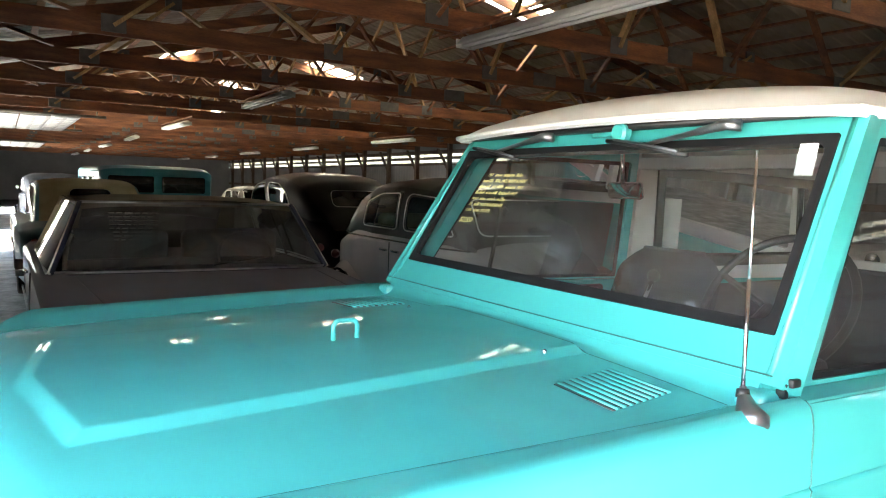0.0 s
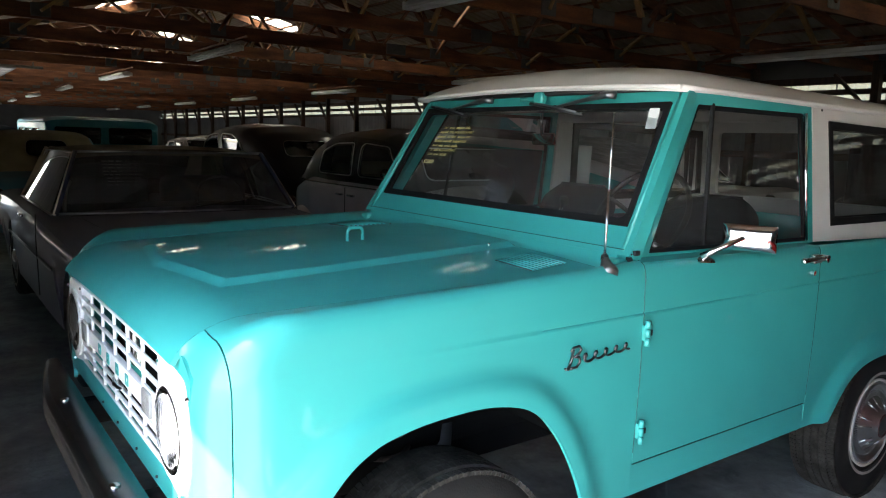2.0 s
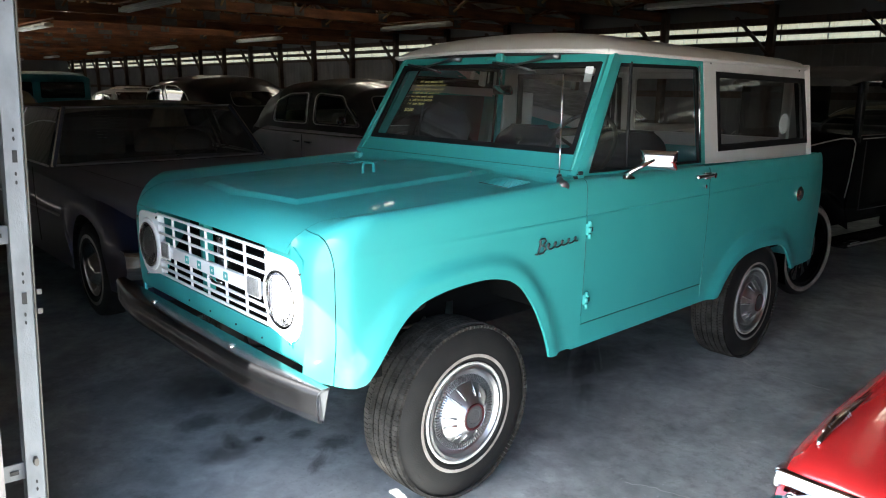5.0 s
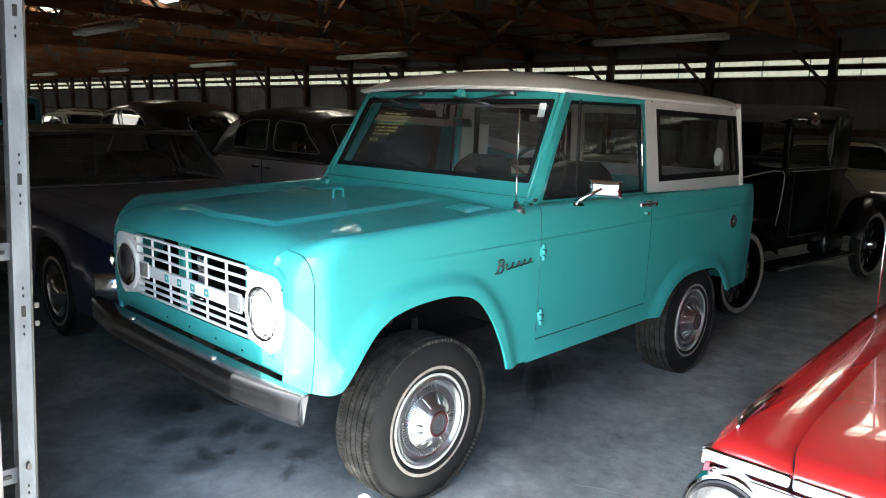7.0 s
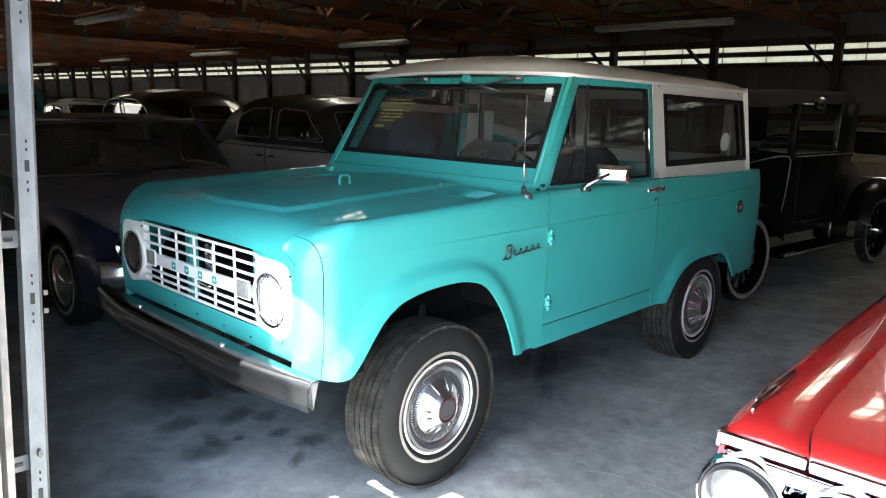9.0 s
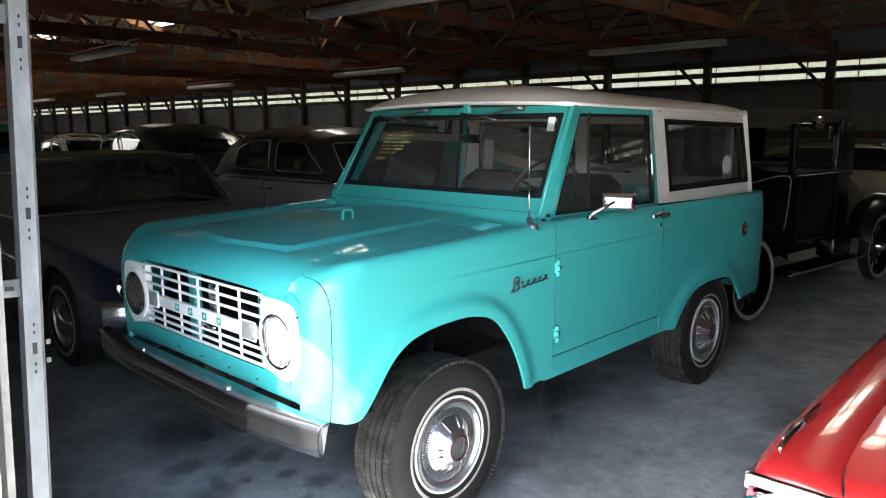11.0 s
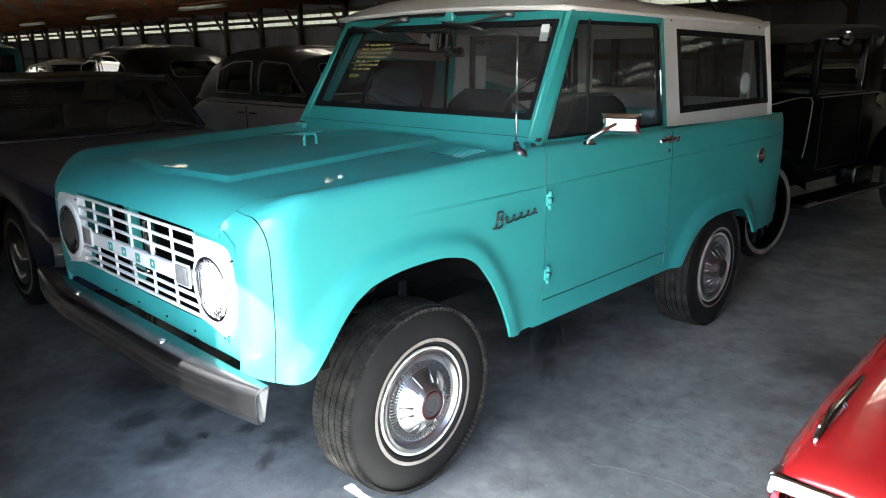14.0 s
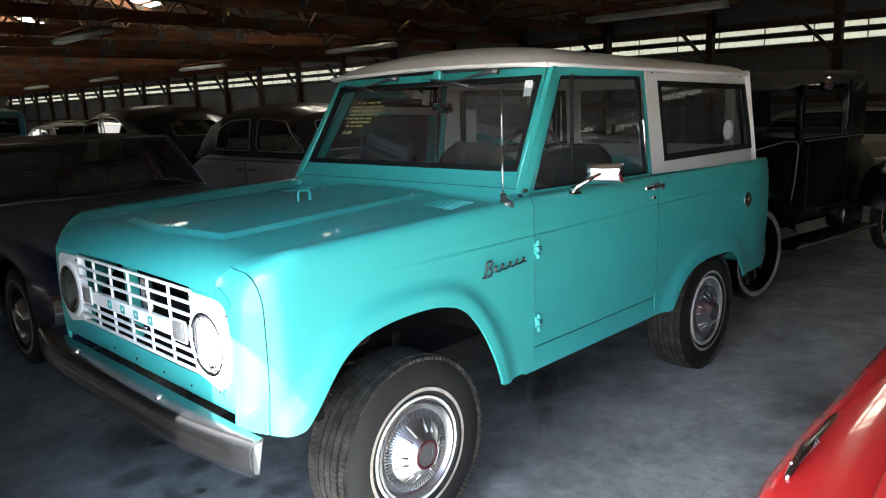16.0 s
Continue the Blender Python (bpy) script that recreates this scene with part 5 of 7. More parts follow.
for v in sw.data.vertices:
    v.co = Vector((0.435, 1.12, 1.30)) + Matrix.Rotation(radians(-32), 3, "X") @ (v.co - Vector((0.36, 0, 0)))
for s in (-1, 1):
    tp("door_trim", box((s * 0.775, 1.18, 0.90), (0.03, 1.00, 0.56), r=0.012), DOORTRIM)
    tp("side_lining", box((s * 0.77, 2.42, 0.90), (0.03, 1.36, 0.50), r=0.012), DOORTRIM)
tp("steering_column", tube([(0.435, 0.86, 1.13), (0.435, 1.11, 1.29)], 0.022, 12), BLACK)
for a in (20, 160, 270):
    d = Matrix.Rotation(radians(-32), 3, "X") @ Vector((0.19 * math.cos(radians(a)), 0, 0.19 * math.sin(radians(a))))
    tp("wheel_spoke", bar(Vector((0.435, 1.11, 1.29)), Vector((0.435, 1.12, 1.30)) + d, 0.02, 0.008), BLACK)
tp("shift_lever", tube([(0.06, 0.98, 1.10), (0.03, 1.08, 1.24), (0.01, 1.14, 1.31)], 0.008, 8), CHROME)
tp("shift_knob", lathe([(0, 0.0), (0.006, 0.016), (0.022, 0.020), (0.036, 0.012), (0.04, 0)], 16, "Z", (0.01, 1.145, 1.305)), BLACK)
rm = tp("inside_mirror", box((0.018, 1.0, 1.580), (0.175, 0.022, 0.050), pose(0, 0, 0, 8, 0, -14), r=0.01), CHROME)
tp("mirror_stem", tube([(0.016, 0.985, 1.70), (0.016, 0.992, 1.59)], 0.006, 8), CHROME, rm)
tp("hardtop_header", box((0, 1.79, 1.70), (1.36, 0.06, 0.05), r=0.01), WHITE)
tp("headlining", grid(5, 5, lambda i, j: (-0.68 + 0.34 * i, 0.97 + 0.52 * j, 1.755 + 0.02 * (1 - ((i - 2) / 2) ** 2))), WHITE)
tp("window_notice", raw([(-0.715, 1.90, 1.275), (-0.715, 2.07, 1.275), (-0.700, 2.07, 1.555), (-0.700, 1.90, 1.555)], [(0, 1, 2, 3)]), PAPER, label="white paper notice on the quarter window")
tp("window_disc", lathe([(0.740, 0.0), (0.740, 0.062), (0.737, 0.062)], 28, "X", (0, 2.74, 1.385)), DISCPAPER, label="round pale sticker on the quarter window")
tp("inner_rail", box((0.66, 2.94, 1.48), (0.05, 0.05, 0.42), r=0.01), WHITE)


# wheels
def tyre(r, w, rim, bm_seg=72):
    """Carcass of a tyre about the x axis; the outer side is at +w/2."""
    h = w / 2
    prof = [(-h * 0.72, rim), (-h * 0.98, rim + 0.03), (-h * 1.04, lerp(rim, r, 0.5)), (-h * 0.98, r - 0.035), (-h * 0.84, r - 0.010), (-h * 0.45, r - 0.003), (0, r - 0.002),
            (h * 0.45, r - 0.003), (h * 0.84, r - 0.010), (h * 0.98, r - 0.035), (h * 1.04, lerp(rim, r, 0.5)), (h * 0.98, rim + 0.03), (h * 0.72, rim)]
    return lathe(prof, bm_seg, "X")


def road_wheel(name, r=0.351, w=0.200, ring=(0.226, 0.239), tread=True):
    wl = base(name)
    part("tyre", tyre(r, w, 0.188), RUBBER, wl, "black radial tyre with a thin white ring")
    if tread:
        tb = bmesh.new()
        rows = ((-0.085, 0.027), (-0.050, 0.029), (-0.0165, 0.026), (0.0165, 0.026), (0.050, 0.029), (0.085, 0.027))
        nb = 112
        for k in range(nb):
            for q, (x, bw) in enumerate(rows):
                a = 2 * math.pi * (k + 0.5 * (q % 2)) / nb
                rr = r - (0.006 if abs(x) > 0.07 else 0.001)
                m = Matrix.Rotation(a, 4, "X") @ Matrix.Translation((x, 0, rr)) @ Matrix.Rotation(radians(10 * (1 if q % 2 else -1)), 4, "Z") @ Matrix.Diagonal((bw, 2 * math.pi * r / nb * (0.93 if q % 5 else 0.86), 0.012, 1))
                bmesh.ops.create_cube(tb, size=1, matrix=m)
        part("tread", tb, TREAD, wl, flat=True)["kind"] = "stuff"
    h = w / 2
    part("white_ring", lathe([(h * 1.045, ring[0]), (h * 1.052, lerp(*ring, 0.5)), (h * 1.045, ring[1])], 72, "X"), WHITEWALL, wl, "thin white sidewall ring")
    part("rim", lathe([(h * 0.70, 0.186), (h * 0.98, 0.196), (h * 1.00, 0.202), (h * 0.96, 0.206), (h * 0.80, 0.200)], 64, "X"), RIMPAINT, wl, "cream painted rim edge")
    cap = part("hub_cap", lathe([(h * 0.80, 0.192), (h * 0.99, 0.189), (h * 1.00, 0.180), (h * 0.84, 0.170), (h * 0.76, 0.152), (h * 0.80, 0.130), (h * 0.92, 0.118), (h * 1.16, 0.088), (h * 1.34, 0.066), (h * 1.42, 0.060), (h * 1.44, 0.056), (h * 1.38, 0.050), (h * 1.36, 0.0)], 64, "X"), CAPMETAL, wl, "polished dished hub cap with a red centre")
    rb = bmesh.new()
    for k in range(80):
        a = 2 * math.pi * k / 80
        m = Matrix.Rotation(a, 4, "X") @ Matrix.Translation((h * 0.86, 0, 0.139)) @ Matrix.Diagonal((0.010, 0.005, 0.028, 1))
        bmesh.ops.create_cube(rb, size=1, matrix=m)
    part("fluting", rb, CAPMETAL, cap)
    for k in range(6):
        a = 2 * math.pi * k / 6 + 0.3
        bm = bmesh.new()
        for o in (-0.022, 0.022):
            m = Matrix.Rotation(a, 4, "X")
            beam(bm, m @ Vector((h * 0.93, o, 0.119)), m @ Vector((h * 1.27, o * 0.62, 0.078)), 0.005, 0.006)
        part("rib", bm, CAPMETAL, cap)
    part("centre_ring", lathe([(h * 1.42, 0.054), (h * 1.46, 0.052), (h * 1.46, 0.046), (h * 1.40, 0.045)], 40, "X"), RED_ENAMEL, cap, "red enamel ring")
    part("centre_disc", lathe([(h * 1.40, 0.048), (h * 1.43, 0.044), (h * 1.43, 0.030), (h * 1.415, 0.028), (h * 1.425, 0.0)], 32, "X"), DOORTRIM, cap, "smoky grey centre disc")
    return wl


fw = road_wheel("wheel")
fw["label"] = "off-road truck wheel with whitewall ring and chrome hub cap"
places = [pose(0.706, 0.004, 0.352, 17, 0, 0), pose(0.722, 2.365, 0.349, 60, 0, 0), pose(-0.706, 0.004, 0.352, 40, 0, 180), pose(-0.722, 2.365, 0.349, 10, 0, 180)]
for k, m in enumerate(places):
    o = fw if k == 0 else copy_thing(fw, m)
    o.matrix_basis = m
    o.parent, o.matrix_parent_inverse = truck, truck.matrix_basis.inverted()

# ---- the other stored cars; each is built with its nose towards -y, front axle at y = 0 ----
def arches(base_z, wheels, r, cz):
    def low(y):
        for wy in wheels:
            d = r * r - (y - wy) ** 2
            if d > 0:
                return max(base_z, cz + math.sqrt(d))
        return base_z
    return low


def stations(a, b, step, wheels=(), r=0.4):
    ys = set(round(a + (b - a) * i / round((b - a) / step), 4) for i in range(round((b - a) / step) + 1))
    for w in wheels:
        for k in range(-8, 9):
            ys.add(round(w + r * math.sin(k / 8 * math.pi / 2), 4))
    return sorted(y for y in ys if a <= y <= b)


def shell(ys, low, width, shoulder, top, p=3.0, rows=6, arc=9, take=None):
    """A car skin: sides from low(y) to shoulder(y), then a rounded top to top(y) on the centre line."""
    def sec(y):
        w, lo, sh, tp_ = width(y), low(y), shoulder(y), top(y)
        sh = min(sh, tp_ - 0.005)
        half = []
        for j in range(rows):
            t = j / rows
            z = lerp(min(lo, sh - 0.01), sh, t)
            half.append((w * (1 - 0.05 * (1 - ease(lo - 0.05, sh, z)) ** 2), z))
        for k in range(arc + 1):
            a = k / arc * math.pi / 2
            half.append((w * max(math.cos(a), 0) ** (2 / p), sh + (tp_ - sh) * math.sin(a) ** (2 / p)))
        return half + [(-x, z) for x, z in half[-2::-1]]
    secs = [sec(y) for y in ys]
    m = len(secs[0])
    if take:
        k = rows + 3
        if take == "upper":
            secs = [q[k:m - k] for q in secs]
        elif take == "lower":
            secs = [q[:k + 1] for q in secs]
        elif take == "lower_far":
            secs = [q[m - k - 1:] for q in secs]
        m = len(secs[0])
    bm = grid(len(ys), m, lambda i, j: (secs[i][j][0], ys[i], secs[i][j][1]))
    return bm


def cap_ends(bm):
    """Closes the two ends of a skin, each with a face of its own; the underside stays open."""
    for y in (min(v.co.y for v in bm.verts), max(v.co.y for v in bm.verts)):
        bm.faces.new([v for v in bm.verts if abs(v.co.y - y) < 1e-6])
    bmesh.ops.recalc_face_normals(bm, faces=bm.faces[:])
    return bm


def round_poly(pts, r, n=5):
    """An outline with its corners rounded off."""
    out, m = [], len(pts)
    for i in range(m):
        p, a, b = Vector(pts[i]), Vector(pts[i - 1]), Vector(pts[(i + 1) % m])
        k = min(r, (a - p).length * 0.48, (b - p).length * 0.48)
        u, v = (a - p).normalized() * k, (b - p).normalized() * k
        for q in range(n):
            t = q / (n - 1)
            out.append(tuple((p + u) * (1 - t) ** 2 + p * 2 * t * (1 - t) + (p + v) * t * t))
    dense = []
    for i, p in enumerate(out):
        q = out[(i + 1) % len(out)]
        m = max(int((Vector(q) - Vector(p)).length / 0.07), 1)
        dense += [tuple(Vector(p).lerp(Vector(q), k / m)) for k in range(m)]
    return dense


def within(outline, a, b):
    """Whether the point (a, b) lies inside an outline."""
    odd = False
    for (p, q), (u, v) in zip(outline, outline[1:] + outline[:1]):
        if (q > b) != (v > b) and a < p + (u - p) * (b - q) / (v - q):
            odd = not odd
    return odd


def cabin(car, ys, belt, gw, gtop, p, paint, roofmat=None, sh=0.24, sides=(), front=None, rear=None, trim=0.009, glassmat=None, rows=7, clear=False):
    """A car's cabin: a painted skin with panes laid on it. sides: (y, z) outlines; front and rear: (x, z) outlines."""
    shoulder = lambda y: max(gtop(y) - sh, belt + 0.01)
    low = lambda y: belt
    part("roof", shell(ys, low, gw, shoulder, gtop, p, rows, take="upper"), roofmat or paint, car, solid=0.008)
    for t in ("lower", "lower_far"):
        skin = shell(ys, low, gw, shoulder, gtop, p, rows, take=t)
        if clear:
            gone = [f for f in skin.faces if any(within(o, f.calc_center_median().y, f.calc_center_median().z) for o in sides)]
            bmesh.ops.delete(skin, geom=gone, context="FACES")
        part("cabin_side", skin, paint, car, solid=0.008)
    def x_on(y, z):
        s, t, w = min(shoulder(y), gtop(y) - 0.005), gtop(y), gw(y)
        if z <= s:
            return w * (1 - 0.05 * (1 - ease(belt - 0.05, s, z)) ** 2)
        return w * max(1 - min((z - s) / (t - s), 1) ** p, 0) ** (1 / p)
    def y_on(x, z, lo, hi):
        for _ in range(26):
            mid = (lo + hi) / 2
            s, t, w = min(shoulder(mid), gtop(mid) - 0.005), gtop(mid), gw(mid)
            h = s + (t - s) * max(1 - min(abs(x) / w, 1) ** p, 0) ** (1 / p)
            lo, hi = (mid, hi) if h < z else (lo, mid)
        return (lo + hi) / 2
    def fill(name, outline, place, edge=trim):
        c = [sum(q[k] for q in outline) / len(outline) for k in (0, 1)]
        rings = [[(lerp(c[0], q[0], f), lerp(c[1], q[1], f)) for q in outline] for f in (0.0005, 0.35, 0.6, 0.82, 1.0)]
        bm = grid(len(outline), 5, lambda i, j: place(*rings[j][i]), wrap=True)
        w = part(name, bm, glassmat or DARKGLASS, car, sharp=80)
        part("window_trim", tube([place(*q) for q in outline], edge, 6, close=True), TRIM, w)
    for k, o in enumerate(sides):
        for s in (1, -1):
            if clear:
                out = round_poly(o, 0.07)
                on = lambda y, z: (s * (x_on(y, z) + 0.010), y, z)
                mid_ = [sum(q[k] for q in out) / len(out) for k in (0, 1)]
                at = lambda q, f: on(lerp(mid_[0], q[0], f), lerp(mid_[1], q[1], f))
                rim = part("window_frame", grid(len(out), 3, lambda i, j: at(out[i], (1.07, 0.98, 0.89)[j]), wrap=True), paint, car, solid=0.012)
                w = part("side_window", grid(len(out), 4, lambda i, j: at(out[i], (0.90, 0.6, 0.3, 0.001)[j]), wrap=True), GLASS, rim, sharp=80)
                w.visible_shadow = False
                part("window_trim", tube([at(q, 1.0) for q in out], trim, 6, close=True), TRIM, rim)
                continue
            fill("side_window", round_poly(o, 0.06), lambda y, z: (s * (x_on(y, z) + 0.006), y, z))
    mid = (ys[0] + ys[-1]) / 2
    if front:
        fill("windshield", round_poly(front, 0.06), lambda x, z: (x, y_on(x, z, ys[0], mid) - 0.008, z))
    if rear:
        fill("rear_window", round_poly(rear, 0.08), lambda x, z: (x, y_on(x, z, ys[-1], mid) + 0.008, z), 0.003)


def plain_wheel(car, x, y, r=0.34, w=0.19, wall=None, cap=CHROME, rim=0.19):
    s = 1 if x > 0 else -1
    fx = (lambda b: b) if s > 0 else mirror_x
    h = w / 2
    wl = base("wheel")
    wl.parent = car
    def put(n, b, m):
        for v in b.verts:
            v.co += Vector((abs(x), y, r))
        part(n, fx(b), m, wl)
    put("tyre", tyre(r, w, rim - 0.01, 40), RUBBER)
    if wall:
        put("white_ring", lathe([(h * 1.04, wall[0]), (h * 1.06, sum(wall) / 2), (h * 1.03, wall[1])], 40, "X"), WHITEWALL)
    put("hub_cap", lathe([(h * 0.7, rim), (h * 0.95, rim - 0.005), (h * 0.9, rim - 0.03), (h * 0.75, rim * 0.6), (h * 1.1, rim * 0.45), (h * 1.2, rim * 0.2), (h * 1.2, 0)], 32, "X"), cap)
    return wl


def blue_sedan():
    car = base("sedan")
    wheels, r = (0.0, 3.1), 0.385
    low = arches(0.27, wheels, r, 0.34)
    width = lambda y: curve([(-0.86, 0.86), (-0.80, 0.93), (-0.4, 0.975), (1.0, 0.985), (3.5, 0.975), (4.4, 0.92), (4.55, 0.80)], y)
    shoulder = lambda y: curve([(-0.86, 0.74), (-0.5, 0.80), (1.0, 0.86), (3.2, 0.87), (4.5, 0.80)], y)
    top = lambda y: curve([(-0.86, 0.80), (-0.80, 0.88), (-0.55, 0.925), (0.3, 0.96), (0.95, 0.985), (3.2, 0.985), (4.3, 0.93), (4.55, 0.82)], y)
    ys = stations(-0.86, 4.55, 0.13, wheels, r)
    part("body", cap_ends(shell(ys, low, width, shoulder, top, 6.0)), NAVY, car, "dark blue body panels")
    # greenhouse: vinyl roof on pillars, glazed all round
    def roof(i, j):
        u, v = -1 + 2 * i / 24, j / 20
        y = lerp(1.075 + 0.05 * u * u, 2.42, v)
        w = lerp(0.715, 0.70, v)
        z = curve([(0.0, 1.418), (0.06, 1.432), (0.3, 1.452), (0.65, 1.450), (0.9, 1.425), (1.0, 1.405)], v)
        return (u * w, y, z - 0.03 * abs(u) ** 4)
    part("roof", grid(25, 21, roof), TANTOP, car, "tan vinyl roof", solid=0.03)
    ws = [(-0.875, 0.84, 0.985), (0.875, 0.84, 0.985), (0.700, 1.105, 1.400), (-0.700, 1.105, 1.400)]
    g = part("windshield", pane(ws, 0.07), VEILGLASS, car)
    g.visible_shadow = False
    top_edge = [Vector(ws[3]).lerp(Vector(ws[2]), k / 8) + Vector((0, -0.07 * (1 - (k / 4 - 1) ** 2) * 0.86, 0.012)) for k in range(9)]
    part("windshield_trim", tube(top_edge, 0.009, 8), DULLTRIM, g)
    part("windshield_trim", tube([Vector(ws[0]).lerp(Vector(ws[1]), k / 8) + Vector((0, -0.07 * (1 - (k / 4 - 1) ** 2) * 0.86, 0.0)) for k in range(9)], 0.008, 8), DULLTRIM, g)
    rg = part("rear_window", pane([(0.60, 2.93, 1.01), (-0.60, 2.93, 1.01), (-0.56, 2.46, 1.385), (0.56, 2.46, 1.385)], 0.03), VEILGLASS, car)
    rg.visible_shadow = False
    for s in (-1, 1):
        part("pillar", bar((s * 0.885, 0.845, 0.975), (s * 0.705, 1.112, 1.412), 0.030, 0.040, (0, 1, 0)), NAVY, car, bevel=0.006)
        part("pillar_trim", tube([(s * 0.897, 0.838, 0.980), (s * 0.716, 1.098, 1.408)], 0.011, 8), PILLARTRIM, car)
        out = [(s * 0.900, 0.96, 0.985), (s * 0.900, 2.48, 0.995), (s * 0.722, 2.27, 1.388), (s * 0.722, 1.165, 1.400)]
        sg = part("side_window", pane(out, s * 0.02), VEILGLASS, car)
        sg.visible_shadow = False
        part("window_trim", tube([(s * 0.908, 0.90, 0.978), (s * 0.908, 2.50, 0.990)], 0.009, 8), TRIM, sg)
        part("window_trim", tube([(s * 0.905, 2.49, 0.992), (s * 0.728, 2.275, 1.392), (s * 0.728, 1.14, 1.405)], 0.008, 8), TRIM, sg)
        part("centre_post", bar((s * 0.893, 1.72, 0.985), (s * 0.716, 1.66, 1.395), 0.014, 0.014, (0, 1, 0)), BLACK, sg)
        part("rear_pillar", pane([(s * 0.895, 2.47, 0.975), (s * 0.800, 2.98, 0.975), (s * 0.680, 2.45, 1.405), (s * 0.715, 2.26, 1.410)]), TANTOP, car, "tan vinyl rear pillar", solid=0.03)
        part("rear_pillar_back", pane([(s * 0.800, 2.98, 0.975), (s * 0.59, 2.95, 0.99), (s * 0.55, 2.45, 1.40), (s * 0.680, 2.45, 1.405)]), TANTOP, car, solid=0.02)
        part("door_handle", box((s * 0.995, 1.86, 0.885), (0.025, 0.15, 0.022), r=0.007), OLD_CHROME, car)
        part("door_seam", tube([(s * 0.990, 1.02, 0.97), (s * 0.997, 1.00, 0.80), (s * 0.992, 0.98, 0.40)], 0.004, 6), BLACK, car)
    for x in (-0.42, 0.42):
        part("seat", box((x, 1.72, 0.98), (0.74, 0.18, 0.44), r=0.07, seg=3), BLACK, car)
    part("rear_seat", box((0, 2.62, 0.96), (1.4, 0.18, 0.34), r=0.07, seg=3), BLACK, car)
    part("dashboard", box((0, 0.98, 0.93), (1.6, 0.20, 0.10), r=0.03), BLACK, car)
    part("steering_wheel", tube([(0.42 + 0.20 * math.cos(a), 1.26 + 0.07 * math.sin(a), 1.03 + 0.18 * math.sin(a)) for a in [2 * math.pi * k / 32 for k in range(32)]], 0.012, 8, True), BLACK, car)
    part("grab_strap", tube([(-0.80, 1.02, 0.98), (-0.795, 1.06, 1.06), (-0.775, 1.10, 1.14), (-0.745, 1.11, 1.20)], 0.016, 8), CREAM, car, "cream curved piece by the pillar")
    def skin(x, y):
        return shoulder(y) + (top(y) - shoulder(y)) * max(1 - (abs(x) / width(y)) ** 6, 0) ** (1 / 6)
    for q in (-1, 1):
        part("hood_line", tube([(q * lerp(0.66, 0.76, k / 14), lerp(-0.76, 0.74, k / 14), skin(lerp(0.66, 0.76, k / 14), lerp(-0.76, 0.74, k / 14))) for k in range(15)], 0.0028, 6), BLACK, car)
    part("hood_rear_edge", tube([(x, 0.785 - 0.05 * (1 - (x / 0.84) ** 2), skin(x, 0.76)) for x in [-0.80 + 0.1 * k for k in range(17)]], 0.0035, 6), BLACK, car)
    b = part("front_bumper", grid(25, 6, lambda i, j: (lerp(-0.97, 0.97, i / 24), -0.93 + 0.12 * abs(-1 + i / 12) ** 6 + (0.05, 0.0, -0.03, -0.03, 0.0, 0.05)[j], (0.60, 0.595, 0.56, 0.48, 0.44, 0.43)[j])), OLD_CHROME, car, solid=0.01)
    part("grille", box((0, -0.862, 0.69), (1.5, 0.03, 0.15), r=0.01), OLD_CHROME, car)
    for s in (-1, 1):
        for k in (0.62, 0.80):
            part("headlight", lathe([(-0.865, 0.085), (-0.885, 0.085), (-0.892, 0.06), (-0.895, 0)], 24, "Y", (s * k, 0, 0.69)), CHROME, car)
        part("side_trim", bar((s * 0.990, 0.42, 0.67), (s * 0.998, 2.7, 0.67), 0.010, 0.016), DULLTRIM, car)
        for y in wheels:
            plain_wheel(car, s * 0.83, y, 0.335, 0.2, (0.225, 0.25), OLD_CHROME)
    rnd = random.Random(11)
    for k in range(8):
        z, x = 1.345 - 0.024 * k, -0.545 + 0.02 * (k > 4)
        bm = bmesh.new()
        while x < (-0.27 if k < 5 else -0.31):
            d = rnd.uniform(0.02, 0.05)
            y = 0.84 + (z - 0.985) * 0.638 - 0.055
            add_box(bm, (x + d / 2, y, z), (d, 0.004, 0.006))
            x += d + 0.014
        part("chalk_line", bm, CHALK, car, "faint chalk writing on the windshield")
    part("wiper", tube([(0.1, 0.90, 1.0), (0.62, 0.98, 1.06)], 0.006, 6), BLACK, car)
    return car


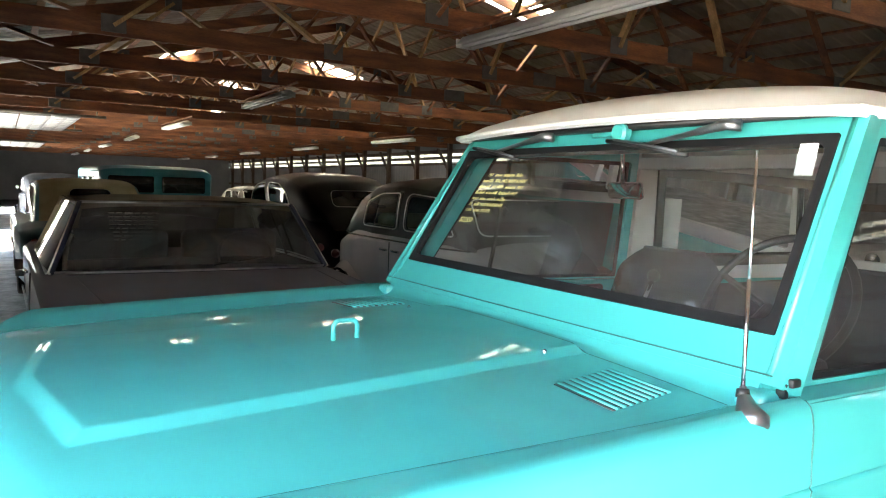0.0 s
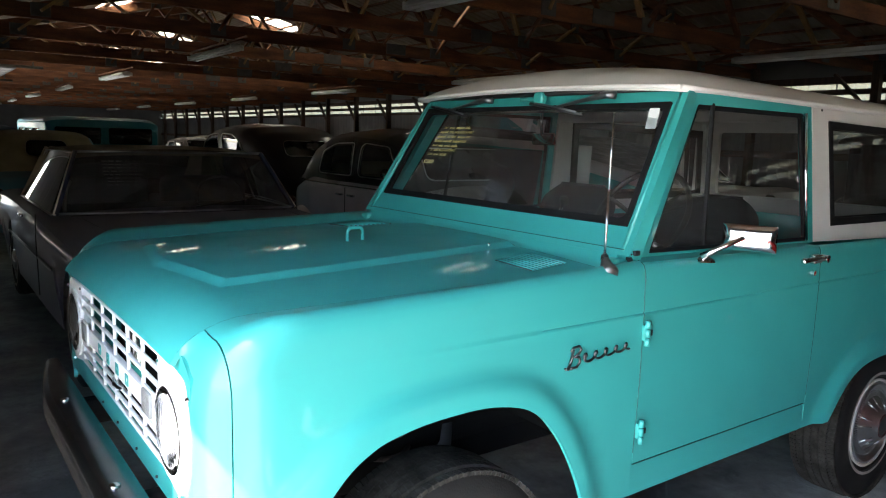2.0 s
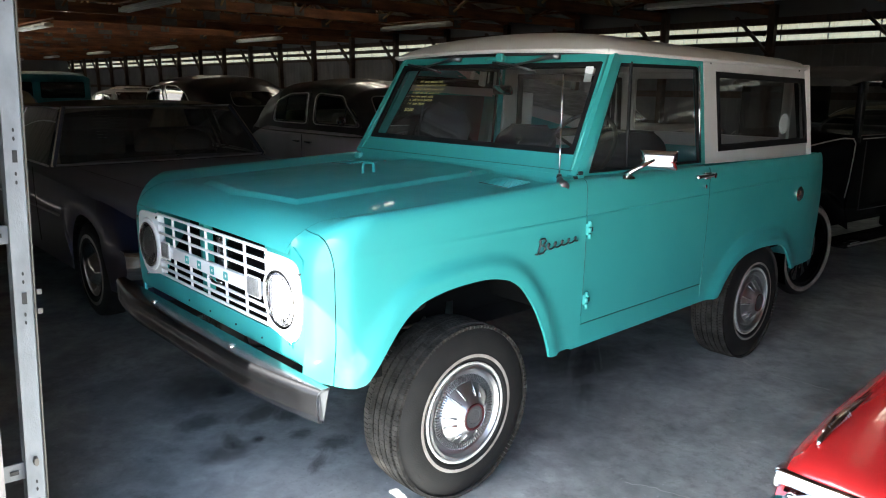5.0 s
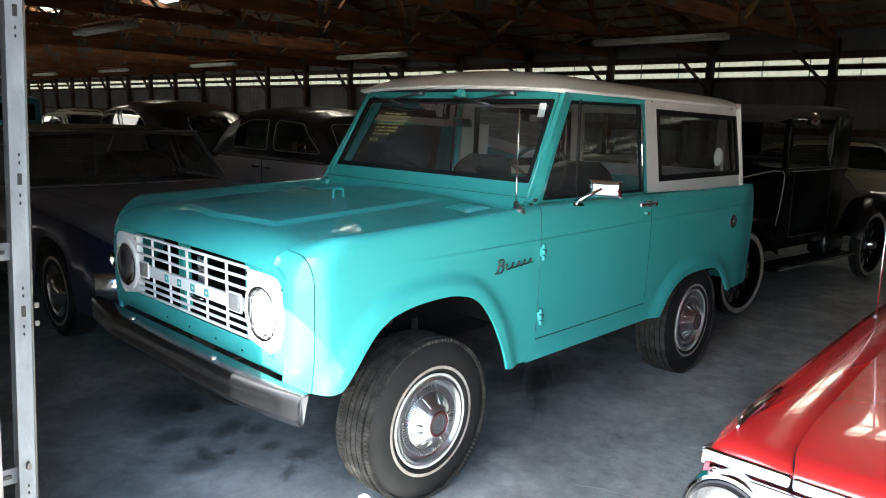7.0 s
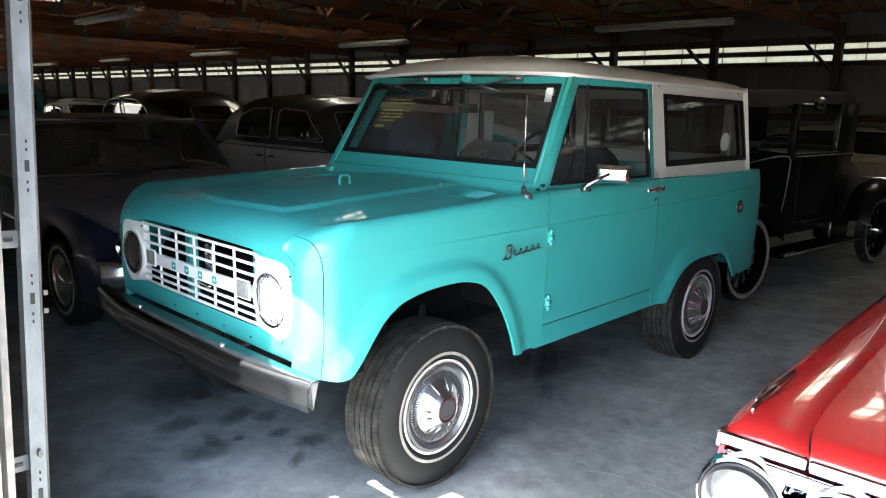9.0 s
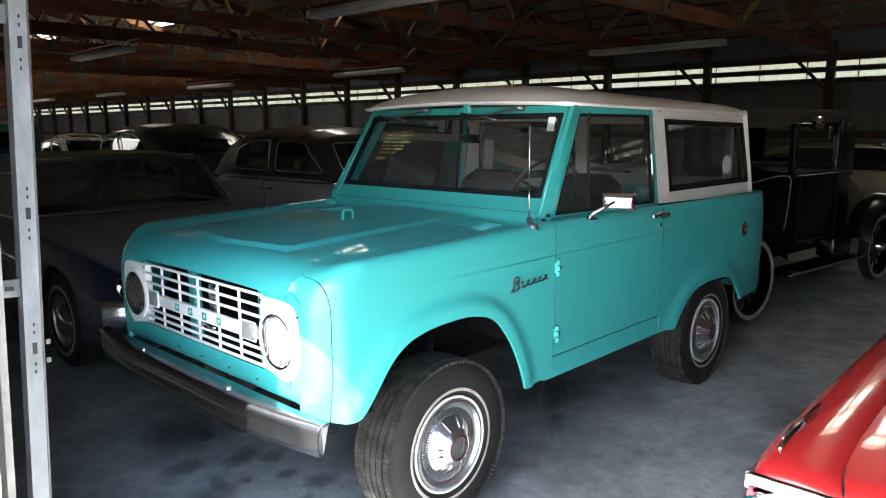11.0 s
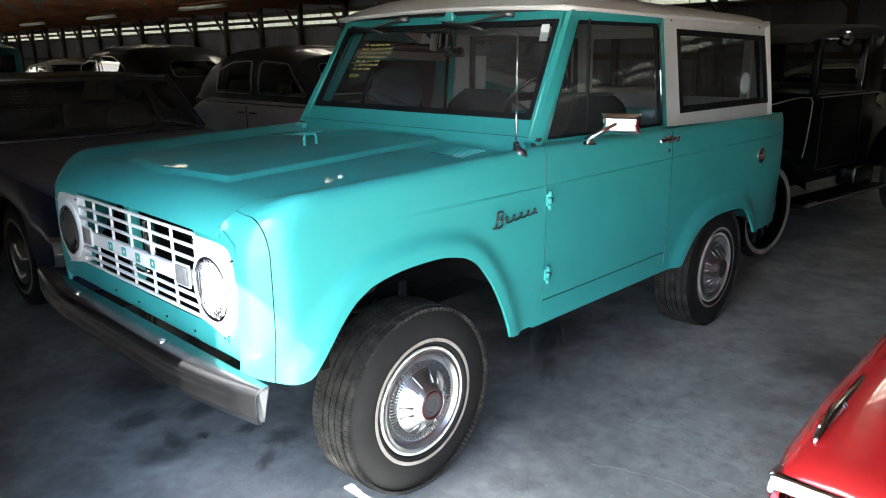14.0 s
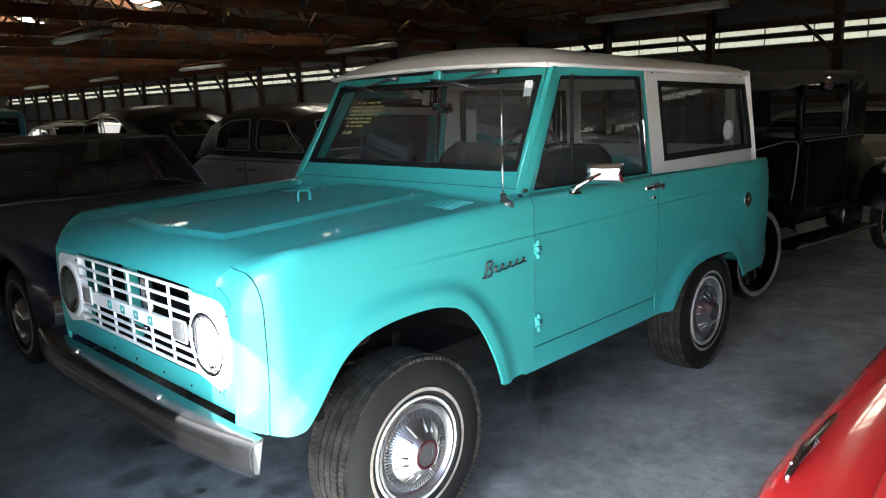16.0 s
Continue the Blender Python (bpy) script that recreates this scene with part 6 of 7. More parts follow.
def forties_sedan(name, paint, tall=1.63, cabin_tone=None, clear=False):
    car = base(name)
    wheels, r = (0.0, 3.0), 0.40
    low = arches(0.30, wheels, r, 0.34)
    k = tall - 1.63
    top = lambda y: curve([(-0.75, 0.66), (-0.70, 0.90), (-0.5, 1.02), (0.2, 1.08), (0.9, 1.14 + k / 2), (3.1, 1.14 + k / 2), (3.5, 1.06), (3.85, 0.86), (4.0, 0.62)], y)
    width = lambda y: curve([(-0.75, 0.30), (-0.6, 0.42), (0.2, 0.55), (0.8, 0.74), (1.2, 0.83), (2.8, 0.82), (3.4, 0.72), (3.8, 0.56), (4.0, 0.40)], y)
    part("body", cap_ends(shell(stations(-0.75, 4.0, 0.12), lambda y: 0.30, width, lambda y: top(y) - 0.16, top, 2.8)), paint, car)
    gy = stations(0.76, 3.75, 0.025 if clear else 0.06)
    gtop = lambda y: curve([(0.76, 1.11 + k / 2), (1.01, 1.38 + k * .8), (1.18, 1.53 + k), (1.5, 1.60 + k), (2.1, tall), (2.6, 1.60 + k), (3.0, 1.50 + k), (3.35, 1.33 + k / 2), (3.75, 1.02)], y)
    gw = lambda y: curve([(0.76, 0.70), (1.2, 0.765), (2.6, 0.755), (3.3, 0.65), (3.75, 0.5)], y)
    zb, zt = 1.155 + k / 2, 1.47 + k
    cabin(car, gy, 1.05 + k / 2, gw, gtop, 2.9, cabin_tone or paint, None, 0.26,
          [((1.00, zb), (1.30, zt - 0.03), (1.77, zt), (1.88, zb)), ((2.01, zb), (1.92, zt), (2.33, zt - 0.012), (2.62, zt - 0.10), (2.80, zb))],
          ((-0.60, zb + 0.02), (-0.54, zt - 0.03), (0.54, zt - 0.03), (0.60, zb + 0.02)), ((-0.40, 1.24 + k / 2), (-0.34, 1.41 + k * 0.8), (0.34, 1.41 + k * 0.8), (0.40, 1.24 + k / 2)), trim=0.0065, glassmat=HAZEGLASS, rows=18 if clear else 7, clear=clear)
    for s in (-1, 1):
        part("window_divider", tube([(s * 0.768, 2.47, zb + 0.01), (s * 0.740, 2.40, zt - 0.03)], 0.008, 6), CHROME, car)
        part("vent_divider", tube([(s * 0.774, 1.27, zb + 0.01), (s * 0.752, 1.22, zt - 0.07)], 0.008, 6), CHROME, car)
    for s in (-1, 1):
        for wy, (ln, hgt, out) in ((0.0, (0.78, 0.62, 0.0)), (3.02, (0.66, 0.54, 0.0))):
            def fend(i, j):
                u = -1 + 2 * i / 24
                a = -0.15 + j / 10 * (math.pi / 2 + 0.35)
                e = math.sqrt(max(1 - u * u, 0))
                zc = 0.34
                return (s * (0.58 + 0.335 * math.cos(a) * e ** 0.6), wy + u * ln, zc + (hgt - 0.03) * max(math.sin(a), -0.3) * e ** 0.8)
            bm = grid(25, 11, fend)
            part("front_fender" if wy == 0 else "rear_fender", bm, paint, car, solid=0.012)
            part("wheel_arch", lathe([(0.0, 0.36), (0.02, 0.38), (0.04, 0.36)], 36, "X", (s * 0.895 - 0.02, wy, 0.34)), DARK, car)
            plain_wheel(car, s * 0.80, wy, 0.345, 0.17, (0.20, 0.30), CHROME, 0.2)
        part("headlight", lathe([(-0.55, 0.03), (-0.70, 0.09), (-0.74, 0.10), (-0.77, 0.08), (-0.78, 0.0)], 28, "Y", (s * 0.66, 0, 0.80)), CHROME, car)
        part("belt_trim", tube([(s * (width(y) * 0.985 + 0.006), y, 1.055 + k / 2) for y in [0.8 + 0.2 * i for i in range(13)]], 0.008, 6), CHROME, car)
        for y in (1.86, 2.10):
            part("door_handle", box((s * 0.845, y, 0.985), (0.03, 0.13, 0.02), r=0.006), CHROME, car)
        part("door_seam", bar((s * 0.838, 2.0, 0.45), (s * 0.835, 2.0, 1.06), 0.008, 0.006, (1, 0, 0)), BLACK, car)
        part("tail_lamp", lathe([(3.60, 0.02), (3.66, 0.05), (3.70, 0.045), (3.72, 0)], 20, "Y", (s * 0.66, 0, 0.80)), RED_ENAMEL, car)
        part("mirror", lathe([(-0.03, 0.0), (-0.02, 0.04), (0.0, 0.05), (0.012, 0.048), (0.014, 0.0)], 20, "Y", (s * 0.86, 1.18, 1.235)), OLD_CHROME, car)
    for y, sg in ((-0.86, -1), (4.12, 1)):
        part("bumper", grid(21, 5, lambda i, j: (lerp(-0.86, 0.86, i / 20), y - sg * 0.16 * abs(-1 + i / 10) ** 4 + sg * (0.0, 0.03, 0.035, 0.03, 0.0)[j], (0.44, 0.47, 0.51, 0.55, 0.58)[j])), CHROME, car, solid=0.01)
    part("interior", box((0, 2.1, 0.98), (1.1, 1.5, 0.24), r=0.08), CREAM, car)
    for y in (1.75, 2.75):
        part("bench_seat", box((0, y, 1.12), (1.15, 0.16, 0.36), r=0.06, seg=3), CREAM, car)
    for q in (-1, 1):
        part("door_card", box((q * 0.68, 1.95, 1.10), (0.03, 1.7, 0.20), r=0.012), CREAM, car)
    part("steering_wheel", tube([(0.33 + 0.19 * math.cos(a), 1.30 + 0.06 * math.sin(a), 1.22 + 0.17 * math.sin(a)) for a in [2 * math.pi * j / 28 for j in range(28)]], 0.011, 8, True), BLACK, car)
    return car


def box_van():
    car = base("panel_van")
    w = lambda y: curve([(-0.7, 0.95), (-0.6, 1.0), (3.4, 1.0), (3.6, 0.95)], y)
    top = lambda y: curve([(-0.70, 1.62), (-0.60, 1.76), (-0.3, 1.82), (3.3, 1.84), (3.55, 1.76), (3.6, 1.6)], y)
    bm = cap_ends(shell(stations(-0.7, 3.6, 0.1), lambda y: 0.35, w, lambda y: top(y) - 0.14, top, 4.0, rows=12))
    part("body", bm, BLUEVAN, car)
    for x in (-0.46, 0.46):
        part("front_window", box((x, -0.705, 1.47), (0.78, 0.03, 0.30), r=0.03), DARKGLASS, car)
    for s in (-1, 1):
        for y in (0.5, 1.6, 2.7):
            part("side_window", box((s * 0.995, y, 1.42), (0.03, 0.85, 0.34), r=0.03), DARKGLASS, car)
        part("headlight", lathe([(-0.70, 0.10), (-0.74, 0.10), (-0.76, 0.0)], 24, "Y", (s * 0.7, 0, 0.8)), CHROME, car)
        for y in (0.0, 2.7):
            plain_wheel(car, s * 0.86, y, 0.35, 0.18, None, CREAM)
    part("front_bumper", box((0, -0.8, 0.5), (1.9, 0.06, 0.14), r=0.02), CHROME, car)
    part("roof_gutter", bar((-0.99, -0.6, 1.70), (-0.99, 3.5, 1.70), 0.02, 0.02), BLUEVAN, car)
    return car


def saloon(name, paint, roofmat=None, h=1.46, wall=(0.2, 0.28), glassmat=None, soft_top=False):
    """A fifties car with rounded roof, for the rows further off."""
    car = base(name)
    wheels, r = (0.0, 2.95), 0.38
    low = arches(0.28, wheels, r, 0.34)
    width = lambda y: curve([(-0.80, 0.72), (-0.72, 0.86), (-0.3, 0.93), (3.3, 0.93), (4.1, 0.86), (4.3, 0.7)], y)
    top = lambda y: curve([(-0.80, 0.76), (-0.7, 0.90), (-0.3, 0.96), (0.8, 1.0), (3.2, 1.0), (3.9, 0.94), (4.3, 0.74)], y)
    part("body", cap_ends(shell(stations(-0.8, 4.3, 0.13, wheels, r), low, width, lambda y: top(y) - 0.14, top, 4.0)), paint, car)
    g = lambda y: curve([(0.75, 0.99), (1.2, h - 0.10), (1.45, h - 0.02), (2.1, h), (2.6, h - 0.04), (2.85, h - 0.14), (3.3, 0.98)], y)
    gw = lambda y: curve([(0.75, 0.76), (1.4, 0.69), (2.7, 0.66), (3.3, 0.70)], y)
    cabin(car, stations(0.75, 3.3, 0.08), 0.95, gw, g, 3.4, paint, roofmat, 0.16,
          [((1.02, 1.0), (1.28, h - 0.12), (1.82, h - 0.11), (1.84, 1.0)), ((1.93, 1.0), (1.93, h - 0.11), (2.45, h - 0.13), (2.72, 1.0))],
          ((-0.66, 1.0), (-0.58, h - 0.07), (0.58, h - 0.07), (0.66, 1.0)), ((-0.58, 1.04), (-0.50, h - 0.12), (0.50, h - 0.12), (0.58, 1.04)) if not soft_top else ((-0.28, 1.20), (-0.25, h - 0.14), (0.25, h - 0.14), (0.28, 1.20)),
          trim=0.009 if not soft_top else 0.004, glassmat=glassmat)
    for s in (-1, 1):
        part("headlight", lathe([(-0.74, 0.10), (-0.82, 0.10), (-0.85, 0.07), (-0.86, 0)], 24, "Y", (s * 0.70, 0, 0.78)), CHROME, car)
        part("tail_lamp", lathe([(4.2, 0.05), (4.28, 0.05), (4.3, 0)], 16, "Y", (s * 0.72, 0, 0.78)), RED_ENAMEL, car)
        part("side_trim", bar((s * 0.935, -0.5, 0.72), (s * 0.935, 4.0, 0.70), 0.012, 0.025), CHROME, car)
        for y in wheels:
            plain_wheel(car, s * 0.80, y, 0.335, 0.18, wall)
    for y, sg in ((-0.90, -1), (4.38, 1)):
        part("bumper", grid(21, 5, lambda i, j: (lerp(-0.92, 0.92, i / 20), y - sg * 0.14 * abs(-1 + i / 10) ** 5 + sg * (0.0, 0.03, 0.035, 0.03, 0.0)[j], (0.40, 0.44, 0.50, 0.56, 0.59)[j])), CHROME, car, solid=0.01)
    part("grille", box((0, -0.80, 0.68), (1.1, 0.04, 0.14), r=0.02), CHROME, car)
    return car


def touring_coupe():
    """A tall black coupe of the twenties with wire wheels and white tyres."""
    car = base("vintage_coupe")
    r = 0.37
    # hood and cowl
    hw = lambda y: curve([(-0.25, 0.28), (0.45, 0.34), (0.80, 0.50), (1.0, 0.56)], y)
    ht = lambda y: curve([(-0.25, 1.04), (0.45, 1.13), (0.80, 1.21), (1.0, 1.23)], y)
    part("hood", cap_ends(shell(stations(-0.22, 0.98, 0.1), lambda y: 0.55, hw, lambda y: ht(y) - 0.10, ht, 3.0)), TBLACK, car)
    part("radiator_shell", box((0, -0.25, 0.82), (0.52, 0.09, 0.50), r=0.04), OLD_CHROME, car)
    # cab
    cw = lambda y: curve([(0.98, 0.565), (1.3, 0.60), (1.95, 0.60), (2.26, 0.56)], y)
    part("cab_body", cap_ends(shell(stations(0.98, 2.26, 0.1), lambda y: 0.48, cw, lambda y: 1.18, lambda y: 1.21, 6.0)), TBLACK, car)
    posts = [(0.575, 1.02), (0.60, 1.88), (0.575, 2.22)]
    for s in (-1, 1):
        for x, y in posts:
            part("pillar", box((s * (x - 0.03), y, 1.42), (0.06, 0.07 if y < 1.2 else 0.12, 0.56), r=0.012), TBLACK, car)
        for (xa, ya), (xb, yb) in list(zip(posts, posts[1:]))[:1]:
            g = pane([(s * (xa - 0.035), ya, 1.21), (s * (xb - 0.035), yb, 1.21), (s * (xb - 0.035), yb, 1.66), (s * (xa - 0.035), ya, 1.66)])
            part("side_window", g, OLDGLASS, car)
            part("window_sill", bar((s * xa, ya, 1.205), (s * xb, yb, 1.205), 0.012, 0.008), OLD_CHROME, car)
        part("quarter_panel", box((s * 0.57, 2.05, 1.43), (0.04, 0.32, 0.54), r=0.01), TBLACK, car)
        part("belt_line", bar((s * 0.61, 1.0, 1.18), (s * 0.605, 2.22, 1.18), 0.006, 0.008), WHITEWALL, car)
        part("window_lift", bar((s * 0.60, 1.78, 1.25), (s * 0.60, 1.78, 1.31), 0.01, 0.01, (0, 1, 0)), CHROME, car)
        part("coach_line", tube([(s * (hw(y) + 0.006), y, ht(y) - 0.03) for y in (0.2, 0.4, 0.6, 0.75, 0.85)] + [(s * 0.565, 0.93, 1.18), (s * 0.572, 0.96, 1.14), (s * 0.572, 0.95, 1.02), (s * 0.572, 0.92, 0.82), (s * 0.572, 0.88, 0.68)], 0.005, 6), WHITEWALL, car)
        part("door_line", tube([(s * 0.612, 1.06, 1.16), (s * 0.612, 1.06, 0.56), (s * 0.613, 1.84, 0.56), (s * 0.613, 1.84, 1.16)], 0.004, 6), BLACK, car)
        part("running_board", box((s * 0.70, 1.27, 0.34), (0.26, 1.60, 0.03), r=0.008), TBLACK, car)
        part("step_plate", box((s * 0.80, 0.62, 0.362), (0.06, 0.16, 0.012), r=0.004), CHROME, car)
        part("step_edge", bar((s * 0.832, 0.5, 0.345), (s * 0.832, 2.06, 0.345), 0.010, 0.014), GALV, car)
        for wy, a0, a1 in ((0.0, -30, 165), (2.64, 10, 190)):
            def fen(i, j):
                a = radians(lerp(a0, a1, i / 24))
                rr = (0.44 if wy < 1 else 0.47) + 0.02 * math.sin(j / 6 * math.pi)
                return (s * (0.58 + 0.26 * j / 6), wy - rr * math.cos(a), 0.38 + rr * math.sin(a) + 0.03 * math.sin(j / 6 * math.pi))
            part("fender", grid(25, 7, fen), TBLACK, car, solid=0.01)
            wl = base("wheel")
            wl.parent = car
            def put(n, b, m, lab=""):
                for v in b.verts:
                    v.co += Vector((s * 0.72, wy, r))
                return part(n, b, m, wl, lab)
            put("tyre", lathe([(-0.05, 0.29), (-0.055, 0.33), (-0.03, 0.365), (0.0, 0.37), (0.03, 0.365), (0.055, 0.33), (0.05, 0.29)], 48, "X"), RUBBER)
            for q in (-1, 1):
                put("white_sidewall", lathe([(q * 0.052, 0.300), (q * 0.060, 0.318), (q * 0.056, 0.336)], 48, "X"), WHITEWALL)
            put("rim", lathe([(-0.04, 0.27), (-0.045, 0.295), (0.045, 0.295), (0.04, 0.27)], 40, "X"), TBLACK)
            put("hub", lathe([(-0.06, 0.0), (-0.06, 0.06), (0.04, 0.06), (0.08, 0.035), (0.085, 0.0)], 24, "X"), OLD_CHROME)
            sp = bmesh.new()
            for k in range(12):
                m = Matrix.Rotation(2 * math.pi * k / 12, 4, "X")
                beam(sp, m @ Vector((0, 0, 0.05)), m @ Vector((0, 0, 0.285)), 0.022, 0.022, (1, 0, 0))
            put("spoke_set", sp, TBLACK)
        lampm = part("headlamp", lathe([(-0.10, 0.02), (-0.20, 0.07), (-0.28, 0.095), (-0.30, 0.095), (-0.31, 0.0)], 28, "Y", (s * 0.44, -0.15, 0.92)), TBLACK, car)
    # turned canopy roof with its visor
    rw = lambda y: curve([(0.80, 0.55), (1.0, 0.60), (2.10, 0.60), (2.29, 0.54)], y)
    rt = lambda y: curve([(0.80, 1.69), (1.0, 1.75), (1.4, 1.795), (2.05, 1.80), (2.29, 1.74)], y)
    part("roof", cap_ends(shell(stations(0.80, 2.29, 0.06), lambda y: 1.66, rw, lambda y: rt(y) - 0.06, rt, 3.0)), CANVAS, car, "dull black fabric roof")
    part("rear_panel", ring_plate([(-0.56, 2.24, 1.18), (0.56, 2.24, 1.18), (0.56, 2.24, 1.70), (-0.56, 2.24, 1.70)], [(-0.38, 2.24, 1.30), (0.38, 2.24, 1.30), (0.38, 2.24, 1.62), (-0.38, 2.24, 1.62)], 6, 0.03), TBLACK, car, solid=0.04)
    dt = lambda y: curve([(2.24, 1.16), (2.6, 1.10), (3.0, 0.95), (3.2, 0.72)], y)
    part("rear_deck", cap_ends(shell(stations(2.24, 3.2, 0.1), lambda y: 0.55, lambda y: curve([(2.24, 0.55), (3.2, 0.38)], y), lambda y: dt(y) - 0.12, dt, 3.0)), TBLACK, car)
    part("windshield", pane([(-0.54, 1.0, 1.22), (0.54, 1.0, 1.22), (0.54, 0.97, 1.66), (-0.54, 0.97, 1.66)]), OLDGLASS, car)
    part("side_lamp", lathe([(-0.05, 0.02), (-0.02, 0.055), (0.02, 0.065), (0.03, 0.06), (0.035, 0.0)], 28, "Y", (0.70, 1.10, 1.655)), CHROME, car, "round chrome mirror")
    part("lamp_arm", tube([(0.56, 1.0, 1.655), (0.70, 1.09, 1.655)], 0.008, 8), CHROME, car)
    part("tool_box", box((0.66, 1.75, 0.46), (0.18, 0.40, 0.18), r=0.03), TBLACK, car)
    part("steering_wheel", tube([(0.28 + 0.18 * math.cos(a), 1.25 + 0.10 * math.sin(a), 1.26 + 0.10 * math.sin(a)) for a in [2 * math.pi * k / 28 for k in range(28)]], 0.012, 8, True), BLACK, car)
    part("chassis", box((0, 1.35, 0.45), (0.8, 3.0, 0.14), r=0.02), DARK, car)
    part("seat", box((0, 1.98, 0.92), (1.05, 0.36, 0.66), r=0.08, seg=3), BLACK, car)
    return car


FTOP = [(-0.81, 0.886), (-0.805, 0.896), (-0.79, 0.904), (-0.76, 0.910), (-0.6, 0.919), (-0.3, 0.929), (0.6, 0.959), (1.2, 0.969), (3.6, 0.944), (4.4, 0.864)]


def red_hardtop():
    """A low red sixties car; only its nose corner comes near."""
    car = base("red_hardtop")
    wheels, r = (0.0, 3.02), 0.385
    low = arches(0.28, wheels, r, 0.34)
    width = lambda y: curve([(-0.81, 0.918), (-0.78, 0.926), (-0.7, 0.938), (-0.5, 0.948), (0.5, 0.955), (3.6, 0.96), (4.4, 0.92)], y)
    seam = lambda y: curve([(-0.81, 0.720), (-0.77, 0.736), (-0.70, 0.750), (-0.55, 0.762), (0.15, 0.785), (0.8, 0.80)], y)
    fender_top = lambda y: curve(FTOP, y)
    ys = sorted(set(stations(-0.81, 4.4, 0.10, wheels, r) + [-0.805, -0.795, -0.78, -0.76, -0.73, -0.70]))
    def sec(y):
        w, t, lo = width(y), fender_top(y), low(y)
        s = [(w * 0.95, lo), (w * 0.985, lerp(lo, t, 0.4)), (w, lerp(lo, t, 0.7)), (w, t - 0.07), (w - 0.006, t - 0.035), (w - 0.022, t - 0.012), (w - 0.05, t - 0.001), (w - 0.10, t + 0.002), (seam(y) + 0.008, t - 0.003), (seam(y) + 0.0025, t - 0.006)]
        return s
    for s in (-1, 1):
        bm = grid(len(ys), 10, lambda i, j: (s * sec(ys[i])[j][0], ys[i], sec(ys[i])[j][1]))
        bmesh.ops.recalc_face_normals(bm, faces=bm.faces[:])
        part("fender", bm, RED, car, solid=0.012, sharp=60)
    hy = sorted(set(stations(-0.81, 0.75, 0.06) + [-0.805, -0.795, -0.78, -0.76, -0.73, -0.70]))
    def hood(i, j):
        y = hy[i]
        w = seam(y) - 0.0025
        u = -1 + 2 * j / 24
        return (u * w, y, fender_top(y) - 0.004 + 0.020 * (1 - u * u) * ease(-0.85, -0.5, y))
    part("hood", grid(len(hy), 25, hood), RED, car, solid=0.012, sharp=60)
    for s in (-1, 1):
        part("hood_gap", grid(len(hy), 2, lambda i, j: (s * (seam(hy[i]) - 0.003 + 0.006 * j), hy[i], fender_top(hy[i]) - 0.007)), BLACK, car)
    part("cowl", box((0, 0.82, 0.90), (1.5, 0.16, 0.03), r=0.008), RED, car)
    part("trunk", box((0, 3.7, 0.86), (1.5, 1.2, 0.06), r=0.02), RED, car)
    part("hood_trim", box((0, -0.817, 0.876), (1.436, 0.022, 0.030), r=0.008, seg=3), CHROME, car)
    for s in (-1, 1):
        part("fender_trim", box((s * 0.820, -0.814, 0.876), (0.196, 0.022, 0.030), r=0.008, seg=3), CHROME, car)
        part("trim_corner", box((s * 0.913, -0.800, 0.872), (0.014, 0.040, 0.042), r=0.006, seg=3), DULLTRIM, car)
        ot = fender_top(-0.60)
        orn = part("fender_ornament", tube([(s * 0.884, -0.712, ot - 0.006), (s * 0.8845, -0.700, ot - 0.001), (s * 0.886, -0.66, ot + 0.006), (s * 0.888, -0.60, ot + 0.009), (s * 0.890, -0.54, ot + 0.009), (s * 0.892, -0.46, ot + 0.008), (s * 0.895, -0.385, ot + 0.006)], [0.002, 0.006, 0.0085, 0.009, 0.0075, 0.005, 0.002], 14), OLD_CHROME, car, "chrome dart ornament")
        part("ornament_blade", bar((s * 0.889, -0.678, ot + 0.010), (s * 0.893, -0.602, ot + 0.021), 0.004, 0.005), OLD_CHROME, orn)
        part("ornament_blade", bar((s * 0.893, -0.602, ot + 0.014), (s * 0.896, -0.400, ot + 0.011), 0.004, 0.006), OLD_CHROME, orn)
        for k in range(9):
            part("ornament_rib", tube([(s * 0.878, -0.66 + 0.013 * k, ot + 0.009), (s * 0.888, -0.655 + 0.013 * k, ot + 0.017)], 0.0012, 6), WIPERSTEEL, orn)
        part("headlight_surround", box((s * 0.70, -0.770, 0.746), (0.41, 0.018, 0.22), r=0.02), BLACK, car, "dark recess behind the lamps")
        part("nose_rail", box((s * 0.447, -0.822, 0.839), (0.886, 0.030, 0.036), r=0.009, seg=3), CHROME, car)
        part("lamp_bridge", box((s * 0.70, -0.802, 0.751), (0.05, 0.030, 0.17), r=0.012, seg=3), CHROME, car)
        for k in range(6):
            part("lamp_rib", bar((s * 0.655, -0.80, 0.671 + 0.028 * k), (s * 0.745, -0.80, 0.671 + 0.028 * k), 0.022, 0.012), CHROME, car)
        for x in (0.838, 0.632):
            part("lamp_seal", lathe([(-0.800, 0.089), (-0.823, 0.088), (-0.826, 0.084), (-0.839, 0.080)], 36, "Y", (s * x, -0.034, 0.757)), BLACK, car)
            part("headlight_ring", lathe([(-0.74, 0.108), (-0.80, 0.105), (-0.822, 0.100), (-0.826, 0.094), (-0.820, 0.088), (-0.79, 0.080)], 40, "Y", (s * x, -0.034, 0.757)), CHROME, car)
            part("headlight_lens", lathe([(-0.79, 0.080), (-0.805, 0.06), (-0.812, 0.03), (-0.814, 0.0)], 36, "Y", (s * x, -0.034, 0.757)), AMBER, car, "pale ribbed headlight glass")
        for y in wheels:
            plain_wheel(car, s * 0.80, y, 0.335, 0.19, (0.22, 0.25))
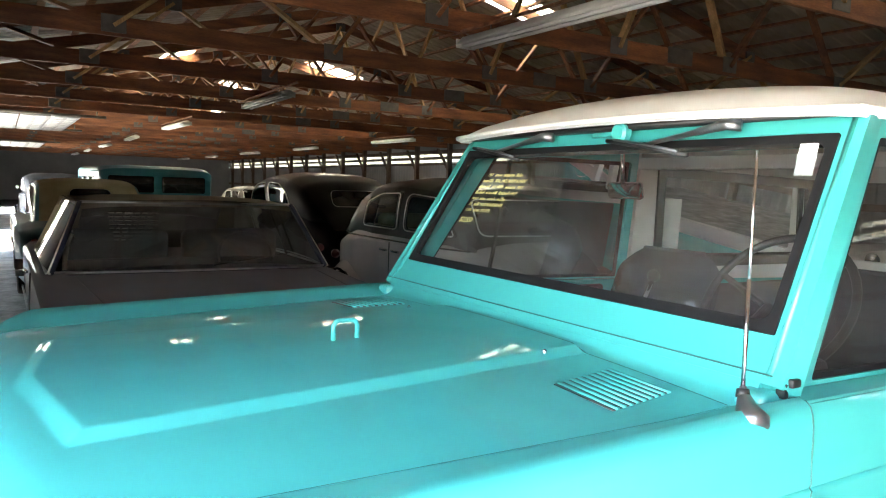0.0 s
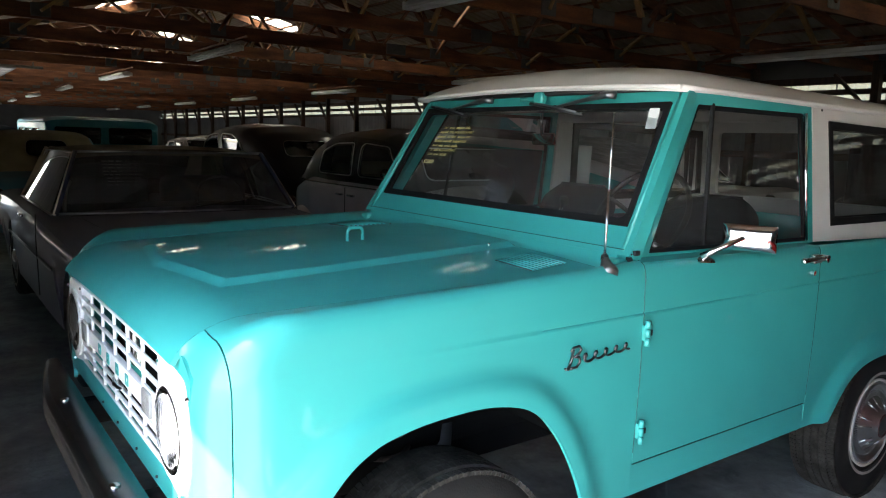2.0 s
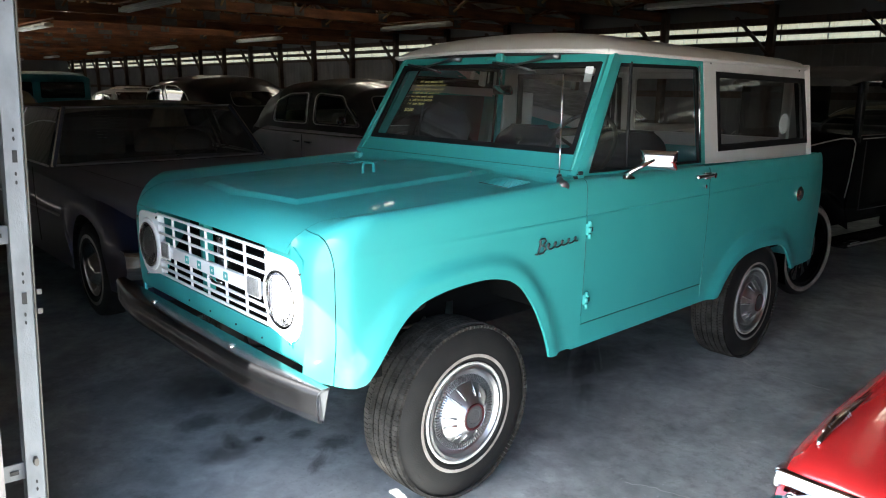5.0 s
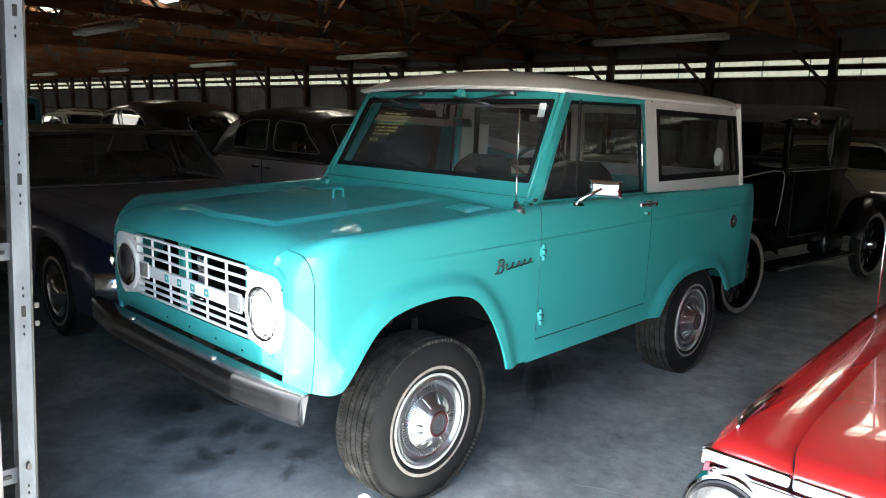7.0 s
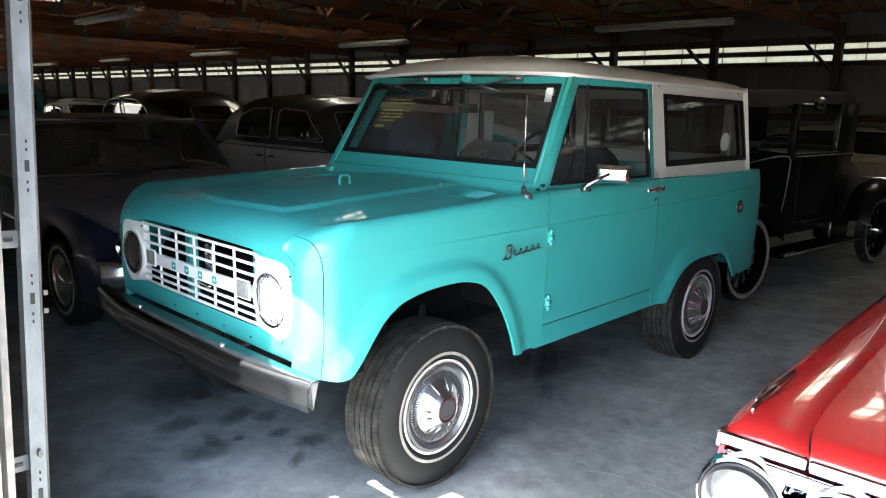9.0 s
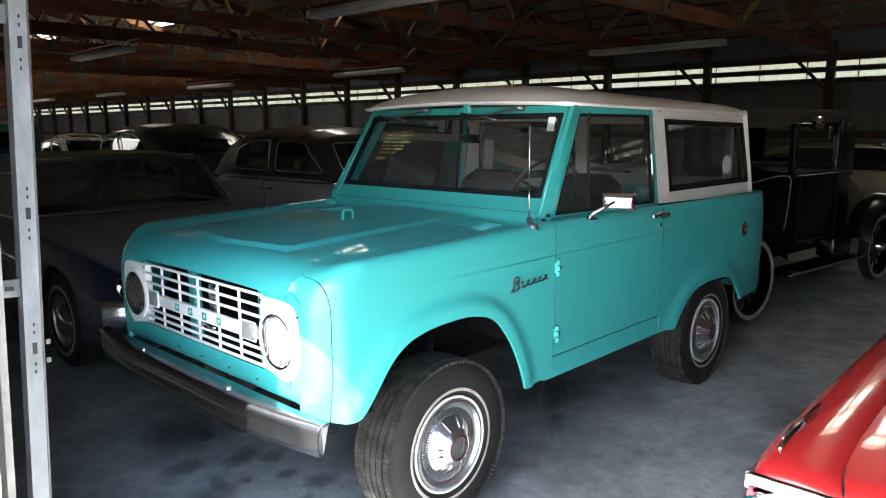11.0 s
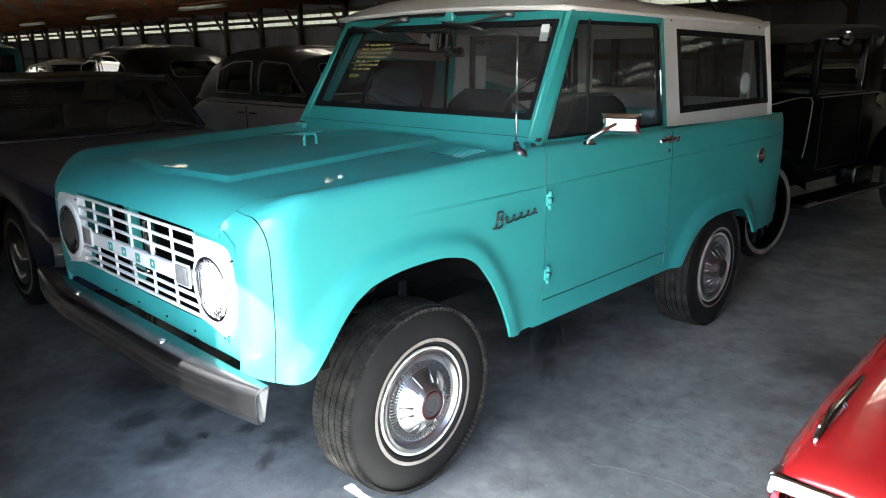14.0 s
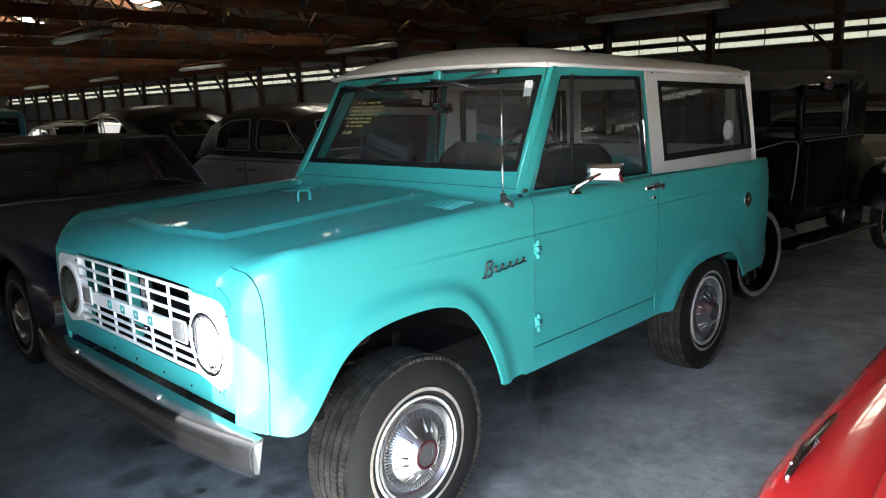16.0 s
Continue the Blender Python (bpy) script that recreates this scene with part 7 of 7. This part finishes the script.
    for k in range(7):
        part("grille_bar", bar((-0.48, -0.79, 0.656 + 0.03 * k), (0.48, -0.79, 0.656 + 0.03 * k), 0.02, 0.008), CHROME, car)
    part("grille_back", box((0, -0.74, 0.735), (1.75, 0.03, 0.24), r=0.01), BLACK, car)
    part("front_bumper", grid(31, 6, lambda i, j: (lerp(-0.98, 0.98, i / 30), -0.95 + 0.16 * abs(-1 + i / 15) ** 6 + (0.05, 0.0, -0.03, -0.03, 0.0, 0.05)[j], (0.545, 0.54, 0.51, 0.43, 0.40, 0.395)[j])), CHROME, car, solid=0.01)
    gt = lambda y: curve([(0.85, 0.92), (1.45, 1.30), (1.7, 1.345), (2.4, 1.36), (2.8, 1.28), (3.2, 0.92)], y)
    cabin(car, stations(0.85, 3.2, 0.07), 0.90, lambda y: curve([(0.85, 0.80), (1.6, 0.70), (3.2, 0.74)], y), gt, 4.0, RED, None, 0.10,
          [((1.08, 0.96), (1.46, 1.26), (2.55, 1.26), (2.75, 0.96))], ((-0.70, 0.95), (-0.60, 1.28), (0.60, 1.28), (0.70, 0.95)), ((-0.60, 0.98), (-0.52, 1.24), (0.52, 1.24), (0.60, 0.98)))
    ae = part("radio_aerial", tube([(-0.898, 0.50, 0.92), (-0.902, 0.50, 1.68)], 0.0038, 8), CHROME, car)
    part("aerial_base", lathe([(0, 0.02), (0.02, 0.014), (0.04, 0.006), (0.04, 0)], 16, "Z", (-0.898, 0.50, 0.925)), CHROME, ae)
    part("interior", box((0, 2.0, 0.85), (1.3, 1.5, 0.2), r=0.05), BLACK, car)
    return car


def parked(car, x, y, turn, label, category="car", group="stored cars"):
    car.matrix_basis = pose(x, y, 0, 0, 0, turn)
    return tagged(car, label, category, group)


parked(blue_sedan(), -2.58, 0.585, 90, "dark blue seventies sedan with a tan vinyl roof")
parked(forties_sedan("forties_sedan", GREY, 1.675, SHADEGREY, clear=True), -2.43, 3.33, 90, "grey forties sedan with a cabin shaded dark and bright window frames")
parked(forties_sedan("forties_sedan", BLACKCAR, 1.74), -10.55, 3.45, -90, "black forties sedan with rounded roof and rear window")
parked(touring_coupe(), -0.285, 4.11, -7.0, "tall black twenties coupe with white-walled tyres")
parked(red_hardtop(), 3.105, 0.30, 0, "red sixties car with chrome nose trim")
parked(saloon("convertible", PALEBLUE, TANCLOTH, 1.55, soft_top=True), -12.5, 0.50, -90, "pale blue convertible with a beige raised top")
parked(box_van(), -13.6, 1.95, 90, "teal panel van with a rounded roof", "van")
parked(saloon("fifties_sedan", PALECAR, None, 1.47), -14.4, 4.9, 90, "pale grey fifties sedan with chrome trim")
parked(forties_sedan("forties_sedan", DULLBLACK, 1.66), -23.5, 0.70, -90, "tall black forties sedan near the far door")
parked(saloon("fifties_sedan", DULLCREAM, DULLBLACK, 1.44), 1.4, 10.1, 90, "cream fifties sedan with a dark roof by the back wall")
parked(saloon("fifties_sedan", GREY, None, 1.5), -4.6, 10.1, 90, "dark grey fifties sedan by the back wall")
parked(saloon("fifties_sedan", MAROON, None, 1.5), -10.8, 10.1, 90, "maroon fifties sedan by the back wall")
parked(saloon("fifties_sedan", BLACKCAR, None, 1.5), -17.0, 10.0, 90, "black fifties sedan by the back wall")
parked(saloon("fifties_sedan", GREY, WHITE, 1.5), -20.5, 4.2, 90, "grey fifties sedan with a white roof")
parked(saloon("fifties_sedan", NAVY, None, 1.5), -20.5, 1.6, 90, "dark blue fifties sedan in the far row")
parked(saloon("fifties_sedan", MAROON, WHITE, 1.5), -27.0, 3.6, 90, "maroon fifties sedan with a white roof")
parked(saloon("fifties_sedan", CREAM, None, 1.5), -27.0, 9.4, 90, "cream fifties sedan in the far row")
parked(saloon("fifties_sedan", BLACKCAR, None, 1.5), -33.5, 3.0, 90, "black fifties sedan in the far row")

# ---- handwriting on the windshield ----
def writing():
    rnd = random.Random(5)
    # direction across the glass as read from in front, and down the glass
    o = Vector((-0.520, 0.877, 1.620)) + wnrm * 0.008
    ex, ez = Vector((1, 0, 0)), Vector((0, -0.50, -0.866))
    m = Matrix((ex, -ez, wnrm)).transposed().to_4x4()
    def written(text, x, down, size, name):
        c = bpy.data.curves.new("words", "FONT")
        c.body, c.size, c.shear, c.extrude, c.space_character, c.offset = text, size, 0.3, 0.0003, 0.95, -0.0001
        t = new(name, c)
        me = bpy.data.meshes.new_from_object(t)
        bpy.data.objects.remove(t)
        me.transform(Matrix.Translation(o + ex * x + ez * down) @ m @ Matrix.Diagonal((0.92, 1, 1, 1)))
        me.materials.append(INK)
        ob = new(name, me)
        ob.parent = frame_ob
        return ob
    def scrawl(x, down, w):
        """Words that cannot be read, or are not to be: a slanting run of strokes."""
        bm, px, pts = bmesh.new(), x, []
        while px < x + w:
            w_, tall = rnd.uniform(0.0055, 0.0085), rnd.choice((0.008, 0.008, 0.009, 0.013))
            for u, v in rnd.choice((((0, 0), (0.3, 1), (0.7, 0.9), (0.8, 0)), ((0.6, 0.9), (0.1, 0.7), (0.2, 0), (0.8, 0.2)), ((0, 0.9), (0.2, 0), (0.6, 0.1), (0.7, 0.9), (0.9, 0)))):
                pts.append(o + ex * (px + u * w_ + v * tall * 0.25) + ez * (down - v * tall + rnd.uniform(-0.001, 0.001)))
            px += w_
        tube(pts, 0.0008, 4, bm=bm)
        tp("handwritten_line", bm, INK, frame_ob, "line of yellow marker handwriting")
    lines = [(0.030, ("1967", 0.035, 0.055, 0.035)), (0.018, (0.055, "TEAL, NICE BODY & PAINT")), (0.014, (0.060, "ALL NEW", 0.050, "MAT")), (0.008, (0.050, 0.060, 0.050, "HALF")),
             (0.006, (0.035, 0.030, 0.040, 0.045)), (0.004, ("35,", 0.022, "MILES RUNS/DRIVES")), (0.002, ("CAN", 0.030, "DELIVER"))]
    for k, (x, words) in enumerate(lines):
        down = 0.010 + 0.0228 * k
        for w in words:
            if isinstance(w, str):
                ob = written(w, x, down + 0.004 * x, 0.0165, "handwritten_line")
                ob["label"] = "line of yellow marker handwriting"
                x = max(v.co.x for v in ob.data.vertices) - o.x + 0.012
            else:
                scrawl(x, down + 0.004 * x, w)
                x += w + 0.012
    ob = written("$23,850", -0.004, 0.188, 0.026, "price_writing")
    ob["label"] = "price in yellow marker"


writing()
